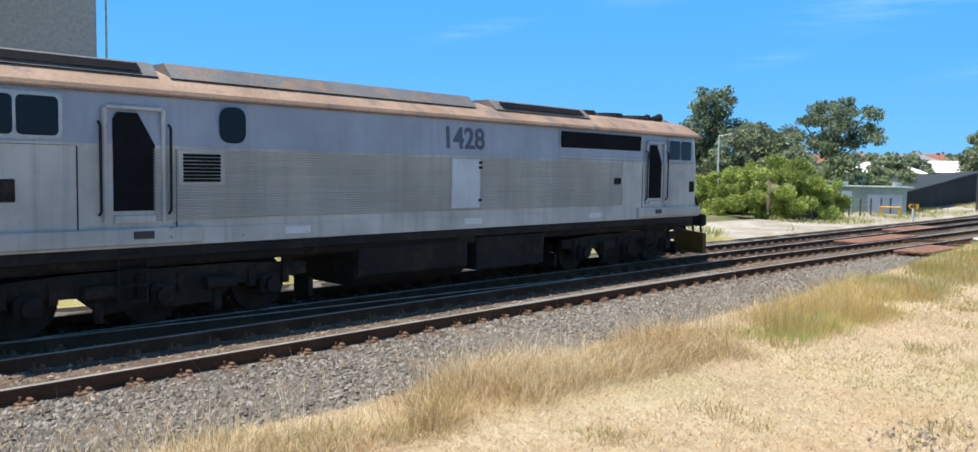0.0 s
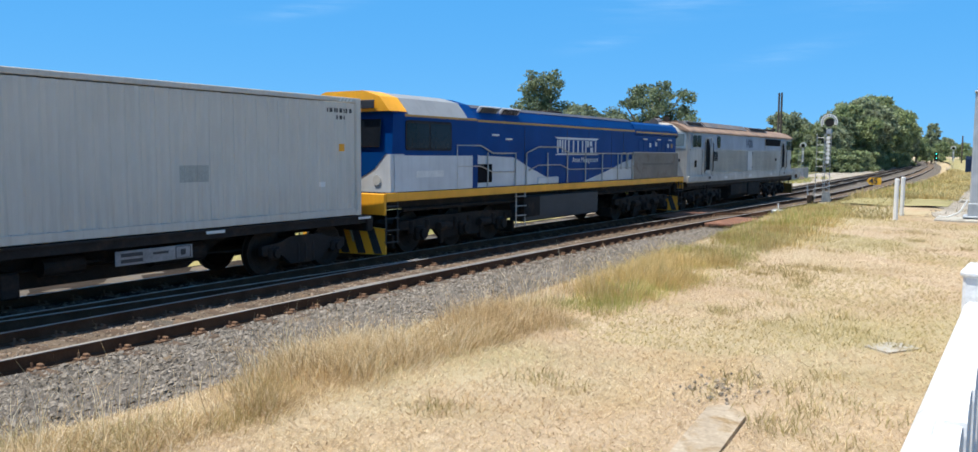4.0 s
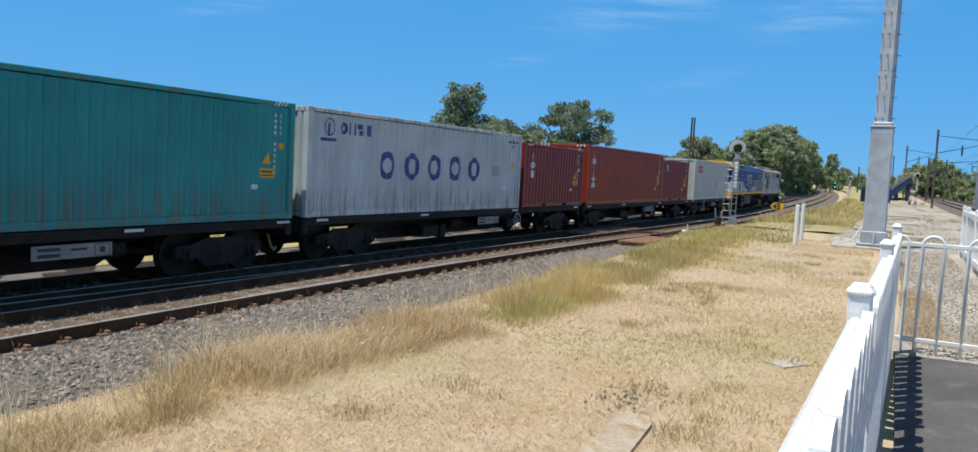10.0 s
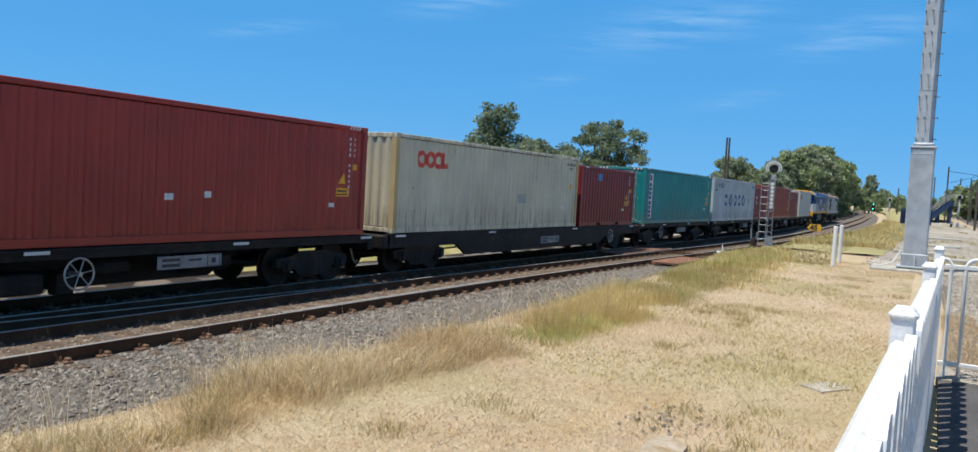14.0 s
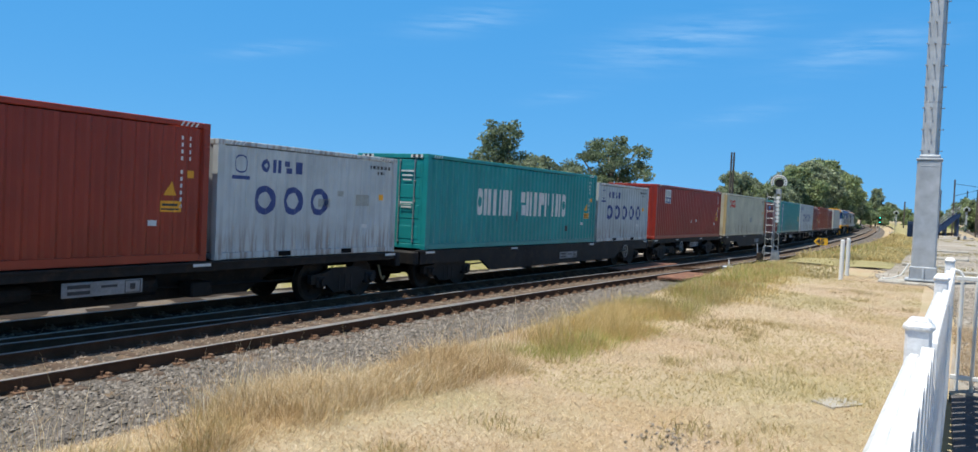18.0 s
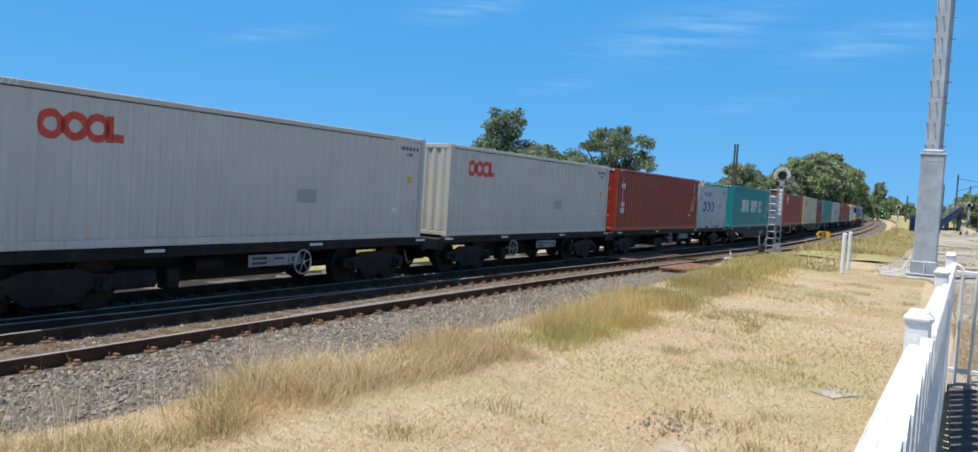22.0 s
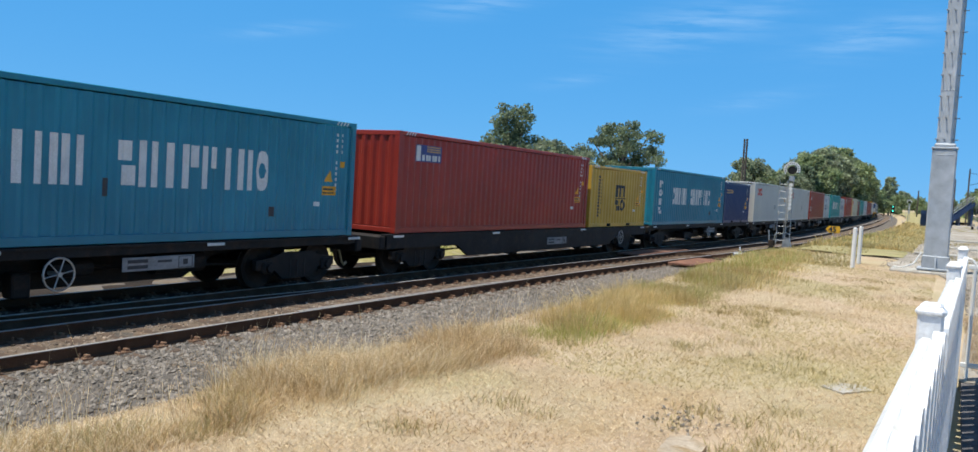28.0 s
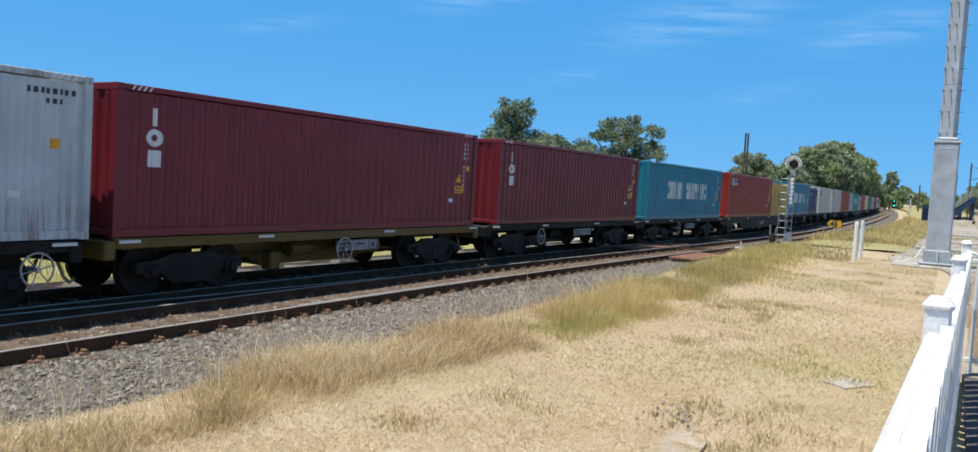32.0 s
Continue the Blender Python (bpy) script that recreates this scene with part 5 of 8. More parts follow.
        part("upper_side", Mesh().add(up + [(a, b - sy * 0.02, c) for a, b, c in up], [(0, 1, 2, 3) if sy < 0 else (3, 2, 1, 0), (7, 6, 5, 4) if sy < 0 else (4, 5, 6, 7)]), M_SILVER_SKY, e, "upper side with the sky's reflection in its blue-grey colour")
        part("sill", Mesh().box((0, y, 1.4), (18.8, 0.02, 0.26), 0.005), M_SILVER, e)
        for x0, x1 in ((-9.4, -5.7), (6.2, 9.4)):
            part("sill_box", Mesh().box(((x0 + x1) / 2, sy * (W2 + 0.03), 1.43), (x1 - x0, 0.09, 0.25), 0.02), M_SILVER, e)
        for xd in (-6.72, 7.05):
            frame = Mesh()
            frame.box((xd - 0.42, sy * (W2 + 0.02), 2.45), (0.06, 0.06, 1.62), 0.015).box((xd + 0.42, sy * (W2 + 0.02), 2.45), (0.06, 0.06, 1.62), 0.015)
            frame.box((xd, sy * (W2 + 0.02), 3.27), (0.8, 0.05, 0.05), 0.012).box((xd, sy * (W2 + 0.015), 1.68), (0.6, 0.04, 0.12), 0.012)
            d = part("door_frame", frame, M_SILVER, e)
            # closed plate on the side wall; its dark colour is the doorway's inner shade
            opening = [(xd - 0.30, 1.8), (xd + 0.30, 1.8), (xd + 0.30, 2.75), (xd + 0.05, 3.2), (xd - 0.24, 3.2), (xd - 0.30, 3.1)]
            part("doorway", Mesh().prism(opening, 1, y - 0.006, y + 0.006), M_OPENING_SHADE, d, "flat panel coloured as the shade of an open doorway")
            for k in (-0.5, 0.5):
                part("grab_rail", Mesh().pipe([(xd + k, sy * (W2 + 0.02), 1.75), (xd + k, sy * (W2 + 0.09), 1.8), (xd + k, sy * (W2 + 0.09), 3.0), (xd + k, sy * (W2 + 0.02), 3.05)], 0.02, 6), M_GRIME, d)
            part("step_light", Mesh().box((xd + 0.1, sy * (W2 + 0.08), 1.45), (0.3, 0.02, 0.11), 0.03), M_DARK_INK, e)
            part("ladder", ladder(xd, sy * 1.36, 0.42, 1.3), M_GRIME, e)
        for x0, x1 in ((-8.85, -7.68), (7.65, 8.9)):
            wdw = part("cab_window", Mesh().prism(rounded(x0, x1, 2.78, 3.4, 0.09), 1, y - 0.012, y + 0.012), M_ZINC, e, "metal-framed cab window")
            mid = (x0 + x1) / 2
            for a, b in ((x0 + 0.05, mid - 0.02), (mid + 0.02, x1 - 0.05)):
                part("pane", Mesh().prism(rounded(a, b, 2.83, 3.35, 0.07), 1, y - 0.017, y + 0.017), M_GLASS, wdw)
        for xs in (-7.5, -6.1, 6.45, 7.55):
            part("panel_seam", Mesh().box((xs, y, 2.1), (0.018, 0.008, 1.2), 0), M_GRIME, e)
        part("panel_seam", Mesh().box((-8.3, y, 2.72), (1.6, 0.012, 0.02), 0), M_GRIME, e)
        part("oval_window", Mesh().prism(rounded(-5.4, -4.96, 2.82, 3.38, 0.16), 1, y - 0.012, y + 0.012), M_GLASS, e)
        g = part("grille", Mesh().box((-5.7, y, 2.43), (0.76, 0.03, 0.54), 0.012), M_SILVER, e)
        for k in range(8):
            part("slat", Mesh().box((-5.7, y + sy * 0.02, 2.24 + k * 0.054), (0.6, 0.02, 0.044), 0.006), M_OPENING_SHADE, g)
        big = part("radiator_window", Mesh().box((4.7, y - sy * 0.03, 3.1), (3.3, 0.03, 0.6), 0.008, Matrix.Rotation(-sy * 0.065, 3, "X")), M_OPENING_SHADE, e, "long panel coloured as a shaded radiator opening")
        part("frame", Mesh().box((4.7, y, 2.8), (3.42, 0.03, 0.03), 0.006).box((3.0, y - sy * 0.02, 3.1), (0.03, 0.03, 0.62), 0.006).box((6.38, y - sy * 0.02, 3.1), (0.03, 0.03, 0.62), 0.006), M_SILVER, big)
        hatch = part("hatch", Mesh().box((-0.04, sy * (W2 + 0.02), 2.19), (0.82, 0.03, 1.0), 0.012), M_LIGHT_PANEL, e, "pale access hatch")
        for k in (1.85, 2.52, 2.62):
            part("hinge", Mesh().box((0.36, sy * (W2 + 0.04), k), (0.1, 0.03, 0.05), 0.01), M_GRIME, hatch)
        part("vent_plate", Mesh().box((5.3, y + sy * 0.015, 2.25), (0.3, 0.02, 0.16), 0.006), M_GRIME, e)
        for x in (-8.4, 8.95):
            part("marker_light", Mesh().box((x, y + sy * 0.01, 2.1), (0.26, 0.02, 0.3), 0.02).tube((x, y, 2.16), (x, y + sy * 0.04, 2.16), 0.07, 8).tube((x, y, 2.03), (x, y + sy * 0.04, 2.03), 0.05, 8), M_GRIME, e)
        for x in (-4.0, 0.2, 4.4):
            part("data_plate", Mesh().box((x, sy * (W2 + 0.018), 1.42), (0.5, 0.012, 0.12), 0.004), M_MARK, e)
    words("1428", 0.6, plain("faded_number", (0.075, 0.08, 0.11)), e, pose(-0.08, -W2 + 0.008, 3.08, 86), "number", "dark painted engine number", 0.012)
    part("underframe", Mesh().box((0, 0, 1.12), (19.0, 2.5, 0.36), 0.05), M_GRIME, e)
    part("fuel_tank", Mesh().prism([(-1.3, 1.0), (-1.3, 0.5), (-1.05, 0.28), (1.05, 0.28), (1.3, 0.5), (1.3, 1.0)], 0, -2.6, 0.2), M_GRIME, e)
    part("battery_box", Mesh().box((1.6, 0, 0.72), (2.2, 2.6, 0.72), 0.03), M_GRIME, e)
    part("skirt", Mesh().box((0, -1.36, 1.2), (18.4, 0.05, 0.2), 0.01), M_BLACK, e)
    for x in (-6.2, 6.2):
        loco_bogie(e, x)
    return e


def blue_engine():
    e = empty("locomotive", None, "blue and white hood diesel locomotive with yellow sill", "locomotive", "engines of the train")
    H = 9.7
    part("frame", Mesh().box((0, 0, 1.3), (2 * H - 0.2, 2.3, 0.3), 0.03), M_GRIME, e)
    part("deck", Mesh().box((0, 0, 1.545), (2 * H, 2.9, 0.05), 0.01), M_GRIME, e)
    for sy in (-1, 1):
        part("sill", Mesh().box((0, sy * 1.45, 1.46), (2 * H, 0.05, 0.2), 0.01), M_YELLOW, e, "yellow side sill")
    for s in (-1, 1):
        part("end_beam", Mesh().box((s * H, 0, 1.3), (0.08, 2.9, 0.5), 0.02), M_YELLOW, e)
        if s < 0:
            plough(e, s * (H + 0.25), s, M_YELLOW)
        else:
            part("end_plate", Mesh().box((H + 0.12, 0, 0.62), (0.08, 2.2, 0.7), 0.03), M_GRIME, e)
        part("coupler", Mesh().box((s * (H + 0.3), 0, 0.85), (0.7, 0.2, 0.24), 0.05).box((s * (H + 0.65), 0, 0.85), (0.24, 0.34, 0.32), 0.06), M_WHEEL, e)
        for sy in (-1, 1):
            part("ladder", ladder(s * (H - 0.25), sy * 1.42, 0.35, 1.4), M_TANK, e)
    # main hood: wide upper part with rounded shoulders, then the lower long hood ahead
    up = [(-1.38, 1.57), (-1.38, 3.3), (-1.35, 3.42), (-1.2, 3.7), (-1.05, 3.78), (1.05, 3.78), (1.2, 3.7), (1.35, 3.42), (1.38, 3.3), (1.38, 1.57)]
    part("hood", Mesh().prism(up, 0, -5.9, 4.6), M_BLUE, e, "tall blue engine hood")
    low = [(-1.3, 1.57), (-1.3, 3.2), (-1.38, 3.28), (-1.37, 3.45), (-1.26, 3.64), (-1.1, 3.72), (1.1, 3.72), (1.26, 3.64), (1.37, 3.45), (1.38, 3.28), (1.3, 3.2), (1.3, 1.57)]
    part("hood_roof", Mesh().prism([(-1.21, 3.705), (-1.05, 3.795), (1.05, 3.795), (1.21, 3.705), (1.18, 3.69), (1.02, 3.765), (-1.02, 3.765), (-1.18, 3.69)], 0, -5.9, 4.6), M_BLUE_ROOF, e, "dusty dark roof of the hood")
    part("long_hood", Mesh().prism(low, 0, 4.6, 9.1), M_BLUE, e, "blue radiator hood")
    part("hood_end", Mesh().prism([(-1.38, 3.28), (-1.3, 3.52), (-1.1, 3.74), (1.1, 3.74), (1.3, 3.52), (1.38, 3.28), (1.2, 3.1), (-1.2, 3.1)], 0, 8.95, 9.2), M_BLACK, e)
    for k in range(5):
        part("roof_fan", Mesh().tube((5.4 + k * 0.78, 0, 3.7), (5.4 + k * 0.78, 0, 3.83), 0.36, 16, 0.3), M_GRIME, e)
    part("exhaust", Mesh().box((0.6, 0, 3.85), (0.9, 0.5, 0.2), 0.04), M_GRIME, e)
    for sy in (-1, 1):
        for x0, x1 in ((-5.9, 4.6), (4.75, 9.0)):
            part("stripe", Mesh().box(((x0 + x1) / 2, sy * 1.385, 3.36 if x0 < 0 else 3.33), (x1 - x0, 0.014, 0.06), 0.003), M_BRASS, e, "thin gold line")
        for k in (-3.4, -0.75, 0.8, 2.6, 3.6):
            part("panel_joint", Mesh().box((k, sy * 1.382, 2.45), (0.014, 0.01, 1.7), 0), M_DARK_INK, e)
        for k in range(9):
            part("door_panel", Mesh().box((4.95 + k * 0.46, sy * 1.302, 2.5), (0.42, 0.016, 1.1), 0.004), M_BLUE, e)
        # sloping intake boxes behind the cab
        for k, x in enumerate((-5.2, -4.1)):
            v = part("intake", Mesh().box((x, sy * 1.22, 3.6), (0.98, 0.06, 0.44), 0.015, Matrix.Rotation(-sy * 0.75, 3, "X")), M_LIGHT_PANEL, e)
            for b in range(7):
                part("slat", Mesh().box((x - 0.36 + b * 0.12, sy * 1.25, 3.62), (0.09, 0.06, 0.34), 0.008, Matrix.Rotation(-sy * 0.75, 3, "X")), M_OPENING_SHADE, v)
        # pale swoosh along the foot of the hood
        sw = [(-5.9, 1.58), (-5.9, 2.44), (-4.0, 2.38), (-3.0, 2.05), (-1.4, 1.58)]
        part("white_band", Mesh().prism(sw, 1, sy * 1.386 - 0.004, sy * 1.386 + 0.004), M_LIGHT_PANEL, e, "pale grey painted band")
        sw = [(0.4, 1.58), (2.2, 1.9), (3.6, 2.2), (4.6, 2.35), (4.6, 1.58)]
        part("white_band", Mesh().prism(sw, 1, sy * 1.386 - 0.004, sy * 1.386 + 0.004), M_LIGHT_PANEL, e)
        part("side_plate", Mesh().box((6.75, sy * 1.42, 2.06), (4.6, 0.03, 0.98), 0.012), M_STEEL_PLATE, e, "bare weathered steel plate")
        part("plate_text", Mesh().box((6.3, sy * 1.44, 2.12), (2.0, 0.006, 0.07), 0).box((8.0, sy * 1.44, 2.12), (1.0, 0.006, 0.07), 0), M_PLATE_INK, e)
        part("plate_edge", Mesh().pipe([(4.42, sy * 1.43, 1.57), (4.42, sy * 1.43, 2.57), (9.06, sy * 1.43, 2.57), (9.06, sy * 1.43, 1.57)], 0.022, 6), M_ZINC, e)
        for x0, x1 in ((-6.85, -3.95), (-3.35, 4.35)):
            hr = Mesh()
            if x0 < -5:
                top = [(x0, 1.57), (x0, 2.7), (x0 + 1.1, 2.7), (x0 + 1.7, 2.5), (x1, 2.5), (x1, 1.57)]
                mid = [(x0, 2.15), (x0 + 1.1, 2.15), (x0 + 1.7, 1.98), (x1, 1.98)]
            else:
                top = [(x0, 1.57), (x0, 2.5), (x0 + 0.15, 2.55), (x0 + 0.7, 2.7), (x0 + 2.1, 2.7), (x0 + 2.7, 2.52), (x1, 2.52), (x1, 1.57)]
                mid = [(x0 + 0.15, 2.0), (x0 + 0.7, 2.15), (x0 + 2.1, 2.15), (x0 + 2.7, 2.0), (x1, 2.0)]
            y = sy * 1.42
            rail_ob = part("handrail", Mesh().pipe([(a, y, z) for a, z in top], 0.022, 6), M_ZINC, e, "bent steel handrail")
            part("mid_rail", Mesh().pipe([(a, y, z) for a, z in mid], 0.018, 6), M_ZINC, rail_ob)
            n = int((x1 - x0) / 1.45)
            for k in range(1, n + 1):
                xx = x0 + k * (x1 - x0) / (n + 1)
                part("stanchion", Mesh().tube((xx, y, 1.57), (xx, y, 2.52), 0.02, 6), M_ZINC, rail_ob)
        for x0 in (3.35, 3.92):
            part("grab_hoop", Mesh().pipe([(x0, sy * 1.43, 1.95), (x0, sy * 1.43, 2.45), (x0 + 0.1, sy * 1.43, 2.55), (x0 + 0.36, sy * 1.43, 2.55), (x0 + 0.46, sy * 1.43, 2.45), (x0 + 0.46, sy * 1.43, 1.95)], 0.02, 6), M_ZINC, e)
        part("sand_box", Mesh().box((-2.0, sy * 1.3, 1.68), (1.3, 0.26, 0.22), 0.03), M_LIGHT_PANEL, e)
        part("grille", Mesh().box((-6.0 + 0.4, sy * 1.39, 1.95), (0.9, 0.02, 0.5), 0.01), M_OPENING_SHADE, e)
        for x, z in ((5.6, 3.08), (7.0, 3.08), (8.2, 3.08), (-5.0, 3.0), (-4.3, 2.9)):
            part("lamp", Mesh().box((x, sy * 1.4, z), (0.32, 0.06, 0.05), 0.012), M_MARK, e)
        for x, z in ((6.3, 2.85), (8.2, 2.85), (6.9, 2.9), (8.6, 2.85)):
            part("sticker", Mesh().box((x, sy * 1.318, z), (0.18, 0.008, 0.16), 0), M_MARK if x != 8.6 else M_BRASS, e)
        part("tank", Mesh().box((-0.9, sy * 1.12, 0.86), (5.0, 0.5, 0.76), 0.04), M_TANK, e, "dark fuel tank and lockers")
        part("locker", Mesh().box((-2.95, sy * 1.3, 0.92), (0.95, 0.2, 0.6), 0.02), M_GRIME, e)
        part("step", ladder(-3.6, sy * 1.38, 0.35, 1.4, 0.5), M_ZINC, e)
    # cab at the trailing end
    cab = [(-1.42, 1.57), (-1.42, 3.4), (-1.1, 3.78), (-0.6, 3.92), (0.6, 3.92), (1.1, 3.78), (1.42, 3.4), (1.42, 1.57)]
    c = part("cab", Mesh().prism(cab, 0, -9.0, -5.9), M_BLUE, e, "blue cab with yellow brow")
    front = loft([[(-9.0, y, z) for y, z in cab], [(-9.45 + 0.12 * max(0, z - 2.5), y * 0.98, 1.57 + (z - 1.57) * 0.985) for y, z in cab]][::-1])
    part("cab_front", front, M_BLUE, c)
    apron = [(y, min(z, 2.46)) for y, z in ((-1.424, 1.57), (-1.424, 2.46), (1.424, 2.46), (1.424, 1.57))]
    part("nose_panel", loft([[(-8.98, y, z) for y, z in apron], [(-9.475, y * 0.985, z) for y, z in apron]][::-1]), M_LIGHT_PANEL, c, "pale grey nose panel")
    part("brow", Mesh().prism([(-1.4, 3.46), (-1.1, 3.8), (-0.6, 3.95), (0.6, 3.95), (1.1, 3.8), (1.4, 3.46)], 0, -9.5, -8.85), M_YELLOW, c, "yellow cab brow with lamps")
    part("cab_roof", Mesh().prism([(-1.44, 3.4), (-1.12, 3.8), (-0.6, 3.94), (0.6, 3.94), (1.12, 3.8), (1.44, 3.4)], 0, -8.85, -6.4), M_CAB_ROOF, c)
    for sy in (-1, 1):
        part("cab_side_panel", Mesh().box((-7.75, sy * 1.425, 2.0), (3.2, 0.012, 0.86), 0.003), M_LIGHT_PANEL, c)
        part("cab_stripe", Mesh().box((-7.45, sy * 1.425, 3.38), (3.0, 0.014, 0.06), 0.003), M_BRASS, c)
        w = part("cab_window", Mesh().prism(rounded(-8.95, -7.1, 2.55, 3.27, 0.08), 1, sy * 1.425 - 0.012, sy * 1.425 + 0.012), M_BLACK, c)
        for a, b in ((-8.9, -8.05), (-7.99, -7.15)):
            part("pane", Mesh().prism(rounded(a, b, 2.6, 3.2, 0.06), 1, sy * 1.425 - 0.017, sy * 1.425 + 0.017), M_GLASS, w)
        part("windscreen", Mesh().box((-9.46, sy * 0.6, 2.95), (0.03, 1.0, 0.66), 0.02, Matrix.Rotation(0.1, 3, "Y")), M_GLASS, c)
        part("number_board", Mesh().box((-9.56, sy * 0.75, 3.62), (0.03, 0.5, 0.2), 0.02), M_DARK_INK, c)
        part("headlight", Mesh().tube((-9.52, sy * 0.2, 3.68), (-9.6, sy * 0.2, 3.68), 0.1, 12), M_LENS, c)
        part("nose_stripe", Mesh().prism([(sy * 0.05, 2.5), (sy * 1.3, 2.5), (sy * 0.9, 2.1), (sy * 0.05, 1.7)], 0, -9.487, -9.474), M_BLUE, c)
        part("code_marking", Mesh().box((-8.0, sy * 1.435, 1.98), (1.1, 0.006, 0.16), 0), M_MARK, c)
        part("headlight", Mesh().tube((-9.44, sy * 1.0, 1.85), (-9.5, sy * 1.0, 1.85), 0.12, 12), M_LENS, c)
    y = -1.387
    part("bar", Mesh().prism([(-1.6, 3.02), (1.55, 3.02), (1.35, 2.95), (-1.35, 2.95)], 1, y - 0.004, y + 0.004), M_LIGHT_PANEL, e)
    part("bar", Mesh().prism([(-1.6, 2.46), (1.55, 2.46), (1.35, 2.51), (-1.35, 2.51)], 1, y - 0.004, y + 0.004), M_LIGHT_PANEL, e)
    for code, cell in zip("phiiiipsi", letters(9, -1.3, 2.73, 0.27, 0.4, 0.055)):
        marks(e, strokes(code, *cell), M_LIGHT_PANEL, pose(0, y, 0), "brand_mark", "pale company mark")
    words("Asset Management", 0.25, M_LIGHT_PANEL, e, pose(0.55, y - 0.003, 2.3, 90), "lettering", "pale painted words")
    part("underframe_pipe", Mesh().tube((-8.8, -1.2, 1.12), (8.8, -1.2, 1.12), 0.05, 8), M_GRIME, e)
    for x in (-6.2, 6.2):
        loco_bogie(e, x)
    return e


aboard(grey_engine(), 11.9, 0, 6.2)
aboard(blue_engine(), -7.65, 0, 6.2)

# ---- lineside ----
M_ASPHALT = mottled("asphalt_path", (0.085, 0.08, 0.08), (0.125, 0.118, 0.117), 1.0, 0.9, 0.0, 70.0, (0.15, 0.14, 0.135), 0.5)
M_GRAVEL = mottled("pale_gravel", (0.28, 0.25, 0.205), (0.50, 0.455, 0.39), 0.45, 0.95, 0.0, 26.0, (0.31, 0.255, 0.185), 0.9, dist=0.03)
M_BARK = mottled("bark", (0.13, 0.10, 0.075), (0.24, 0.20, 0.16), 2.0, 0.9, 0.0, 20.0)
M_PVC = mottled("white_fence_plastic", (0.80, 0.81, 0.82), (0.84, 0.84, 0.83), 0.7, 0.35, 0.0, 40.0, (0.70, 0.70, 0.67), 0.03)
M_GATE = painted("off_white_tube", (0.78, 0.77, 0.73), wear=0.3, rough=0.45, streak=0.2)
M_DARKWOOD = mottled("weathered_pole", (0.085, 0.07, 0.06), (0.16, 0.135, 0.115), 2.0, 0.9, 0.0, 20.0, None, 0.4, (1, 1, 0.1))
M_STAIR_BLUE = painted("blue_steel", (0.03, 0.055, 0.12), wear=0.3)
M_GREEN_HUT = painted("pale_green_metal", (0.36, 0.43, 0.36), wear=0.3, streak=0.3)
M_TERRA = mottled("terracotta_tiles", (0.24, 0.11, 0.08), (0.33, 0.16, 0.12), 0.6, 0.85, 0.0, 12.0, None, 0.3)
M_WALL = mottled("rendered_wall", (0.55, 0.52, 0.46), (0.66, 0.63, 0.57), 0.4, 0.9, 0.0, 12.0)
M_BRICKWALL = mottled("brown_brick", (0.26, 0.13, 0.085), (0.36, 0.19, 0.13), 0.5, 0.9, 0.0, 12.0)
M_SIGN_YELLOW = plain("sign_yellow", (0.80, 0.42, 0.02), 0.5)
M_CONCRETE_TOWER = mottled("grey_beige_concrete", (0.36, 0.34, 0.32), (0.42, 0.40, 0.38), 0.15, 0.9, 0.0, 6.0, None, 0.1)


def thing(name, mesh, material, label, category, group="", m=None):
    ob = part(name, mesh, material, None, label, m)
    return tagged(ob, "", category, group)


M_FARVERGE = mottled("scrubby_ground", (0.13, 0.14, 0.07), (0.24, 0.23, 0.12), 0.2, 0.95, 0.0, 10.0, (0.3, 0.26, 0.17), 0.8, dist=0.05)
# asphalt path by the fence, gravel beyond the gate and round the mast
def flat_patch(name, outline, z, material, label, thick=0.06):
    return tagged(part(name, Mesh().prism(outline, 2, z - thick, z), material, None, label), "", "ground", kind="structure")


flat_patch("pavement", [(-14, -0.02), (8.93, -0.22), (8.92, -1.6), (8.7, -4.5), (-14, -4.5)], 0.02, M_ASPHALT, "dark asphalt footpath beside the white fence", 0.2)
flat_patch("path_gravel", [(8.935, -0.2), (20, -0.5), (24.4, 0.2), (24.4, -1.8), (20, -1.74), (8.935, -1.58)], 0.03, M_GRAVEL, "pale gravel strip beyond the gate", 0.2)


def wobbly(points, step, amount):
    out = []
    for (x0, y0), (x1, y1) in zip(points, points[1:] + points[:1]):
        n = max(1, int(math.hypot(x1 - x0, y1 - y0) / step))
        for k in range(n):
            x, y = x0 + (x1 - x0) * k / n, y0 + (y1 - y0) * k / n
            w = noise.noise((x * 0.7, y * 0.7, 9.0)) * amount
            out.append((x + w, y + noise.noise((x * 0.7, y * 0.7, 5.0)) * amount))
    return out


flat_patch("gravel_yard", wobbly([(24.5, 1.4), (45, 1.5), (80, 1.0), (125, 0.6), (125, -3.6), (80, -4.3), (60, -4.4), (24.5, -2.6)], 1.2, 0.7), 0.035, M_GRAVEL, "stony grey yard round the steel mast", 0.25)
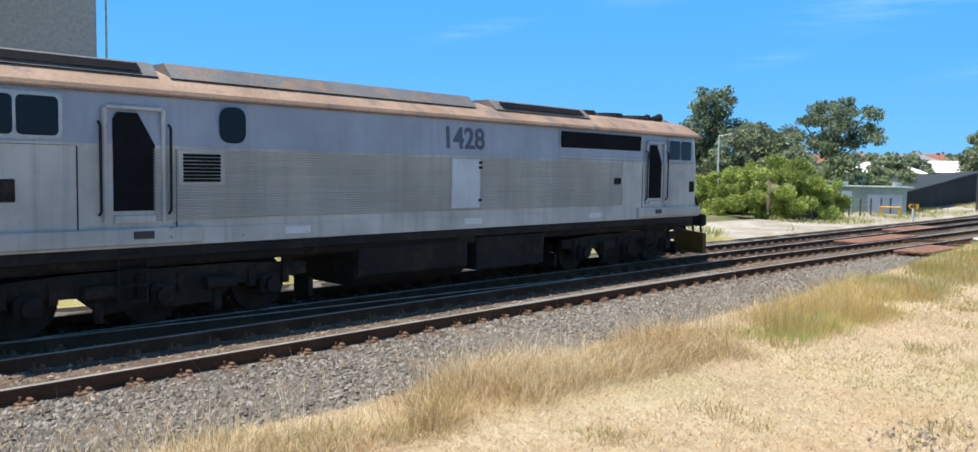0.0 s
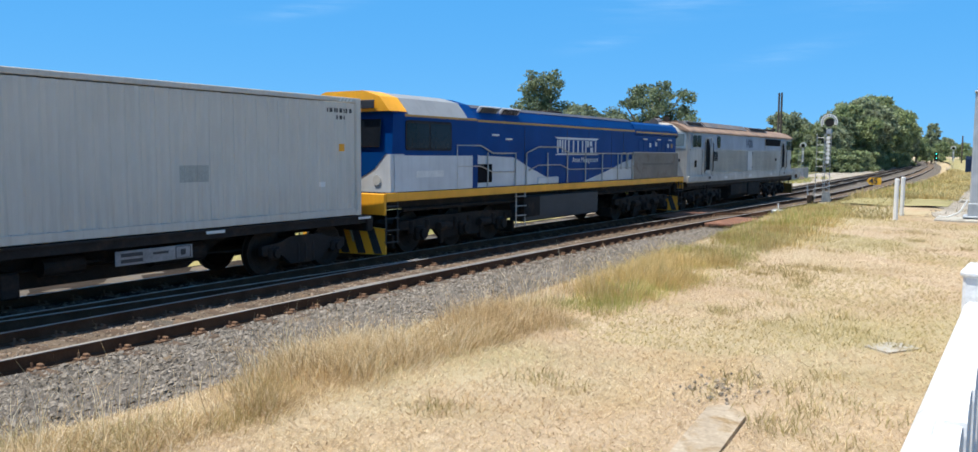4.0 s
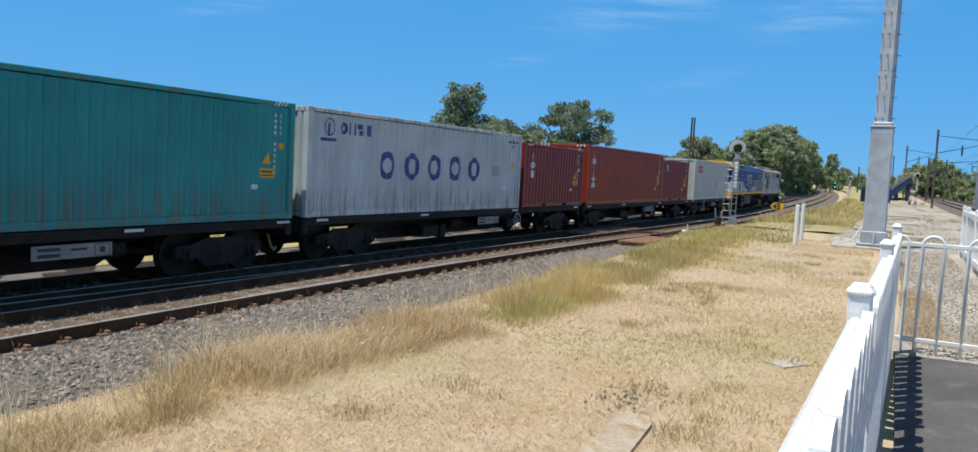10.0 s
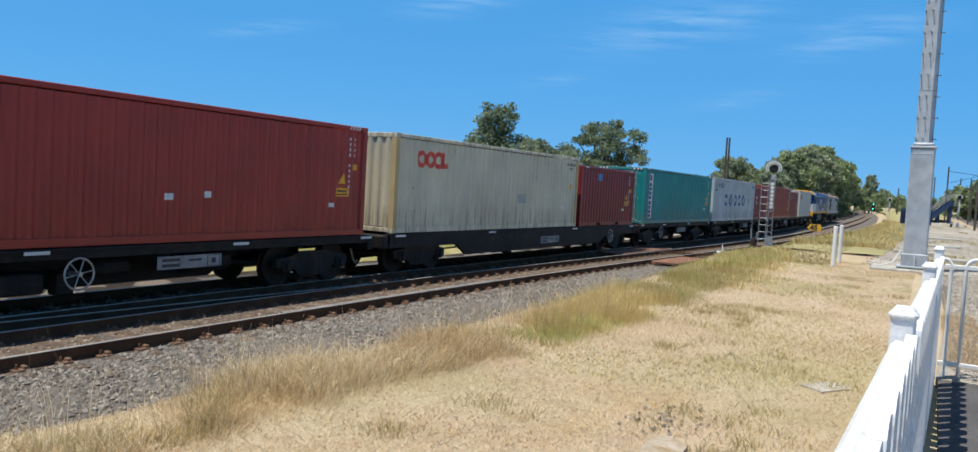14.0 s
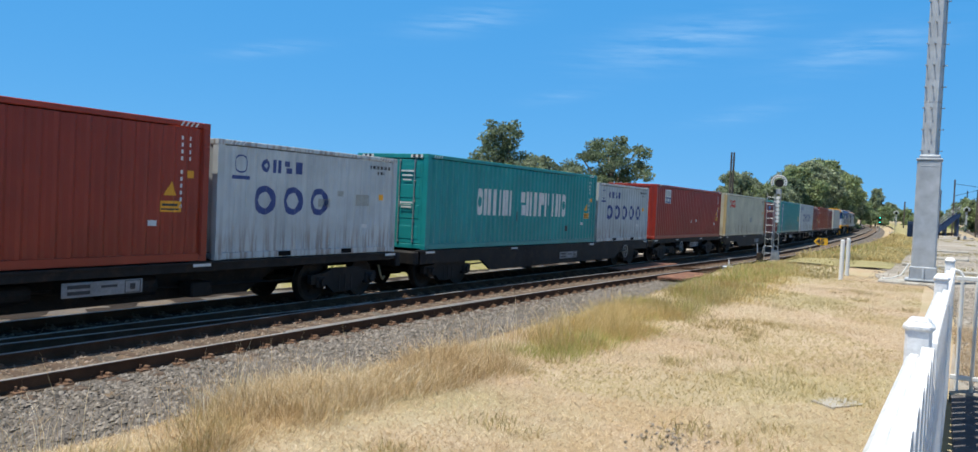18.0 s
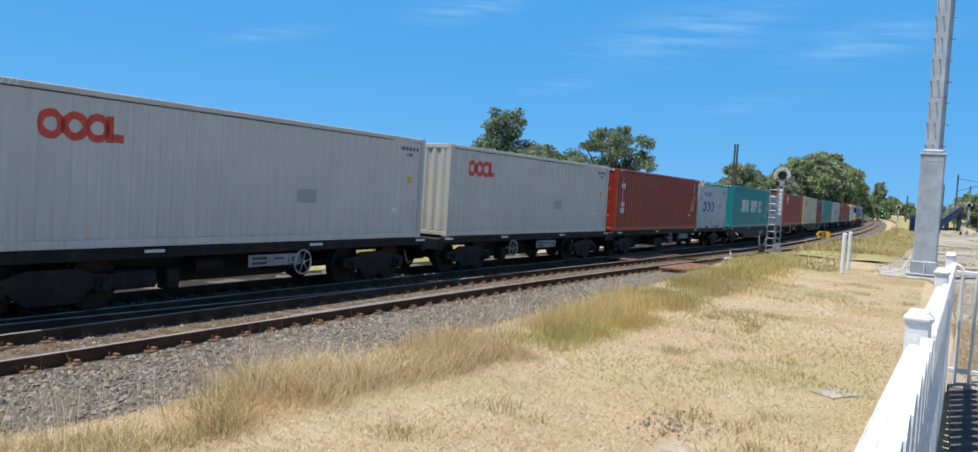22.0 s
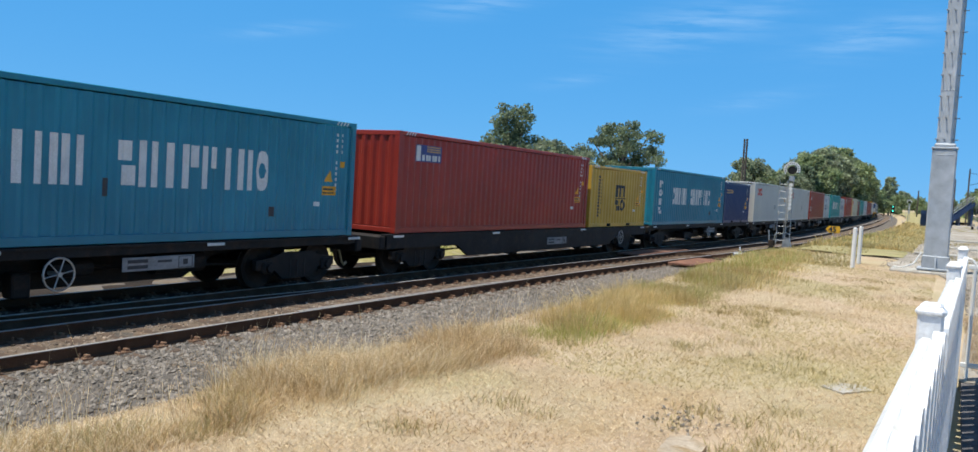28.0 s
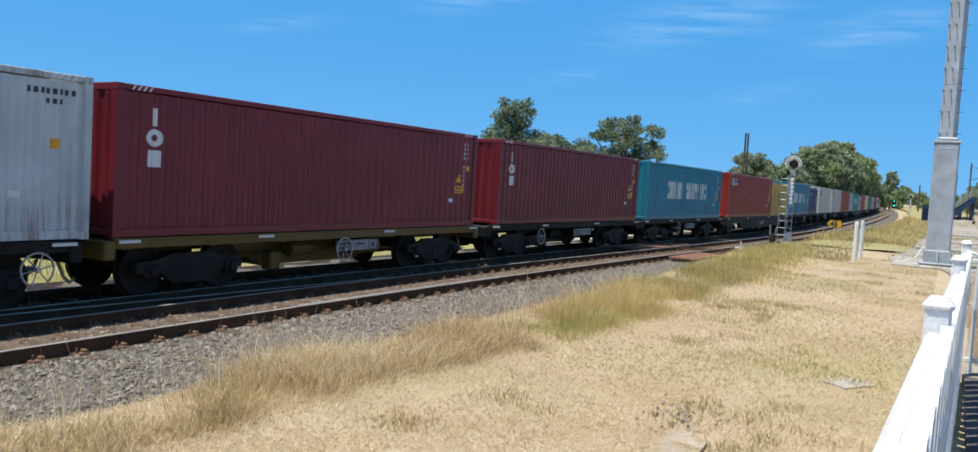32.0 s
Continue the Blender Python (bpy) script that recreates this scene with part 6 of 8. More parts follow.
for x, y, w, d, a in ((33.5, 0.3, 0.5, 1.4, 6), (41, -0.4, 0.5, 1.9, -4), (30, -1.2, 0.4, 1.2, 12), (52, -0.6, 0.6, 2.2, 3)):
    thing("concrete_kerb", Mesh().box((0, 0, 0.05), (w, d, 0.14), 0.03), M_CONC, "half-buried concrete kerb in the gravel yard", "kerb", "kerbs in the yard", pose(x, y, 0.02, 0, 0, a))
M_OLDCONC = mottled("weathered_concrete", (0.34, 0.28, 0.21), (0.47, 0.40, 0.31), 2.5, 0.95, 0.0, 30.0, (0.3, 0.22, 0.13), 0.6)
thing("concrete_slab", Mesh().prism([(-0.85, -0.1), (-0.4, -0.13), (0.4, -0.13), (0.55, 0.02), (0.48, 0.13), (-0.1, 0.12), (-0.8, 0.1)], 2, -0.05, 0.035), M_OLDCONC, "narrow concrete slab sunk in dry grass", "slab", "slabs in the lawn", pose(4.88, 1.37, -0.02, 0, 0, 3))
thing("concrete_slab", Mesh().prism([(-0.26, -0.13), (0.2, -0.16), (0.28, 0.05), (0.1, 0.15), (-0.2, 0.12)], 2, -0.06, -0.004), M_CONC, "small concrete slab sunk in dry grass", "slab", "slabs in the lawn", pose(7.9, 0.69, 0.01, 0, 2, -25))
thing("stone", Mesh().tube((0, 0, -0.05), (0.02, 0.01, 0.08), 0.11, 7, 0.06), M_CONC, "pale loose stone at the ballast edge", "stone", "", pose(7.2, 4.2, -0.02, 12, 5, 20))


def picket_fence(name, a, b, posts, height, label, face=0.0, group=""):
    """White picket fence from a to b: capped square posts, two rails between them, and flat round-topped pickets on the path's side."""
    a, b = Vector((*a, 0)), Vector((*b, 0))
    length = (b - a).length
    turn = math.degrees(math.atan2(b.y - a.y, b.x - a.x))
    f = empty(name, pose(a.x, a.y, 0, 0, 0, turn), label, "fence", group)
    post = shared(("fpost", height), lambda: Mesh().box((0, 0, height / 2), (0.08, 0.08, height), 0.008).data("post"))
    cap = shared("fcap", lambda: Mesh().box((0, 0, 0.0), (0.096, 0.096, 0.036), 0.014).box((0, 0, 0.018), (0.07, 0.07, 0.026), 0.01).data("cap"))
    top = height - 0.05
    w = 0.075 if face == 0 else 0.055
    picket = shared(("picket", height, w), lambda: Mesh().prism(rounded(-w, w, 0.07, top, w * 0.8), 1, -0.018, 0.018).data("picket"))
    for p in posts:
        po = part("post", post, M_PVC, f, "", pose(p, 0.008, 0))
        part("cap", cap, M_PVC, po, "", pose(0, 0, height))
    for p, q in zip([0.0] + posts, posts + [length]):
        if q - p > 0.2:
            for z in (0.2, height - 0.15):
                part("rail", Mesh().box(((p + q) / 2, 0.0155, z), (q - p - 0.09, 0.046, 0.13), 0.012), M_PVC, f)
    pitch = 0.24 if face == 0 else 0.17
    n = int(length / pitch)
    for k in range(n):
        if min(abs((k + 0.5) * length / n - p) for p in posts) < 0.045 + w:
            continue
        part("picket", picket, M_PVC, f, "", pose((k + 0.5) * length / n, -0.0235 - 0.002, 0))
    return f


picket_fence("picket_fence", (-8.5, 0.36), (8.95, -0.15), [0.3, 3.1, 5.95, 8.8, 11.65, 14.5, 17.4], 1.285, "white plastic picket fence with flat-capped square posts", 0, "white picket fences")
picket_fence("picket_fence", (9.05, -1.62), (24.1, -1.84), [0.05, 2.75, 5.45, 8.15, 10.85, 13.5, 15.0], 1.27, "white plastic picket fence beside the gravel strip", 1, "white picket fences")


def hoop_barrier(a, b, label, m_top=1.1):
    """Barrier of bow-topped tube between two points, with a rail above and below."""
    a, b = Vector((*a, 0)), Vector((*b, 0))
    length = (b - a).length
    f = empty("hoop_barrier", pose(a.x, a.y, 0, 0, 0, math.degrees(math.atan2(b.y - a.y, b.x - a.x))), label, "barrier", "hoop barriers")
    r = 0.095

    def hoop():
        pts = [(-r, 0, 0.0), (-r, 0, m_top - r)] + [(-r * math.cos(radians(k * 15)), 0, m_top - r + r * math.sin(radians(k * 15))) for k in range(1, 12)] + [(r, 0, m_top - r), (r, 0, 0.0)]
        return Mesh().pipe(pts, 0.017, 8).data("hoop", True)

    mesh = shared(("hoop", m_top), hoop)
    part("end_post", Mesh().pipe([(0.06, 0, 0.0), (0.06, 0, m_top - 0.06), (0.03, 0, m_top - 0.02), (-0.04, 0, m_top)], 0.017, 8), M_GATE, f)
    for k in range(int((length - 0.25) / 0.4) + 1):
        part("hoop", mesh, M_GATE, f, "", pose(0.28 + k * 0.4, 0, 0))
    for z in (0.16, m_top - 0.085):
        part("rail", Mesh().box((length / 2, 0, z), (length, 0.03, 0.045), 0.006), M_GATE, f)
    return f


hoop_barrier((9.12, -0.2), (9.02, -1.58), "off-white bow-topped tube barrier closing the path", 1.2)
hoop_barrier((23.9, -1.95), (24.3, -7.2), "off-white bow-topped tube barrier beyond the picket fence", 1.2)

# great steel mast
mast = empty("steel_mast", pose(24.55, 0.22, 0.03), "tall galvanised steel mast with bolted collar on a concrete pad", "mast")
part("concrete_pad", Mesh().box((-0.1, 0.3, -0.02), (1.1, 1.5, 0.12), 0.03), M_CONC, mast)
part("base_plate", Mesh().box((0, 0, 0.09), (0.84, 0.84, 0.05), 0.01), M_MASTSTEEL, mast)
part("lower_shaft", Mesh().box((0, 0, 1.68), (0.58, 0.58, 3.14), 0.035), M_MASTSTEEL, mast)
part("base_sleeve", Mesh().box((0, 0, 0.27), (0.64, 0.64, 0.34), 0.015), M_MASTSTEEL, mast)
part("collar", Mesh().box((0, 0, 3.27), (0.62, 0.62, 0.05), 0.012).box((-0.2, 0, 3.34), (0.16, 0.5, 0.1), 0.03).box((0, 0, 3.09), (0.592, 0.4, 0.02), 0.005), M_MASTSTEEL, mast, "bolted collar plate")
beam = part("upper_shaft", Mesh().prism([(-0.15, -0.15), (0.15, -0.15), (0.15, 0.16), (-0.15, 0.16)], 2, 3.29, 12.0), M_MASTSTEEL, mast, "riveted upper shaft", pose(0, 0, 0, 0, 0, -18))
for sx in (-1, 1):
    part("flange", Mesh().box((sx * 0.156, 0.005, 7.64), (0.014, 0.34, 8.7), 0.004), M_MASTSTEEL, beam)
part("splice", Mesh().box((0, 0.005, 4.78), (0.34, 0.36, 0.012), 0.003), M_GALV, beam)
for k in range(15):
    for x, y, turn in ((-0.16, 0.155, 0), (-0.16, -0.02, 0), (0.08, -0.15, 90)):
        part("step_bolt", shared("step_bolt", lambda: Mesh().tube((0.0, 0, 0), (-0.1, 0, 0.0), 0.011, 6).tube((-0.1, 0, 0), (-0.115, 0, 0), 0.02, 6).tube((0.0, 0, 0), (-0.02, 0, 0.0), 0.022, 6).data("step_bolt")), M_GALV, beam, "", pose(x, y, 3.5 + k * 0.56, 0, 0, turn))
for s in (-1, 1):
    part("gusset", Mesh().prism([(s * 0.32, 0.11), (s * 0.42, 0.11), (s * 0.32, 0.5)], 1, -0.02, 0.02), M_MASTSTEEL, mast)
part("cable", Mesh().pipe([(-0.34, 0.34, 0.5), (-0.46, 0.5, 0.2), (-0.6, 0.75, 0.09), (-0.5, 0.95, 0.09)], 0.02, 6), M_MARK, mast)


def arch_signal(m, label, lit):
    """A short lattice signal post with a ladder, a white arched hood, and lamps."""
    s = empty("railway_signal", m, label, "railway signal", "signals along the line")
    part("footing", Mesh().box((0, 0, 0.1), (0.5, 0.44, 0.26), 0.04), M_OLDCONC, s)
    post = Mesh()
    for sy in (-1, 1):
        post.box((0.0, sy * 0.09, 1.5), (0.05, 0.025, 2.6), 0.005)
    post.prism([(-0.17, 0.25), (0.17, 0.25), (0.1, 0.6), (-0.1, 0.6)], 0, -0.1, 0.1)
    for k in range(9):
        post.box((0, 0, 0.5 + k * 0.27), (0.02, 0.2, 0.03), 0.004, Matrix.Rotation(0.5 if k % 2 else -0.5, 3, "X"))
    part("post", post, M_GALV, s)
    lad = Mesh()
    for sy in (0.36, 0.1):
        lad.box((-0.28, sy, 1.55), (0.022, 0.022, 2.5), 0.004)
    for k in range(9):
        lad.tube((-0.28, 0.1, 0.5 + k * 0.27), (-0.28, 0.36, 0.5 + k * 0.27), 0.01, 6)
    part("ladder", lad, M_GALV, s)
    for k in range(7):
        part("route_plate", Mesh().tube((-0.18, -0.02, 1.75 + k * 0.15), (-0.14, -0.02, 1.75 + k * 0.15), 0.07, 10), M_MARK, s, "white indicator plate")
    arch = Mesh()
    outer = [(0.3 * math.cos(radians(a)), 0.3 * math.sin(radians(a))) for a in range(-35, 216, 14)]
    inner = [(0.195 * math.cos(radians(a)), 0.195 * math.sin(radians(a))) for a in range(215, -36, -14)]
    ring = outer + inner
    arch.prism(ring, 0, -0.05, 0.02)
    hood = part("hood", arch, M_WHITE, s, "white arched backing hood", pose(0, 0, 3.25))
    for a in range(-30, 211, 20):
        part("stud", shared("stud", lambda: Mesh().tube((-0.065, 0, 0), (-0.04, 0, 0), 0.022, 8).data("stud")), M_GRIME, hood, "", pose(0, 0.248 * math.cos(radians(a)), 0.248 * math.sin(radians(a))))
    part("lamp_unit", Mesh().tube((-0.02, 0, 3.23), (0.18, 0, 3.23), 0.155, 18), M_BLACK, s, "black round lamp backing")
    part("lamp_case", Mesh().box((0.06, 0, 2.9), (0.12, 0.2, 0.22), 0.03), M_GALV, s)
    part("lever_box", Mesh().box((-0.1, 0.55, 0.3), (0.2, 0.22, 0.36), 0.03), M_GRIME, s)
    part("lever", Mesh().tube((-0.1, 0.62, 0.2), (-0.1, 0.68, 0.85), 0.025, 8), M_GALV, s)
    part("lever", Mesh().tube((-0.1, 0.5, 0.2), (-0.15, 0.42, 0.75), 0.022, 8), M_GALV, s)
    return s


arch_signal(pose(33.2, 5.4, -0.32), "short lattice railway signal with white arched hood and ladder", False)
arch_signal(pose(83.5, 15.9, -0.6, 0, 0, 10), "distant short railway signal with white arched hood", False)

# marker posts and speed signs
for x, y, h in ((23.8, 2.15, 1.06), (25.85, 2.18, 1.06)):
    thing("marker_post", Mesh().tube((0, 0, -0.1), (0, 0, h), 0.055, 12).tube((0, 0, h), (0, 0, h + 0.02), 0.055, 12, 0.03), M_WHITE, "slim white marker post in dry grass", "post", "marker posts", pose(x, y, 0.0))


def speed_sign(m, label, white_post):
    s = empty("speed_sign", m, label, "railway sign", "speed signs")
    part("post", Mesh().tube((0, 0, 0), (0, 0, 0.75), 0.06 if white_post else 0.02, 10), M_WHITE if white_post else M_GALV, s)
    part("board", Mesh().prism([(-0.26, -0.15), (0.16, -0.15), (0.3, 0.0), (0.16, 0.15), (-0.26, 0.15), (-0.3, 0.0)], 0, -0.015, 0.015), M_SIGN_YELLOW, s, "orange-yellow board", pose(0, 0, 0.88))
    words("45", 0.32, M_DARK_INK, s, pose(-0.02, 0.02, 0.875, 90, 0, -90), "number", "black number", 0.01)
    return s


speed_sign(pose(38.3, 4.35, -0.28, 0, 0, 6), "yellow speed board reading 45 on a thin stake", False)
speed_sign(pose(52.2, 14.75, -0.95, 0, 0, 20), "yellow speed board reading 45 on a white post", True)

# point machine and rodding by the near track
pm = empty("point_machine", pose(35.8, 7.7, -1.0, 0, 0, 8), "low galvanised point lever frame with rods", "point machine")
part("case", Mesh().box((0, 0, 0.34), (0.9, 0.5, 0.08), 0.03), M_GALV, pm)
for lx, ly in ((-0.38, -0.2), (0.38, -0.2), (-0.38, 0.2), (0.38, 0.2)):
    part("leg", Mesh().tube((lx, ly, 0.32), (lx * 1.25, ly * 1.3, -0.05), 0.03, 6), M_GALV, pm)
part("lever", Mesh().tube((0.1, 0, 0.36), (0.42, 0.05, 0.62), 0.025, 6), M_GALV, pm)
part("timber", Mesh().box((0, 0.5, 0.0), (0.25, 2.6, 0.14), 0.02), M_SLEEPER, pm)
part("rod", Mesh().tube((0.2, 0.2, 0.2), (0.2, 3.0, 0.1), 0.025, 8).tube((-0.2, 0.2, 0.16), (-0.2, 3.0, 0.1), 0.02, 8), M_RAIL, pm)
part("frame", Mesh().box((-0.95, -0.3, 0.08), (1.0, 0.08, 0.06), 0.01).box((-0.95, 0.25, 0.08), (1.0, 0.08, 0.06), 0.01), M_GALV, pm)
M_RUSTBOARD = mottled("red_brown_boards", (0.20, 0.10, 0.07), (0.30, 0.16, 0.11), 1.0, 0.9, 0.0, 25.0, (0.14, 0.1, 0.08), 0.4)
for x, y, L, a in ((35.0, 11.2, 6.0, -3), (31.5, 8.4, 3.6, -3), (43.5, 12.35, 5.0, -2)):
    deck = empty("crossing_boards", pose(x, y, RAIL - 0.02, 0, 0, a), "reddish-brown timber boards between the rails", "boards", "boards between the rails")
    for k in range(4):
        part("plank", Mesh().box((0, (k - 1.5) * 0.26, -0.03), (L, 0.24, 0.08), 0.015), M_RUSTBOARD, deck)

# relay hut, bench, dark shed
hut = empty("equipment_hut", pose(61.0, 20.3, -1.05, 0, 0, -62), "small pale green metal equipment hut with flat roof", "hut")
part("wall", Mesh().box((0, 0, 0.95), (4.6, 2.6, 1.9), 0.02), M_GREEN_HUT, hut)
part("roof", Mesh().box((0.1, 0, 1.97), (5.2, 3.1, 0.1), 0.02), M_GREEN_HUT, hut)
part("door", Mesh().box((-1.55, -1.31, 0.85), (0.7, 0.04, 1.6), 0.01), M_WHITE, hut)
part("panel", Mesh().box((0.9, -1.31, 0.8), (2.2, 0.04, 1.3), 0.01), M_LIGHT_PANEL, hut)
for x in (-1.6, 1.9):
    part("roof_vent", Mesh().tube((x, 0, 2.0), (x, 0, 2.3), 0.28, 12, 0.34), M_LIGHT_PANEL, hut)
bench = empty("work_bench", pose(57.4, 17.6, -1.08, 0, 0, -70), "orange-painted trestle bench by the hut", "bench")
part("top", Mesh().box((0, 0, 0.72), (1.3, 0.4, 0.1), 0.02), M_SIGN_YELLOW, bench)
for s in (-1, 1):
    part("leg", Mesh().box((s * 0.52, 0, 0.35), (0.12, 0.34, 0.7), 0.02), M_SIGN_YELLOW, bench)
M_SHED = mottled("dark_sheeting", (0.015, 0.02, 0.022), (0.03, 0.036, 0.038), 0.5, 0.8, 0.0, 12.0)
shed = empty("goods_shed", None, "long dark corrugated goods shed with sloping roof", "shed")
sa, sb = Vector((62.5, 18.6, 0)), Vector((104, 22.4, 0))
wall_pts = []
for k in range(95):
    p = sa.lerp(sb, k / 94)
    wall_pts.append((p.x, p.y + (0.12 if k % 2 else 0.0)))
for k in range(94):
    (x0, y0), (x1, y1) = wall_pts[k], wall_pts[k + 1]
    h0, h1 = 0.5 + k / 94 * 2.0, 0.5 + (k + 1) / 94 * 2.0
    part("panel", Mesh().add([(x0, y0, -1.3), (x1, y1, -1.3), (x1, y1, h1), (x0, y0, h0), (x0, y0 + 0.05, -1.3), (x1, y1 + 0.05, -1.3), (x1, y1 + 0.05, h1), (x0, y0 + 0.05, h0)], [(0, 1, 2, 3), (7, 6, 5, 4), (3, 2, 6, 7), (0, 3, 7, 4), (1, 5, 6, 2)]), M_SHED, shed)
part("roof", Mesh().add([(sa.x, sa.y - 0.3, 0.55), (sb.x, sb.y - 0.3, 2.55), (sb.x - 2, sb.y + 9, 1.6), (sa.x - 2, sa.y + 9, -0.2), (sa.x, sa.y - 0.3, 0.45), (sb.x, sb.y - 0.3, 2.45), (sb.x - 2, sb.y + 9, 1.5), (sa.x - 2, sa.y + 9, -0.3)], [(0, 1, 2, 3), (7, 6, 5, 4), (0, 4, 5, 1)]), M_SHED, shed)
pf = empty("panel_fence", None, "grey weathered panel fence beside the line", "fence")
for k in range(9):
    part("panel", Mesh().box((84 + k * 2.0, 17.6 + k * 0.12, -0.35), (1.96, 0.06, 1.4), 0.01), M_CONC, pf)
wf = empty("wire_fence", None, "low wire fence with dark posts before the hut", "fence")
for k in range(9):
    part("post", Mesh().tube((46 + k * 1.8, 19.0 - k * 0.06, -1.2), (46 + k * 1.8, 19.0 - k * 0.06, 0.2), 0.05, 6), M_DARKWOOD, wf)
for z in (-0.6, -0.2, 0.15):
    part("wire", Mesh().tube((46, 19.0, z), (60.4, 18.52, z), 0.012, 4), M_GALV, wf)

# tall concrete silo behind the train
silo = empty("silo_building", pose(0, 0, 0), "tall plain grey-beige concrete silo block", "building")
part("wall", Mesh().box((-1.2, 45, 7.4), (33.6, 10, 17.0), 0.1), M_CONCRETE_TOWER, silo)
for k in range(6):
    part("seam", Mesh().box((-15 + k * 6.2, 39.985, 7.4), (0.08, 0.05, 17.0), 0), M_CONC, silo)

# poles
double = empty("timber_pole", pose(73.5, 16.0, -0.95), "tall dark twin timber pole by the line", "pole", "poles")
for dy in (-0.11, 0.11):
    part("pole", Mesh().tube((0, dy, 0), (0, dy, 8.0), 0.095, 8, 0.08), M_DARKWOOD, double)
for z in (3.0, 5.5):
    part("brace", Mesh().box((0, 0, z), (0.1, 0.5, 0.1), 0.01), M_DARKWOOD, double)


def catenary_mast(x, y, h, w, arm, label):
    p = empty("overhead_mast", pose(x, y, -0.4), label, "mast", "masts of the electric line")
    part("shaft", Mesh().box((0, 0, h / 2), (w, w * 0.8, h), 0.02), M_DARKWOOD if w < 0.4 else M_GALV, p)
    if arm:
        a = part("arm", Mesh().tube((0, 0, h * 0.72), (0, -arm, h * 0.86), 0.032, 6).tube((0, 0, h * 0.93), (0, -arm, h * 0.87), 0.03, 6).tube((0, 0, h * 0.6), (0, -arm * 0.8, h * 0.64), 0.03, 6), M_GRIME, p)
        for k in (0.45, 0.8):
            part("insulator", Mesh().tube((0, -arm * k, h * 0.82), (0, -arm * k, h * 0.7), 0.07, 8), M_DARK_INK, a)
    return p


MASTS = [(85, -3.75, 7.6, 0.22, 4.5), (130, -2.05, 8.2, 0.24, 3.5), (110, -9.4, 7.7, 0.55, 0), (200, -0.7, 9.2, 0.28, 0), (150, -5.6, 6.6, 0.25, 3.5), (165, -9.0, 7.6, 0.24, -3.5), (185, -7.2, 7.2, 0.25, 3.0), (140, -13.4, 7.2, 0.3, -3.0), (215, -13.0, 8.0, 0.3, 3.0), (180, 5.5, 6.0, 0.3, 0)]
for x, y, h, w, arm in MASTS:
    catenary_mast(x, y, h, w, arm, "dark overhead-line mast with bracket arm" if arm else "plain dark overhead-line mast")
wires = empty("overhead_wires", None, "thin sagging overhead wires of the electric line", "wires")
for y0, z0 in ((-7.0, 5.2), (-7.0, 4.2), (-11.0, 5.0), (-11.0, 4.1), (-9.0, 6.6), (-5.2, 6.2)):
    pts = []
    for k in range(41):
        x = 20 + k * 6.0
        pts.append((x, y0 - 0.01 * (x - 60), z0 + 0.08 * math.cos(k * math.tau / 8)))
    part("wire", Mesh().pipe(pts, 0.012, 4), M_DARK_INK, wires)


def yard_line(off):
    return lambda x: off - 0.009 * (x - 100)


yard = tagged(empty("track_yard"), "electrified passenger tracks beside the yard", "track", kind="structure")
for off in (-7.9, -11.7):
    for side in (-0.75, 0.75):
        rail(yard, yard_line(off + side), np.concatenate([np.arange(20, 140, 6), np.arange(140, 620, 40)]), -0.1)
yb = Mesh()
for k in range(31):
    x = 15 + k * 20.0
    yb.add([(x, -5.4 - 0.009 * (x - 100), -0.27), (x, -14.2 - 0.009 * (x - 100), -0.27), (x + 20, -14.2 - 0.009 * (x - 80), -0.27), (x + 20, -5.4 - 0.009 * (x - 80), -0.27)], [(0, 1, 2, 3)])
tagged(part("yard_ballast", yb, M_BALLAST, None, "brown-grey ballast of the passenger tracks"), "", "ground", kind="structure")


def colour_signal(m, label, scale=1.0, glow=(0.02, 0.9, 0.55)):
    s = empty("colour_light_signal", m, label, "railway signal", "colour light signals")
    part("post", Mesh().tube((0, 0, -1.4 if scale < 1 else 0), (0, 0, 3.4 * scale), 0.07 * scale, 8), M_GALV, s)
    for k, z in enumerate((3.0, 2.1)):
        head = part("head", Mesh().box((0, 0, z * scale), (0.25 * scale, 0.62 * scale, 0.82 * scale), 0.06 * scale), M_BLACK, s, "black signal head")
        part("lens", Mesh().tube((-0.13 * scale, 0, (z + 0.1) * scale), (-0.15 * scale, 0, (z + 0.1) * scale), 0.1 * scale, 12), M_GREEN_LIGHT, head, "lit green lens")
    return s


M_GREEN_LIGHT, gnt, gb = shader("green_light", 0.3)
gb.inputs["Base Color"].default_value = (0.02, 0.5, 0.35, 1)
gb.inputs["Emission Color"].default_value = (0.05, 1.0, 0.7, 1)
gb.inputs["Emission Strength"].default_value = 3.0
colour_signal(pose(36.4, -5.75, 0.75, 0, 0, 0), "black double-headed colour light signal showing green", 0.92)
colour_signal(pose(150, 20.0, -0.9), "far colour light signal showing green beside the trees", 1.0)
colour_signal(pose(190, 10.3, -0.9), "far colour light signal beside the curve", 1.0)
flat_patch("verge_yard", [(15, -13.9), (600, -19), (600, -90), (15, -60)], -0.22, M_FARVERGE, "scrubby green ground beyond the electric line", 0.2)
arch_signal(pose(120, 4.6, -0.5), "far short signal with white arched hood", False)
arch_signal(pose(96, -2.7, -0.1), "short signal with white arched hood in the yard", False)

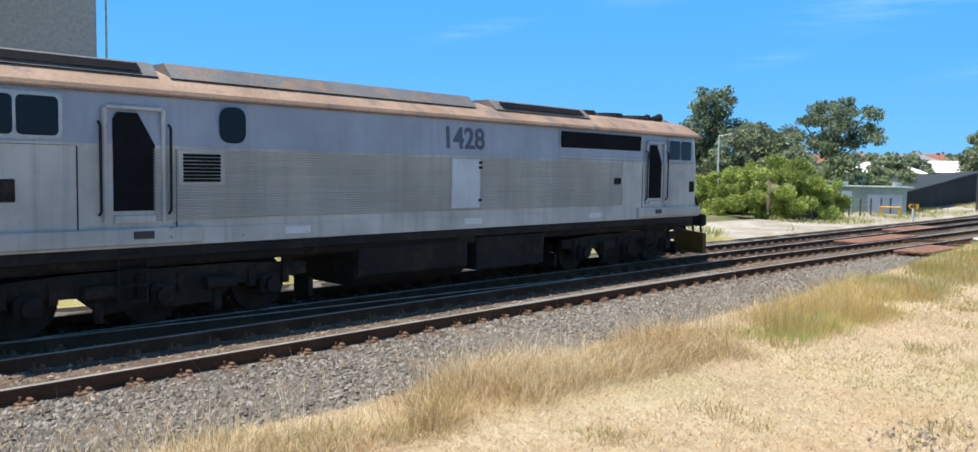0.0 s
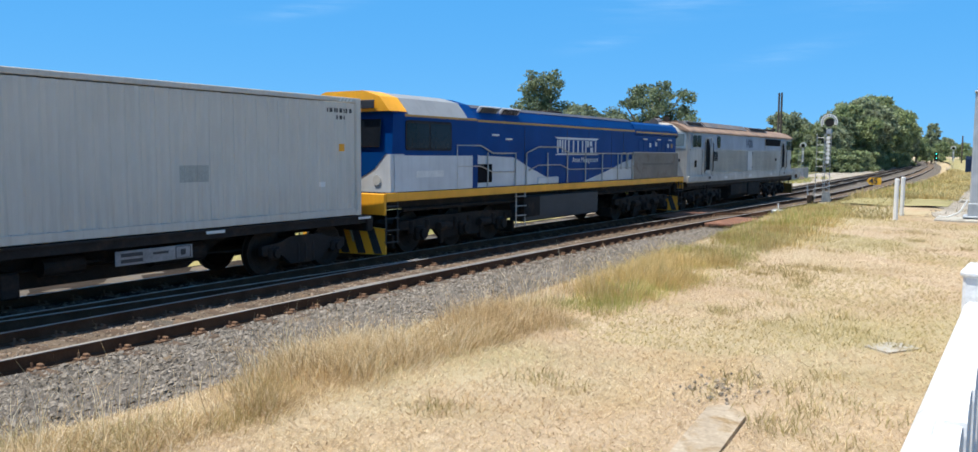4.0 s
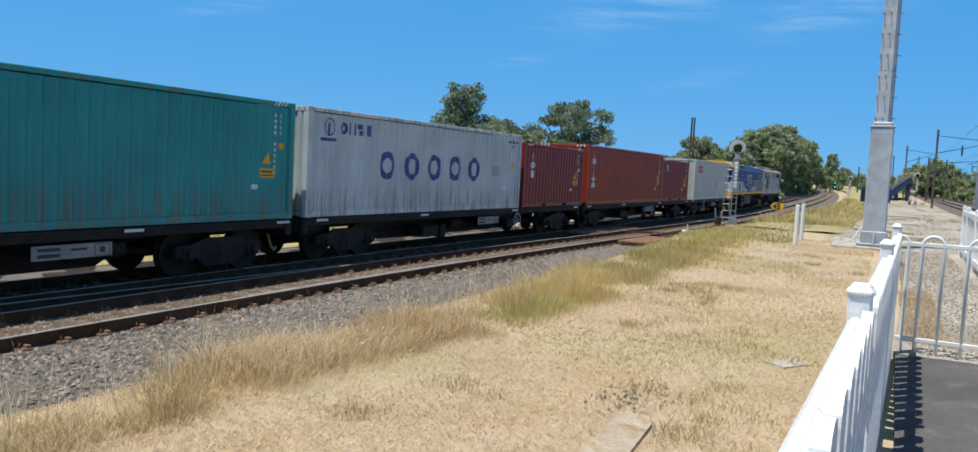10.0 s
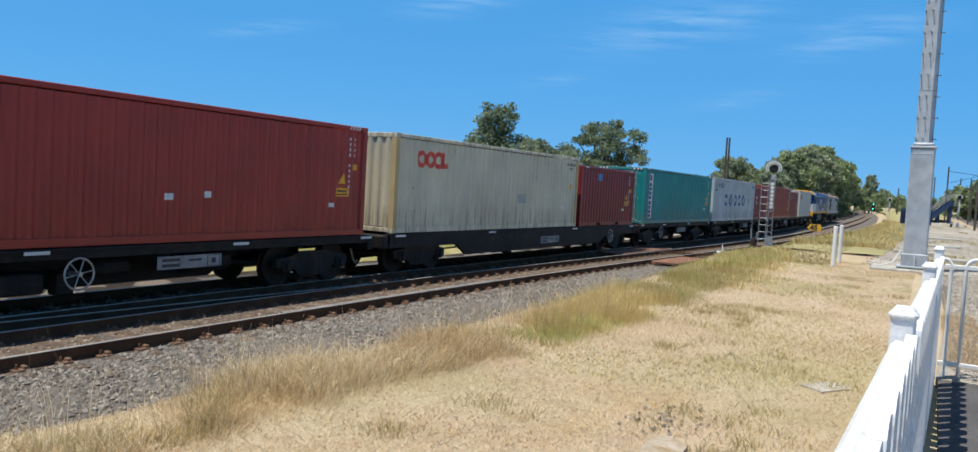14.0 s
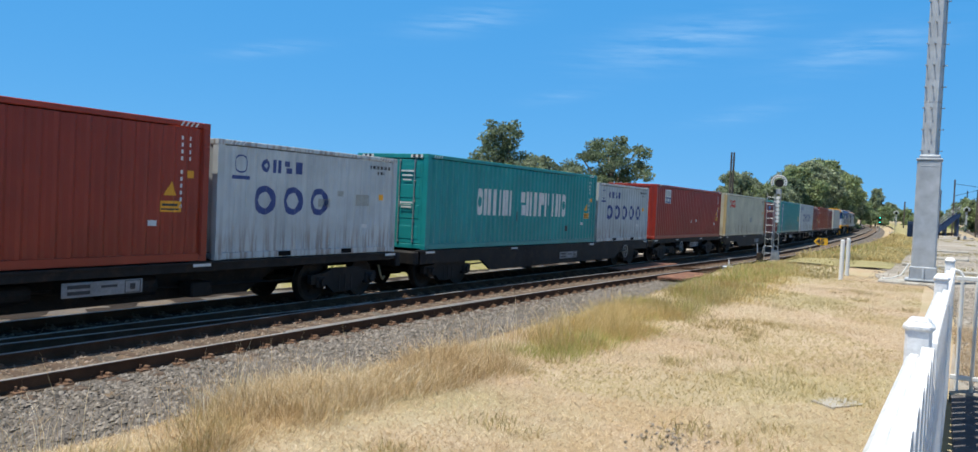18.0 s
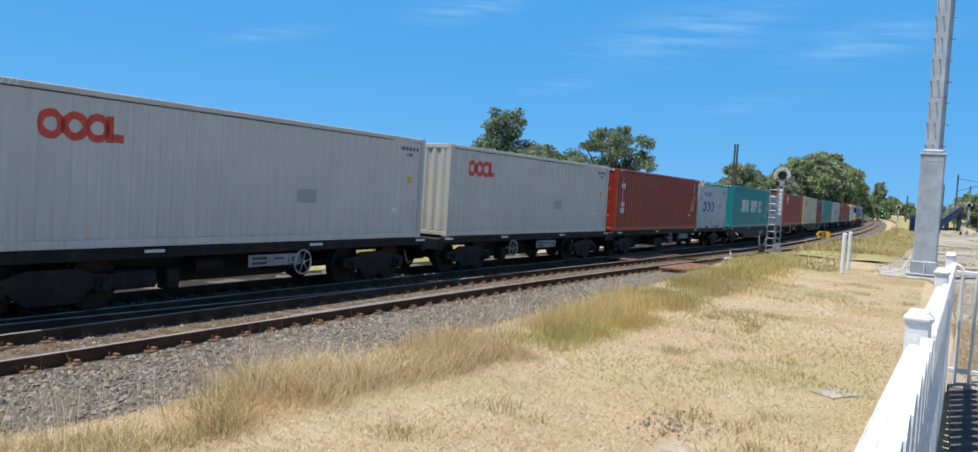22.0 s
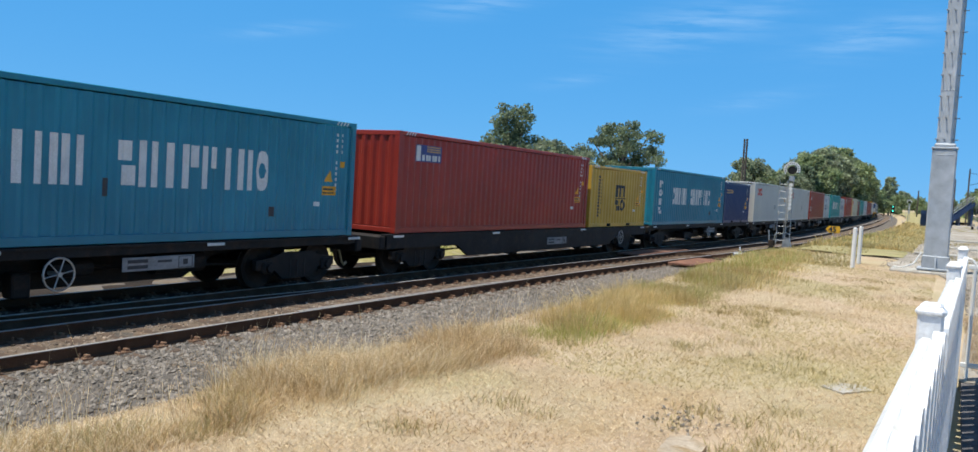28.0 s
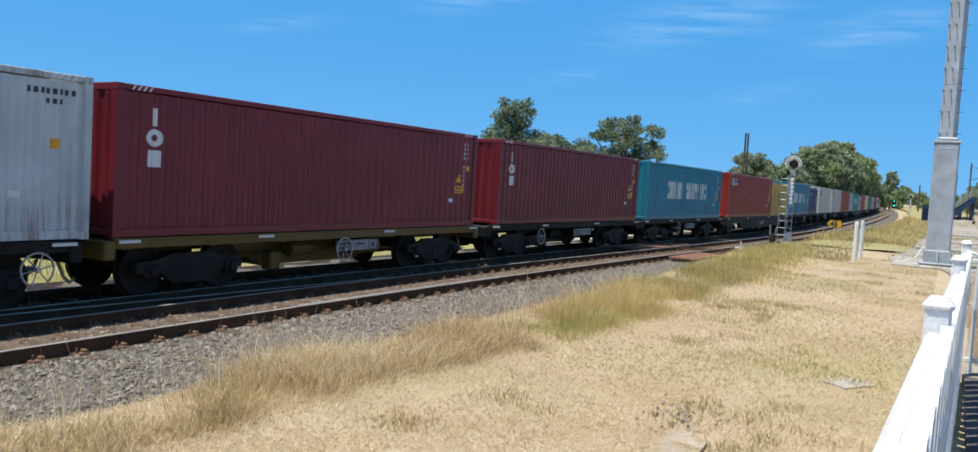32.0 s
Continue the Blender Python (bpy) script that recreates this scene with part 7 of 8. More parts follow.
# footbridge stair and pale fence at the end of the yard
stair = empty("footbridge_stair", pose(122, 0.9, -0.3, 0, 0, -78), "blue steel footbridge stair with railings", "stair")
for s in (-1, 1):
    part("stringer", Mesh().prism([(0, 0), (0.5, 0), (3.6, 3.0), (3.6, 3.5), (0, 0.4)], 1, s * 0.9 - 0.05, s * 0.9 + 0.05), M_STAIR_BLUE, stair)
    part("handrail", Mesh().tube((0, s * 0.9, 1.1), (3.6, s * 0.9, 4.3), 0.04, 6).tube((0, s * 0.9, 0.75), (3.6, s * 0.9, 3.95), 0.03, 6), M_GALV, stair)
    for k in range(5):
        part("baluster", Mesh().tube((k * 0.85, s * 0.9, k * 0.75), (k * 0.85, s * 0.9, 1.1 + k * 0.76), 0.025, 6), M_STAIR_BLUE, stair)
for k in range(12):
    part("tread", Mesh().box((0.2 + k * 0.29, 0, 0.15 + k * 0.27), (0.28, 1.7, 0.05), 0.006), M_STAIR_BLUE, stair)
for x in (2.0, 3.4):
    part("leg", Mesh().box((x, 0, x * 0.42), (0.2, 1.6, x * 0.86), 0.02), M_STAIR_BLUE, stair)
pal = empty("palisade_fence", None, "grey-blue steel palisade fence in the yard", "fence")
for k in range(28, 60):
    part("pale", shared("pale", lambda: Mesh().prism([(-0.05, 0), (0.05, 0), (0.05, 1.75), (0, 1.9), (-0.05, 1.75)], 0, -0.012, 0.012).data("pale")), M_STAIR_BLUE, pal, "", pose(92 + k * 0.1, 5.0 - k * 0.09, -0.1))
for z in (0.4, 1.4):
    part("rail", Mesh().tube((94.8, 2.5, z), (98, -0.4, z), 0.03, 4), M_STAIR_BLUE, pal)

# ---- trees ----


def leaf_material(name, dark, light):
    m, nt, b = shader(name, 0.6)
    g = nt.nodes.new("ShaderNodeNewGeometry")
    col = ramp(nt, g.outputs["Random Per Island"], [(0.0, dark), (0.6, light), (1.0, tuple(c * 1.35 for c in light))])
    big = noise_tex(nt, coords(nt), 0.35, 3.0)
    col = mix(nt, col, ramp(nt, big, [(0.35, (0.65, 0.65, 0.65)), (0.65, (1.2, 1.2, 1.2))]), 1.0, "MULTIPLY")
    nt.links.new(col, b.inputs["Base Color"])
    tr = nt.nodes.new("ShaderNodeBsdfTranslucent")
    nt.links.new(col, tr.inputs["Color"])
    ms = node(nt, "ShaderNodeMixShader", Fac=0.45)
    nt.links.new(b.outputs[0], ms.inputs[1])
    nt.links.new(tr.outputs[0], ms.inputs[2])
    nt.links.new(ms.outputs[0], nt.nodes["Material Output"].inputs["Surface"])
    return m


M_LEAF_GUM = leaf_material("gum_leaves", (0.11, 0.145, 0.085), (0.21, 0.26, 0.145))
M_LEAF_DARK = leaf_material("dark_leaves", (0.16, 0.19, 0.125), (0.30, 0.345, 0.205))
M_LEAF_BRIGHT = leaf_material("bright_leaves", (0.20, 0.25, 0.055), (0.38, 0.45, 0.11))
M_LEAF_MID = leaf_material("mid_green_leaves", (0.16, 0.205, 0.105), (0.31, 0.37, 0.18))


def crown_mesh(rng, clumps, leaves, size):
    """Leaf cards scattered in clumps (x, y, z, r): thin at the rims, with gaps between the clumps."""
    v, f = [], []
    total = sum(c[3] ** 2 for c in clumps)
    for cx, cy, cz, r in clumps:
        n = max(12, int(leaves * r * r / total))
        d = rng.normal(size=(n, 3))
        d /= np.linalg.norm(d, axis=1)[:, None]
        rad = r * rng.uniform(0.1, 1.2, n) ** 0.55
        c = d * rad[:, None] * np.array([1, 1, 0.72]) + np.array([cx, cy, cz])
        a = rng.normal(size=(n, 3))
        a /= np.linalg.norm(a, axis=1)[:, None]
        b = np.cross(a, rng.normal(size=(n, 3)))
        b /= np.linalg.norm(b, axis=1)[:, None] + 1e-9
        s = size * rng.uniform(0.6, 1.4, n)[:, None]
        quad = np.stack([c - a * s, c + b * s * 0.5, c + a * s, c - b * s * 0.5], 1).reshape(-1, 3)
        k = len(v)
        v.extend(quad.tolist())
        f.extend((k + 4 * i, k + 4 * i + 1, k + 4 * i + 2, k + 4 * i + 3) for i in range(n))
    return Mesh().add(v, f)


def tree(seed, height, width, label, leaf, style="round", leaves=3000, size=0.3, lean=0.0):
    """Tapered trunk, limbs that fork to the clumps, and a crown of leaf clumps."""
    rng = np.random.default_rng(seed)
    t = empty("tree", None, label, "tree", "trees beyond the line")
    clumps, limbs = [], Mesh()
    fork = height * {"round": 0.3, "gum": 0.42, "tall": 0.2, "bush": 0.12}[style]
    trunk_r = height * 0.022 + 0.05
    limbs.pipe([(0, 0, -0.4), (lean * 0.2, 0, fork * 0.5), (lean * 0.5, 0, fork), (lean * 0.8, 0.1, height * 0.62)], trunk_r, 8)
    n = {"round": 46, "gum": 40, "tall": 50, "bush": 60}[style]
    for k in range(n):
        u = (k + 0.5) / n
        ang = k * 2.4 + rng.uniform(-0.4, 0.4)
        if style == "gum":
            z = height * (0.5 + 0.45 * u) - rng.uniform(0, 0.1) * height
            rr = width * 0.5 * (1.0 - 0.55 * abs(u - 0.45) * 2) * rng.uniform(0.45, 1.0)
            r = width * rng.uniform(0.055, 0.12)
        elif style == "tall":
            z = height * (0.18 + 0.78 * u)
            rr = width * 0.4 * (1.1 - u * 0.7) * math.sqrt(rng.uniform(0.03, 1.1))
            r = width * rng.uniform(0.09, 0.17) * (1.15 - 0.5 * u)
        elif style == "bush":
            z = height * (0.1 + 0.78 * math.sin(u * 1.5)) * rng.uniform(0.45, 1.05)
            rr = width * 0.47 * math.sqrt(rng.uniform(0.02, 1)) * (1.1 - 0.5 * z / height)
            r = width * rng.uniform(0.05, 0.1)
        else:
            z = height * (0.3 + 0.6 * u)
            rr = width * 0.43 * math.sin(math.pi * (0.2 + 0.72 * u)) * math.sqrt(rng.uniform(0.05, 1.1))
            r = width * rng.uniform(0.07, 0.14)
        x, y = rr * math.cos(ang) + lean * z / height, rr * math.sin(ang)
        clumps.append((x, y, z, r))
        if k % 3 == 0 and style != "bush":
            b0 = Vector((lean * 0.5, 0, fork * rng.uniform(0.75, 1.25)))
            limbs.pipe([b0, b0.lerp(Vector((x, y, z)), 0.5) + Vector((0, 0, -height * 0.02)), (x, y, z)], trunk_r * 0.3, 5)
    part("trunk", limbs.data("trunk", True), M_BARK, t)
    part("crown", crown_mesh(rng, clumps, leaves, size), leaf, t)
    return t


def at_bearing(az, r, z, turn=0):
    x, y = r * math.cos(radians(az)), r * math.sin(radians(az))
    if y > 30:
        z = float(ground_z(x, y) + rise(x, y)) - 0.1
    return pose(r * math.cos(radians(az)), r * math.sin(radians(az)), z, 0, 0, turn)


def place(t, az, r, z, turn=0):
    t.matrix_basis = at_bearing(az, r, z, turn)
    return t


place(tree(11, 13.6, 11.0, "tall dense dark gum tree behind the line", M_LEAF_GUM, "tall", 11000, 0.22), 28.0, 106, -1.1, 30)
place(tree(12, 13.2, 12.5, "spreading gum tree with open limbs", M_LEAF_GUM, "gum", 9500, 0.2), 20.4, 112, -1.1, 70)
place(tree(13, 9.4, 8.5, "round dark green tree behind the bush", M_LEAF_DARK, "round", 4200, 0.26), 25.6, 100, -1.1)
place(tree(14, 8.0, 8.0, "round dark green tree behind the bush", M_LEAF_DARK, "round", 4000, 0.26), 23.6, 98, -1.1, 40)
place(tree(15, 7.6, 7.0, "feathery dark tree behind the bush", M_LEAF_GUM, "gum", 3600, 0.24), 30.5, 104, -1.1, 90)
place(tree(16, 4.3, 8.2, "large yellow-green shrub beside the line", M_LEAF_BRIGHT, "bush", 42000, 0.075), 24.3, 52, -1.2)
place(tree(17, 3.2, 5.0, "yellow-green shrub beside the line", M_LEAF_BRIGHT, "bush", 16000, 0.075), 27.5, 53, -1.2, 50)
place(tree(20, 2.8, 4.2, "yellow-green shrub near the hut", M_LEAF_BRIGHT, "bush", 12000, 0.075), 21.4, 54, -1.2, 80)
lamp = empty("lamp_post", at_bearing(27.65, 80, -1.1, -60), "slim white lamp post among the trees", "lamp post")
part("pole", Mesh().tube((0, 0, 0), (0, 0, 6.3), 0.09, 8, 0.06), M_WHITE, lamp)
part("arm", Mesh().tube((0, 0, 6.25), (0.8, 0, 6.4), 0.04, 6), M_WHITE, lamp)
part("lantern", Mesh().box((0.95, 0, 6.4), (0.5, 0.2, 0.1), 0.03), M_GALV, lamp)
place(tree(19, 3.0, 5.0, "low yellow-green shrub at the lineside", M_LEAF_BRIGHT, "bush", 9000, 0.085), 29.6, 56, -1.2, 20)
place(tree(18, 4.6, 4.5, "small mid-green tree by the hut", M_LEAF_MID, "round", 2500, 0.18), 20.3, 72, -1.2)
place(tree(25, 3.4, 6.5, "green shrubs beyond the hut", M_LEAF_MID, "bush", 3000, 0.2), 17.2, 84, -0.9)
place(tree(26, 10.5, 11.0, "dark tree beyond the silo", M_LEAF_DARK, "round", 3000, 0.3), 39.6, 150, 0.0)
place(tree(27, 9.5, 9.0, "dark tree beyond the wagons", M_LEAF_DARK, "round", 3000, 0.3), 51.8, 120, 0.0)
place(tree(28, 8.0, 8.0, "dark tree on the rise", M_LEAF_DARK, "round", 2400, 0.3), 11.6, 175, 0.5)
place(tree(29, 8.5, 8.0, "dark tree on the rise", M_LEAF_DARK, "round", 2400, 0.3), 12.4, 200, 1.0)

# weedy ground beyond the line
M_VERGE = mottled("weedy_ground", (0.10, 0.115, 0.05), (0.20, 0.18, 0.10), 0.25, 0.95, 0.0, 14.0, (0.26, 0.22, 0.15), 0.8, dist=0.05)
M_LINESIDE = mottled("dry_green_verge", (0.20, 0.20, 0.07), (0.42, 0.36, 0.17), 0.5, 0.95, 0.0, 16.0, (0.36, 0.32, 0.24), 0.8, dist=0.04)


def strip(name, xs, offsets, lift, material, label):
    """A band of ground that follows the far track, at the given distances beyond it."""
    pts = [(float(x), float(far_track(x) + d), float(lawn_height(np.array([x]), np.array([far_track(x) + d]))[0]) + (lift if d > offsets[0] else -0.12)) for x in xs for d in offsets]
    nd = len(offsets)
    ob = part(name, Mesh().add(pts, [(i * nd + j, (i + 1) * nd + j, (i + 1) * nd + j + 1, i * nd + j + 1) for i in range(len(xs) - 1) for j in range(nd - 1)]).data(name, True), material, None, label)
    tagged(ob, "", "ground", kind="structure")


far_xs = np.concatenate([np.arange(15, 120, 3.0), np.arange(120, 320, 10.0), np.arange(320, 701, 40.0)])
strip("verge", far_xs, [7.75, 9.2, 13, 17, 22, 28, 36, 46, 60], 0.16, M_VERGE, "weedy grey-green ground beyond the tracks")
strip("lineside_grass", np.arange(-40, 33.1, 3.0), [2.6, 3.4, 5, 7, 10, 14, 20], 0.1, M_LINESIDE, "half-dry grass beyond the train")
M_WEEDS = mottled("yellow_green_weeds", (0.27, 0.25, 0.115), (0.40, 0.35, 0.18), 0.4, 0.95, 0.0, 14.0, (0.40, 0.33, 0.19), 0.8, dist=0.05)
near_strip = Mesh()
wx = np.concatenate([np.arange(30, 120, 3.0), np.arange(120, 700, 20.0)])
for x in wx:
    e = float(near_track(x))
    rim = 1.4 - 0.006 * x if x < 130 else -3.5
    for u in np.linspace(0, 1, 9):
        y = (e - 4.2) * (1 - u) + rim * u
        near_strip.v.append((float(x), y, float(ground_z(x, y)) + 0.05 + 0.4 * float(smooth(95, 135, x)) + 0.05 * noise.noise((x * 0.6, y * 0.9, 2.0))))
near_strip.f = [(i * 9 + j, i * 9 + j + 1, (i + 1) * 9 + j + 1, (i + 1) * 9 + j) for i in range(len(wx) - 1) for j in range(8)]
tagged(part("verge_near", near_strip.data("verge_near", True), M_WEEDS, None, "weedy yellow-green grass between the line and the yard"), "", "ground", kind="structure")
strip("lineside_gravel", np.concatenate([np.arange(30, 120, 3.0), np.arange(120, 420, 20.0)]), [2.6, 3.4, 5, 7, 8.2], 0.1, M_GRAVEL, "pale gravel beside the far track")

# wood along the far side of the curve
seeds = [tree(31, 10.5, 9.5, "tall tree of the wood along the curve", M_LEAF_DARK, "round", 8000, 0.26), tree(32, 9.0, 8.5, "leafy tree of the wood along the curve", M_LEAF_MID, "round", 8000, 0.24),
         tree(33, 11.5, 8.5, "dark gum of the wood along the curve", M_LEAF_GUM, "gum", 8000, 0.24)]
edge_bush = tree(34, 4.5, 8.0, "bright shrub at the foot of the wood", M_LEAF_MID, "bush", 7000, 0.2)
rng = np.random.default_rng(5)
WOOD = [(11.9, 150, 9.5), (11.3, 156, 7.6), (10.6, 150, 6.6), (9.9, 148, 7.6), (9.4, 146, 7.8), (9.0, 152, 9.0), (8.6, 160, 10.2), (8.2, 168, 12.0), (7.8, 176, 13.0), (7.5, 178, 14.6), (7.15, 186, 16.0), (6.9, 196, 16.0),
        (6.6, 204, 16.0), (6.35, 216, 16.2), (6.1, 228, 16.0), (5.85, 240, 16.0), (5.6, 256, 16.0), (5.35, 272, 15.6), (5.1, 292, 15.0), (4.85, 316, 14.0), (4.65, 340, 13.0), (9.2, 160, 8.4), (8.0, 190, 13.6), (6.7, 240, 18.0), (5.9, 280, 17.5)]
used = {}
OUT_AZ = [4.6, 5.4, 6.4, 7.2, 7.9, 8.6, 9.6, 10.6, 11.9]
OUT_EL = [2.0, 2.9, 3.7, 4.1, 3.6, 2.9, 2.1, 2.1, 3.6]
for k, (az, r, h) in enumerate(WOOD):
    h = r * math.tan(radians(float(np.interp(az, OUT_AZ, OUT_EL)))) * (0.86 + 0.2 * ((k * 7) % 5) / 4) + 1.6 - at_bearing(az, r, -0.9).translation.z
    i = (k * 5 + k // 3) % 3
    base = (10.5, 9.0, 11.5)[i]
    m = at_bearing(az, r, -0.9, k * 73.0)
    t = seeds[i] if i not in used else copy_thing(seeds[i], m)
    used[i] = True
    t.matrix_basis = m @ Matrix.Scale(h / base, 4)
edge_bush.matrix_basis = at_bearing(9.6, 138, -1.0)
for k, (az, r) in enumerate([(9.0, 142), (8.4, 148), (7.9, 156), (7.4, 166), (7.0, 178), (6.6, 190), (6.2, 206), (5.8, 222), (5.4, 244), (5.1, 266), (10.2, 140), (10.9, 142)]):
    copy_thing(edge_bush, at_bearing(az, r, -1.0, k * 57.0))
place(tree(41, 17, 9, "slender dark tree at the end of the line", M_LEAF_DARK, "tall", 2500, 0.6), 3.35, 395, -1.0)
place(tree(42, 12, 9, "dark tree at the end of the line", M_LEAF_DARK, "round", 2000, 0.6), 2.6, 420, -1.0)
# trees of the electric line's side
right = tree(51, 6.8, 7.5, "leafy tree beside the electric line", M_LEAF_MID, "round", 3200, 0.28)
right_b = tree(52, 5.6, 8.5, "low bushy tree beside the electric line", M_LEAF_MID, "bush", 3600, 0.26)
place(right, -1.6, 240, -0.4)
place(right_b, -4.2, 205, -0.4)
for k, (az, r, big) in enumerate([(-2.1, 238, 1.45), (-2.6, 232, 1.5), (-3.1, 236, 1.4), (-3.6, 225, 1.15), (-4.8, 200, 1.0), (-5.3, 205, 1.1), (-5.9, 180, 1.0), (-6.5, 170, 1.05), (-7.2, 150, 1.0), (-8.0, 140, 1.0), (-9.0, 135, 0.95), (-10.2, 130, 1.0), (-12, 125, 1.1), (-14, 120, 1.1),
                                  (0.9, 330, 1.0), (1.6, 350, 1.1), (-0.6, 300, 0.9), (2.2, 380, 1.2), (0.2, 310, 1.0), (-0.2, 290, 0.9), (1.3, 340, 0.9), (2.8, 360, 1.2), (3.2, 340, 1.0), (-1.1, 280, 1.1), (3.6, 330, 1.1), (4.2, 320, 1.2)]):
    copy_thing(right if k % 2 else right_b, at_bearing(az, r, -0.5, k * 47) @ Matrix.Scale(big, 4))
right.matrix_basis = at_bearing(-1.6, 240, -0.4) @ Matrix.Scale(1.3, 4)

# houses on the rise
M_PANE = mottled("window_glass", (0.03, 0.035, 0.045), (0.06, 0.07, 0.08), 1.0, 0.1)


def house(m, w, d, h, wall, roof_mat, label, pitch=0.45):
    o = empty("house", m, label, "house", "houses on the rise")
    part("wall", Mesh().box((0, 0, h / 2), (w, d, h), 0.02), wall, o)
    e, r = 0.5, d / 2 * pitch
    part("roof", Mesh().add([(-w / 2 - e, -d / 2 - e, h), (w / 2 + e, -d / 2 - e, h), (w / 2 + e, d / 2 + e, h), (-w / 2 - e, d / 2 + e, h), (-w / 2 + d * 0.35, 0, h + r), (w / 2 - d * 0.35, 0, h + r)],
                            [(0, 1, 5, 4), (2, 3, 4, 5), (1, 2, 5), (3, 0, 4), (3, 2, 1, 0)]), roof_mat, o)
    part("chimney", Mesh().box((w * 0.2, d * 0.1, h + r), (0.7, 0.7, 1.2), 0.03), wall, o)
    for x in (-w * 0.3, 0.0, w * 0.3):
        win = part("window", Mesh().box((x, -d / 2 - 0.02, h * 0.55), (w * 0.16, 0.08, h * 0.42), 0.02), M_WHITE, o)
        part("pane", Mesh().box((x, -d / 2 - 0.06, h * 0.55), (w * 0.13, 0.04, h * 0.36), 0.01), M_PANE, win)
    return o


HOUSES = [(18.6, 190, 2.0, 11, 9, 3.2, M_WALL, M_CONC, "white house with pale grey roof among trees"), (17.6, 170, 0.6, 12, 9, 3.0, M_WHITE, M_WHITE, "white house with bright metal roof"),
          (16.4, 205, 1.4, 15, 10, 4.2, M_WALL, M_GALV, "pale house with grey roof and dark windows"), (15.2, 215, 1.2, 14, 11, 4.0, M_BRICKWALL, M_TERRA, "brick house with red tiled roof"),
          (14.2, 180, 0.8, 12, 10, 3.4, M_BRICKWALL, M_WHITE, "brick house with low white roof"), (13.0, 260, 4.0, 13, 9, 4.0, M_BRICKWALL, M_TERRA, "broad brick house with red tiled roof"),
          (19.6, 230, 3.6, 16, 10, 4.0, M_BRICKWALL, M_TERRA, "brick house with red tiled roof"), (21.4, 190, 2.2, 13, 10, 4.2, M_BRICKWALL, M_TERRA, "brick house with orange tiled roof behind trees"),
          (14.8, 290, 5.0, 13, 9, 4.0, M_BRICKWALL, M_TERRA, "long brick house with red tiled roof"), (16.9, 300, 5.0, 13, 9, 3.6, M_BRICKWALL, M_TERRA, "brick house with dull red roof"),
          (11.6, 210, 2.4, 16, 11, 3.6, M_BRICKWALL, M_TERRA, "brick house with red tiled roof"), (10.3, 190, 1.6, 13, 10, 3.0, M_BRICKWALL, M_TERRA, "brick house with brown tiled roof above the wagons")]
for k, (az, r, z, w, d, h, wall, roof_mat, label) in enumerate(HOUSES):
    house(at_bearing(az, r, z, az - 90 + (k * 37 % 40) - 20), w, d, h, wall, roof_mat, label)
hill_tree = tree(61, 7.0, 7.0, "small dark tree among the houses", M_LEAF_DARK, "round", 1500, 0.4)
place(hill_tree, 15.8, 270, 6.0)
for k, (az, r, z) in enumerate([(17.2, 160, 0.0), (18.2, 176, 1.0), (13.6, 200, 1.0), (12.4, 175, 0.6), (16.0, 172, 0.4), (19.3, 200, 2.0), (20.0, 180, 1.5), (22.2, 170, 1.0), (13.9, 250, 3.5), (11.0, 180, 1.0)]):
    copy_thing(hill_tree, at_bearing(az, r, z, k * 61) @ Matrix.Scale(1.0, 4))

# ---- grass, stones, sleepers ----


def blade_material(name, stops, rough=0.8, trans=0.4):
    m, nt, b = shader(name, rough)
    g = nt.nodes.new("ShaderNodeNewGeometry")
    col = ramp(nt, g.outputs["Random Per Island"], stops)
    patch = ramp(nt, noise_tex(nt, coords(nt), 0.6, 5.0), [(0.32, (0.86, 0.76, 0.62)), (0.5, (1.0, 0.98, 0.94)), (0.68, (1.12, 1.12, 1.1))])
    col = mix(nt, col, patch, 1.0, "MULTIPLY")
    nt.links.new(col, b.inputs["Base Color"])
    tr = nt.nodes.new("ShaderNodeBsdfTranslucent")
    nt.links.new(col, tr.inputs["Color"])
    ms = node(nt, "ShaderNodeMixShader", Fac=trans)
    nt.links.new(b.outputs[0], ms.inputs[1])
    nt.links.new(tr.outputs[0], ms.inputs[2])
    nt.links.new(ms.outputs[0], nt.nodes["Material Output"].inputs["Surface"])
    return m


M_STRAW = blade_material("straw_blades", [(0.0, (0.40, 0.30, 0.195)), (0.4, (0.50, 0.385, 0.255)), (0.8, (0.59, 0.475, 0.335)), (1.0, (0.74, 0.64, 0.49))])
M_PALE = blade_material("pale_dry_blades", [(0.0, (0.26, 0.18, 0.09)), (0.35, (0.54, 0.41, 0.225)), (0.7, (0.81, 0.67, 0.43)), (1.0, (0.98, 0.92, 0.74))], 0.8, 0.45)
M_STRAW_GREEN = blade_material("greenish_blades", [(0.0, (0.26, 0.23, 0.09)), (0.5, (0.44, 0.37, 0.17)), (1.0, (0.60, 0.51, 0.29))])
M_GREEN = blade_material("green_blades", [(0.0, (0.28, 0.33, 0.075)), (0.5, (0.47, 0.47, 0.15)), (1.0, (0.66, 0.60, 0.30))], 0.8, 0.5)
M_ORANGE = blade_material("tawny_blades", [(0.0, (0.42, 0.31, 0.11)), (0.5, (0.61, 0.465, 0.20)), (1.0, (0.79, 0.65, 0.36))])


LAWN_Z = lawn_height(*np.meshgrid(xs, ys, indexing="ij"))


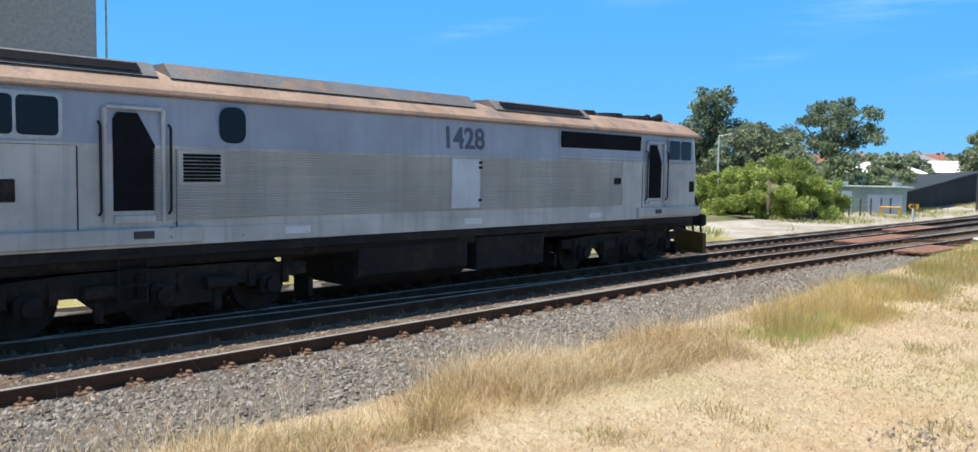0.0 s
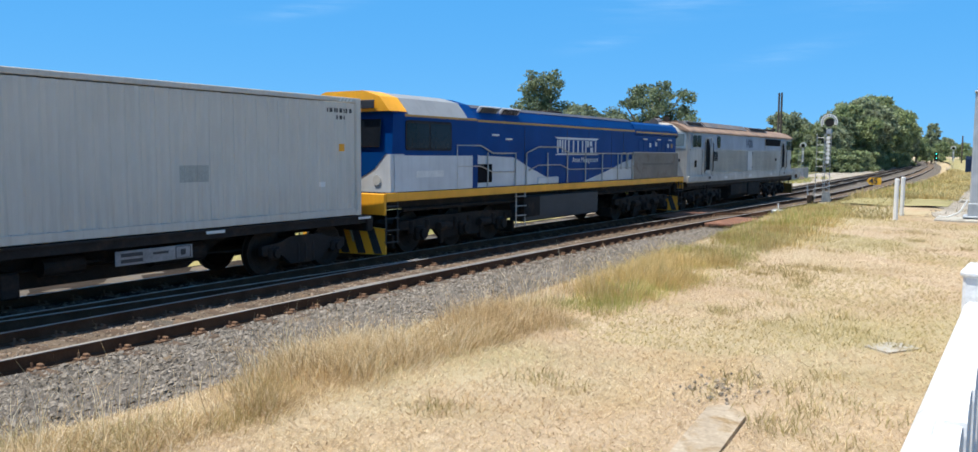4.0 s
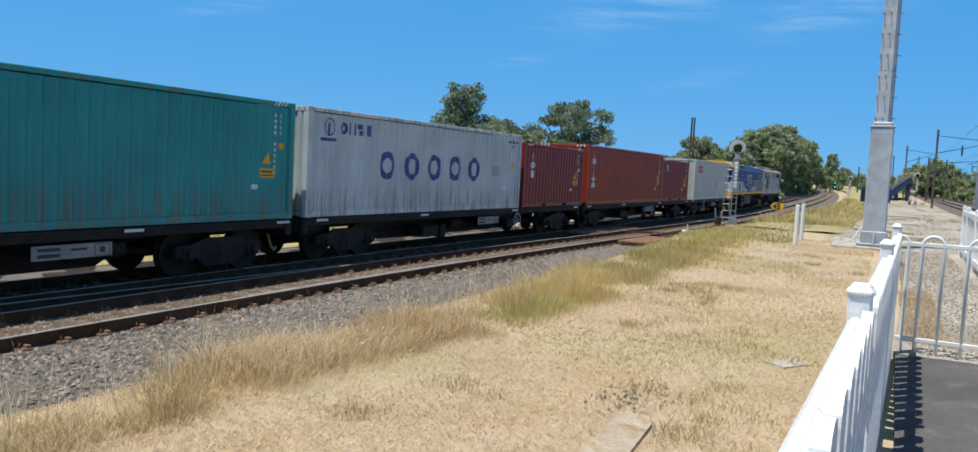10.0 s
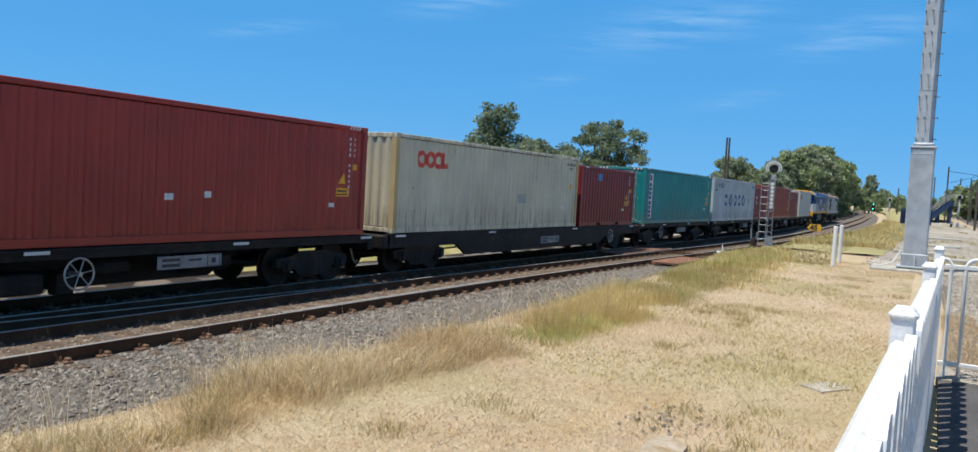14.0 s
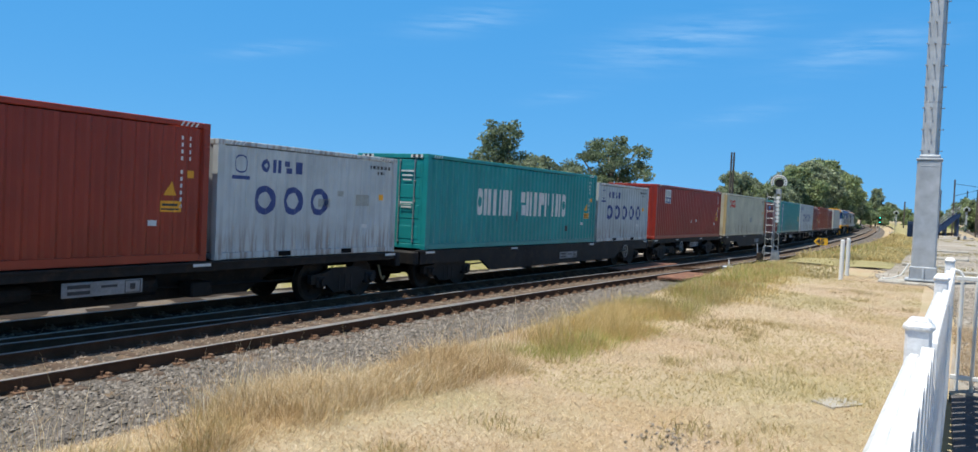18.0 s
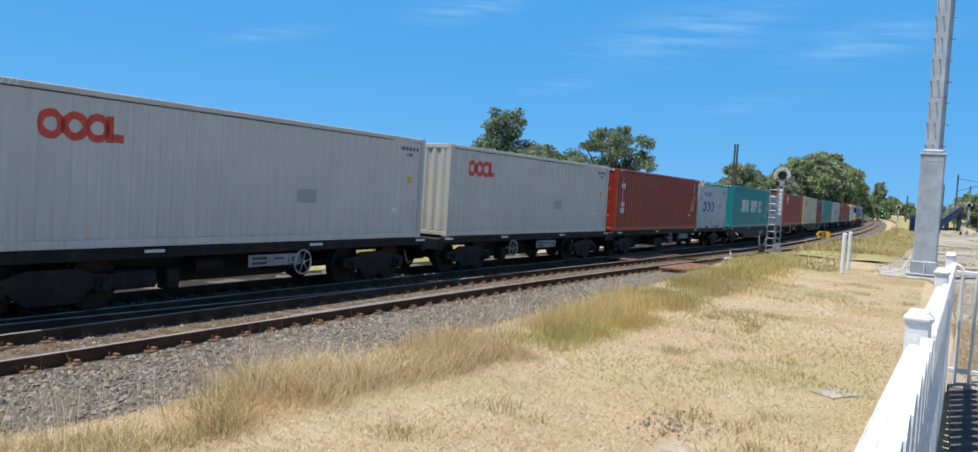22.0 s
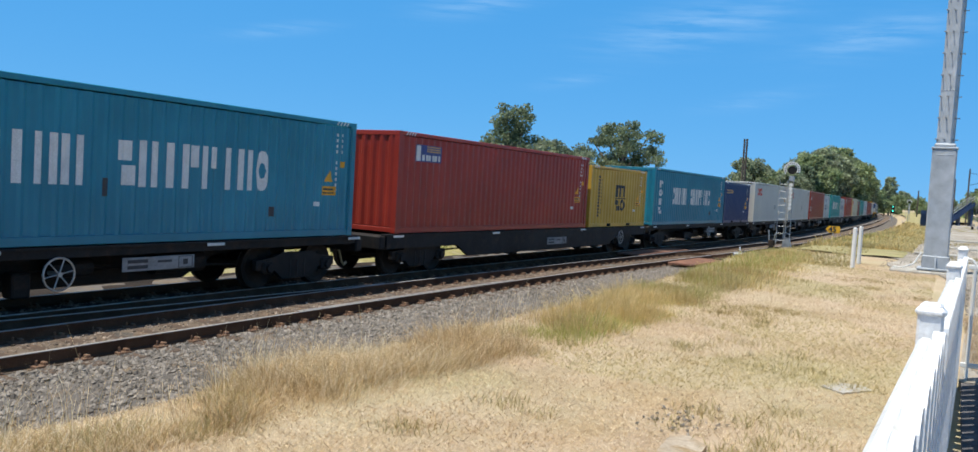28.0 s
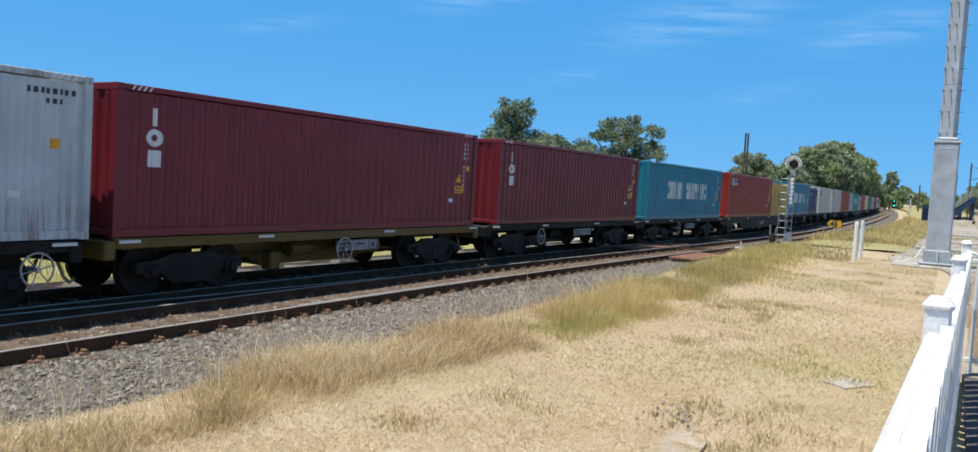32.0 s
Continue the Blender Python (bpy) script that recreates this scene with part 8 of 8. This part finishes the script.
def ground_at(x, y):
    """Height of the ground sheet itself, between its grid points."""
    x, y = np.asarray(x, float), np.asarray(y, float)
    i = np.clip(np.searchsorted(xs, x) - 1, 0, len(xs) - 2)
    j = np.clip(np.searchsorted(ys, y) - 1, 0, len(ys) - 2)
    u, v = (x - xs[i]) / (xs[i + 1] - xs[i]), (y - ys[j]) / (ys[j + 1] - ys[j])
    return (LAWN_Z[i, j] * (1 - u) + LAWN_Z[i + 1, j] * u) * (1 - v) + (LAWN_Z[i, j + 1] * (1 - u) + LAWN_Z[i + 1, j + 1] * u) * v


def blades(name, x, y, z, height, width, bend, material, label, lean=None):
    """Bent two-piece blades at the given points."""
    rs = np.random.default_rng(len(x))
    n = len(x)
    a, c = rs.uniform(0, math.tau, n), rs.uniform(0, math.tau, n)
    h = height * rs.uniform(0.5, 1.25, n)
    w = width * rs.uniform(0.6, 1.3, n)
    dx, dy = np.cos(a) * w, np.sin(a) * w
    lx, ly = np.cos(c) * h * bend * rs.uniform(0.3, 1.5, n), np.sin(c) * h * bend * rs.uniform(0.3, 1.5, n)
    if lean is not None:
        lx, ly = lx * 0.6 + lean[0] * h * 1.1, ly * 0.6 + lean[1] * h * 1.1
    base0, base1 = np.stack([x - dx, y - dy, z], 1), np.stack([x + dx, y + dy, z], 1)
    mid0 = np.stack([x - dx * 0.7 + lx * 0.35, y - dy * 0.7 + ly * 0.35, z + h * 0.62], 1)
    mid1 = np.stack([x + dx * 0.7 + lx * 0.35, y + dy * 0.7 + ly * 0.35, z + h * 0.62], 1)
    tip = np.stack([x + lx, y + ly, z + h], 1)
    v = np.stack([base0, base1, mid1, mid0, tip], 1).reshape(-1, 3)
    k = np.arange(n) * 5
    quads = np.stack([k, k + 1, k + 2, k + 3], 1).tolist()
    tris = np.stack([k + 3, k + 2, k + 4], 1).tolist()
    me = bpy.data.meshes.new(name)
    me.from_pydata(v.tolist(), [], quads + tris)
    me.materials.append(material)
    return tagged(new(name, me), label, "grass", kind="stuff")


rs = np.random.default_rng(77)


def patchy(x, y, size, cut):
    keep = np.array([noise.noise((a / size, b / size, 1.7)) for a, b in zip(x, y)])
    return keep > cut


def scatter(n, x0, x1, y0, y1, near=0.0):
    """Points in a box, thicker towards x0 when near is over 0."""
    u = rs.uniform(0, 1, n) ** (1.0 + near)
    return x0 + (x1 - x0) * u, rs.uniform(y0, y1, n)


# short dry lawn: thin blades, most of them lying over
x, y = scatter(250000, 0.3, 26, 0.16, 6.6, 0.9)
belt_y = [4.1, 4.1, 3.6, 3.75, 3.85, 4.0, 4.7, 4.5, 3.7, 5.0]
belt = spline([0, 6, 9, 12, 17, 22, 30, 40, 60, 110], belt_y, False)
keep = (y < belt(x) + 1.2) & ~((abs(x - 4.9) < 0.62) & (abs(y - 1.36) < 0.14))
x, y = x[keep], y[keep]
part_green = patchy(x, y, 2.6, 0.12)
blades("lawn_straw", x[~part_green], y[~part_green], ground_at(x, y)[~part_green] + 0.004, 0.027, 0.0023, 2.4, M_STRAW, "short dry straw-coloured lawn")
dense = (x < 14) & (rs.uniform(0, 1, len(x)) < 0.85)
blades("lawn_strands", x[dense] + 0.013, y[dense] + 0.011, ground_at(x, y)[dense] + 0.006, 0.02, 0.0014, 4.6, M_PALE, "loose pale mown straw")
blades("lawn_greenish", x[part_green], y[part_green], ground_at(x, y)[part_green] + 0.004, 0.03, 0.0026, 1.8, M_STRAW_GREEN, "short half-green lawn")
x, y = scatter(26000, -7, 0.35, 0.5, 3.9)
blades("lawn_behind", x, y, ground_at(x, y) + 0.004, 0.026, 0.003, 2.4, M_STRAW, "short dry straw-coloured lawn")
# a few longer tufts that the mower missed
cx, cy = scatter(420, 1.0, 20, 0.3, 3.6, 0.5)
keep = patchy(cx, cy, 1.3, 0.12)
cx, cy = cx[keep], cy[keep]
x, y = np.repeat(cx, 40) + rs.normal(0, 0.09, len(cx) * 40), np.repeat(cy, 40) + rs.normal(0, 0.09, len(cx) * 40)
blades("lawn_tufts", x, y, ground_at(x, y), 0.075, 0.003, 0.8, M_STRAW_GREEN, "low half-green tufts in the lawn")
# far lawn, coarse
x, y = scatter(16000, 24, 70, 1.0, 7.0, 0.6)
keep = (y < near_track(x) - 3.0) & ~((x > 24) & (y < 2.3 + (x - 24) * 0.02))
x, y = x[keep], y[keep]
blades("far_lawn", x, y, ground_at(x, y), 0.10, 0.012, 0.7, M_STRAW_GREEN, "dry lawn towards the signal")


def clumps(n, per, x0, x1, lo, hi, spread, height, width, bend, material, label, name, cut=-0.15):
    """Tussocks of tall blades along the top of the bank; lo and hi count from its line."""
    cx = rs.uniform(x0, x1, n)
    cy = belt(cx) + rs.uniform(lo, hi, n)
    keep = patchy(cx, cy, 1.1, cut)
    cx, cy = cx[keep], cy[keep]
    size = rs.uniform(0.6, 1.25, len(cx))
    ox, oy = rs.normal(0, spread, len(cx) * per), rs.normal(0, spread, len(cx) * per)
    x, y = np.repeat(cx, per) + ox, np.repeat(cy, per) + oy
    return blades(name, x, y, ground_at(x, y) - 0.02, height * np.repeat(size, per) * np.exp(-(ox**2 + oy**2) / (6 * spread**2)), width, bend, material, label, (ox / spread * 0.33, oy / spread * 0.33))


clumps(250, 150, -5.0, 4.8, -0.4, 0.3, 0.12, 0.18, 0.0018, 2.0, M_PALE, "dry straw tussocks at the ballast edge", "dry_tussocks", -0.12)
clumps(200, 160, 4.5, 7.3, -0.35, 0.5, 0.13, 0.25, 0.0018, 1.7, M_PALE, "tall pale tussocks at the ballast edge", "tall_tussocks", -0.16)
clumps(110, 24, 0.3, 8.9, -0.1, 0.75, 0.14, 0.5, 0.0018, 0.5, M_PALE, "thin tall straw stalks at the ballast edge", "straw_stalks", -0.2)
clumps(60, 100, 1.0, 8.4, -0.35, 0.5, 0.11, 0.17, 0.0028, 1.1, M_STRAW_GREEN, "half-green tussocks at the ballast edge", "greenish_tussocks", -0.2)
clumps(26, 120, 7.8, 9.6, -0.4, 0.3, 0.13, 0.2, 0.0024, 0.9, M_GREEN, "fresh green tufts beside bare earth", "green_tufts", -1)
clumps(150, 110, 8.5, 12.6, -0.3, 0.6, 0.14, 0.32, 0.0018, 0.8, M_ORANGE, "tawny tall grass along the ballast", "tawny_grass", -0.25)
clumps(60, 90, 8.9, 13.0, -0.55, 0.3, 0.14, 0.13, 0.0024, 0.9, M_GREEN, "green grass under the tawny stalks", "green_grass", -0.2)
clumps(150, 90, 12.2, 19.0, -0.5, 0.9, 0.17, 0.2, 0.0024, 0.9, M_STRAW_GREEN, "half-dry grass along the ballast", "half_dry_grass", -0.1)
clumps(60, 70, 12.6, 18.0, -0.4, 0.8, 0.15, 0.2, 0.0032, 0.5, M_GREEN, "green grass along the ballast", "bank_grass", -0.05)
clumps(80, 60, 17.0, 29.0, -0.5, 1.1, 0.24, 0.2, 0.006, 0.5, M_GREEN, "green weedy grass along the ballast", "green_weeds", -0.3)
clumps(120, 60, 15.0, 30.0, -0.9, 0.9, 0.24, 0.2, 0.006, 0.5, M_ORANGE, "tawny weedy grass along the ballast", "tawny_weeds", -0.2)
clumps(150, 50, 35.5, 60.0, -1.2, 0.8, 0.4, 0.28, 0.012, 0.5, M_GREEN, "rough grass by the signal", "rough_grass", -0.4)
clumps(150, 50, 34.0, 110.0, -1.2, 0.8, 0.5, 0.42, 0.022, 0.35, M_ORANGE, "dry rough grass along the curve", "dry_rough_grass", -0.3)
x, y = scatter(7000, -4, 30, 16.6, 21)
blades("lineside_blades", x, y, ground_at(x, y) + 0.08, 0.25, 0.012, 0.5, M_GREEN, "rough grass beyond the train")
x, y = scatter(15000, 35, 120, 0.0, 1.0, 0.7)
y = (1.3 - 0.006 * x) * y + (near_track(x) - 4.3) * (1 - y)
keep = patchy(x, y, 2.2, -0.1)
blades("verge_tufts", x[keep], y[keep], ground_z(x, y)[keep] + 0.05, 0.14, 0.01, 0.8, M_STRAW_GREEN, "rough half-green grass between the line and the yard")
blades("verge_straw", x[~keep], y[~keep], ground_z(x, y)[~keep] + 0.05, 0.16, 0.01, 0.7, M_ORANGE, "dry stalks between the line and the yard")
cx, cy = scatter(260, 25.5, 110, -3.8, 1.3, 0.6)
keep = patchy(cx, cy, 4.0, 0.0)
cx, cy = cx[keep], cy[keep]
x, y = np.repeat(cx, 40) + rs.normal(0, 0.28, len(cx) * 40), np.repeat(cy, 40) + rs.normal(0, 0.22, len(cx) * 40)
blades("yard_weeds", x, y, 0 * x + 0.035, 0.12, 0.008, 0.8, M_STRAW_GREEN, "thin weeds in the gravel yard")
# verge behind the train and dry patch by the gate
x, y = scatter(9000, 30, 105, 16.6, 21.0)
y = y - 13.27 + far_track(x)
keep = patchy(x, y, 3.0, 0.05)
blades("verge_grass", x[keep], y[keep], ground_at(x[keep], y[keep]), 0.35, 0.02, 0.4, M_GREEN, "patchy verge grass beyond the line")
x, y = scatter(3600, 9.6, 14.5, -0.75, -0.3)
blades("gate_grass", x, y, 0 * x + 0.03, 0.06, 0.004, 1.2, M_STRAW, "dead orange grass beyond the barrier")


def stones(name, x, y, z, size, label, material=None):
    """Small crushed stones, six points each."""
    n = len(x)
    d = np.array([(1, 0, 0), (-1, 0, 0), (0, 1, 0), (0, -1, 0), (0, 0, 1), (0, 0, -1)], float)
    s = size * rs.uniform(0.5, 1.5, (n, 1, 1))
    v = d[None] * s * rs.uniform(0.55, 1.3, (n, 6, 3))
    a, e = rs.uniform(0, math.tau, n), rs.uniform(-0.7, 0.7, n)
    ca, sa, ce, se = np.cos(a)[:, None], np.sin(a)[:, None], np.cos(e)[:, None], np.sin(e)[:, None]
    vx = v[..., 0] * ca - v[..., 1] * sa + 0.3 * v[..., 2]
    vy = v[..., 0] * sa + v[..., 1] * ca
    vz = v[..., 2] * ce + vy * se
    pts = np.stack([vx + x[:, None], vy + y[:, None], vz * 0.8 + z[:, None]], -1).reshape(-1, 3)
    f = np.array([(0, 2, 4), (2, 1, 4), (1, 3, 4), (3, 0, 4), (2, 0, 5), (1, 2, 5), (3, 1, 5), (0, 3, 5)])
    faces = (np.arange(n)[:, None, None] * 6 + f[None]).reshape(-1, 3)
    me = bpy.data.meshes.new(name)
    me.from_pydata(pts.tolist(), [], faces.tolist())
    me.materials.append(material or M_STONE)
    return tagged(new(name, me), label, "stones", kind="stuff")


x, y = scatter(52000, 0.6, 30.0, -5.3, -0.9, 0.8)
yy = near_track(x) + y
bank = (near_track(x) + far_track(x)) / 2 - 4.5
top = np.where(yy > bank + 0.35, RAIL - 0.19, np.where(yy > bank, RAIL - 0.19 - 0.06 * (bank + 0.35 - yy) / 0.35, RAIL - 0.25 - 0.07 * (bank - yy) / 0.3))
top = np.maximum(top, ground_z(x, yy))
keep = top < -0.75
stones("ballast_stones", x[keep], yy[keep], top[keep] + rs.uniform(-0.02, 0.012, keep.sum()), 0.034, "loose grey crushed stone on the near shoulder")
x, y = scatter(16000, 1.5, 26.0, -0.64, 3.2, 0.7)
keep = (y < 0.66) | (y > 0.86)
x, y = x[keep], y[keep]
stones("track_stones", x, near_track(x) + y, 0 * x + RAIL - 0.19 + rs.uniform(-0.02, 0.015, len(x)), 0.032, "loose rusty crushed stone between the rails", M_RUSTSTONE)
x, y = scatter(9000, 9.0, 24.0, -1.55, -0.35)
stones("path_stones", x, y, 0 * x + 0.03, 0.014, "small loose gravel beyond the gate")
x, y = rs.normal(5.85, 0.22, 90), rs.normal(1.58, 0.14, 90)
stones("slab_rubble", x, y, 0 * x - 0.004, 0.013, "small grey rubble beside the slab")
x, y = scatter(6000, 24.8, 60.0, -2.4, 1.6)
stones("yard_stones", x, y, 0 * x + 0.036, 0.016, "loose stones in the gravel yard")

sleeper_mesh = Mesh().box((0, 0, -0.1), (0.24, 2.5, 0.2), 0.015).data("sleeper")
sleeper_mesh.materials.append(M_SLEEPER)
M_CLIP = mottled("rusty_clip", (0.12, 0.07, 0.046), (0.21, 0.13, 0.085), 3.0, 0.85)
clip_mesh = Mesh().box((0, 0, 0.02), (0.2, 0.36, 0.03), 0.006).box((-0.05, 0.11, 0.05), (0.06, 0.1, 0.05), 0.012).box((0.05, -0.11, 0.05), (0.06, 0.1, 0.05), 0.012).tube((0.05, 0.1, 0.03), (0.05, 0.1, 0.1), 0.018, 6).tube((-0.05, -0.1, 0.03), (-0.05, -0.1, 0.1), 0.018, 6).data("rail_clip")
clip_mesh.materials.append(M_CLIP)
for track, line in ((track_near, near_track), (track_far, far_track)):
    for k in range(112):
        x = -6.0 + k * 0.605
        slope = math.degrees(math.atan(float(line(x + 0.5) - line(x - 0.5))))
        s = new("sleeper", sleeper_mesh)
        s.parent = track
        s.matrix_basis = pose(x + random.uniform(-0.02, 0.02), float(line(x)), RAIL - 0.176 + random.uniform(-0.008, 0.004), 0, 0, slope + random.uniform(-0.7, 0.7))
        if x < 45:
            for side in (-0.752, 0.752):
                c = new("rail_clip", clip_mesh)
                c.parent = s
                c.matrix_basis = pose(0, side, -0.012, 0, 0, random.uniform(-3, 3))


def motions():
    """The train rolls along its track; every wagon, load and engine keeps its place in it."""
    times = [t * 1.0 for t in range(33)]
    for thing, u, z, half in TRAIN:
        rows = []
        for t in times:
            x = float(gone_at(t)) + u
            y0, y1 = float(far_track(x - half)), float(far_track(x + half))
            rows.append((t, pose(x, (y0 + y1) / 2, RAIL + z, 0, 0, math.degrees(math.atan2(y1 - y0, 2 * half)))))
        walk(thing, rows)
    for wheels, (x, y, z), r in ROLLING:
        walk(wheels, [(k / 15, pose(x, y, z, 0, math.degrees(float(gone_at(k / 15)) / r), 0)) for k in range(481)])


motions()
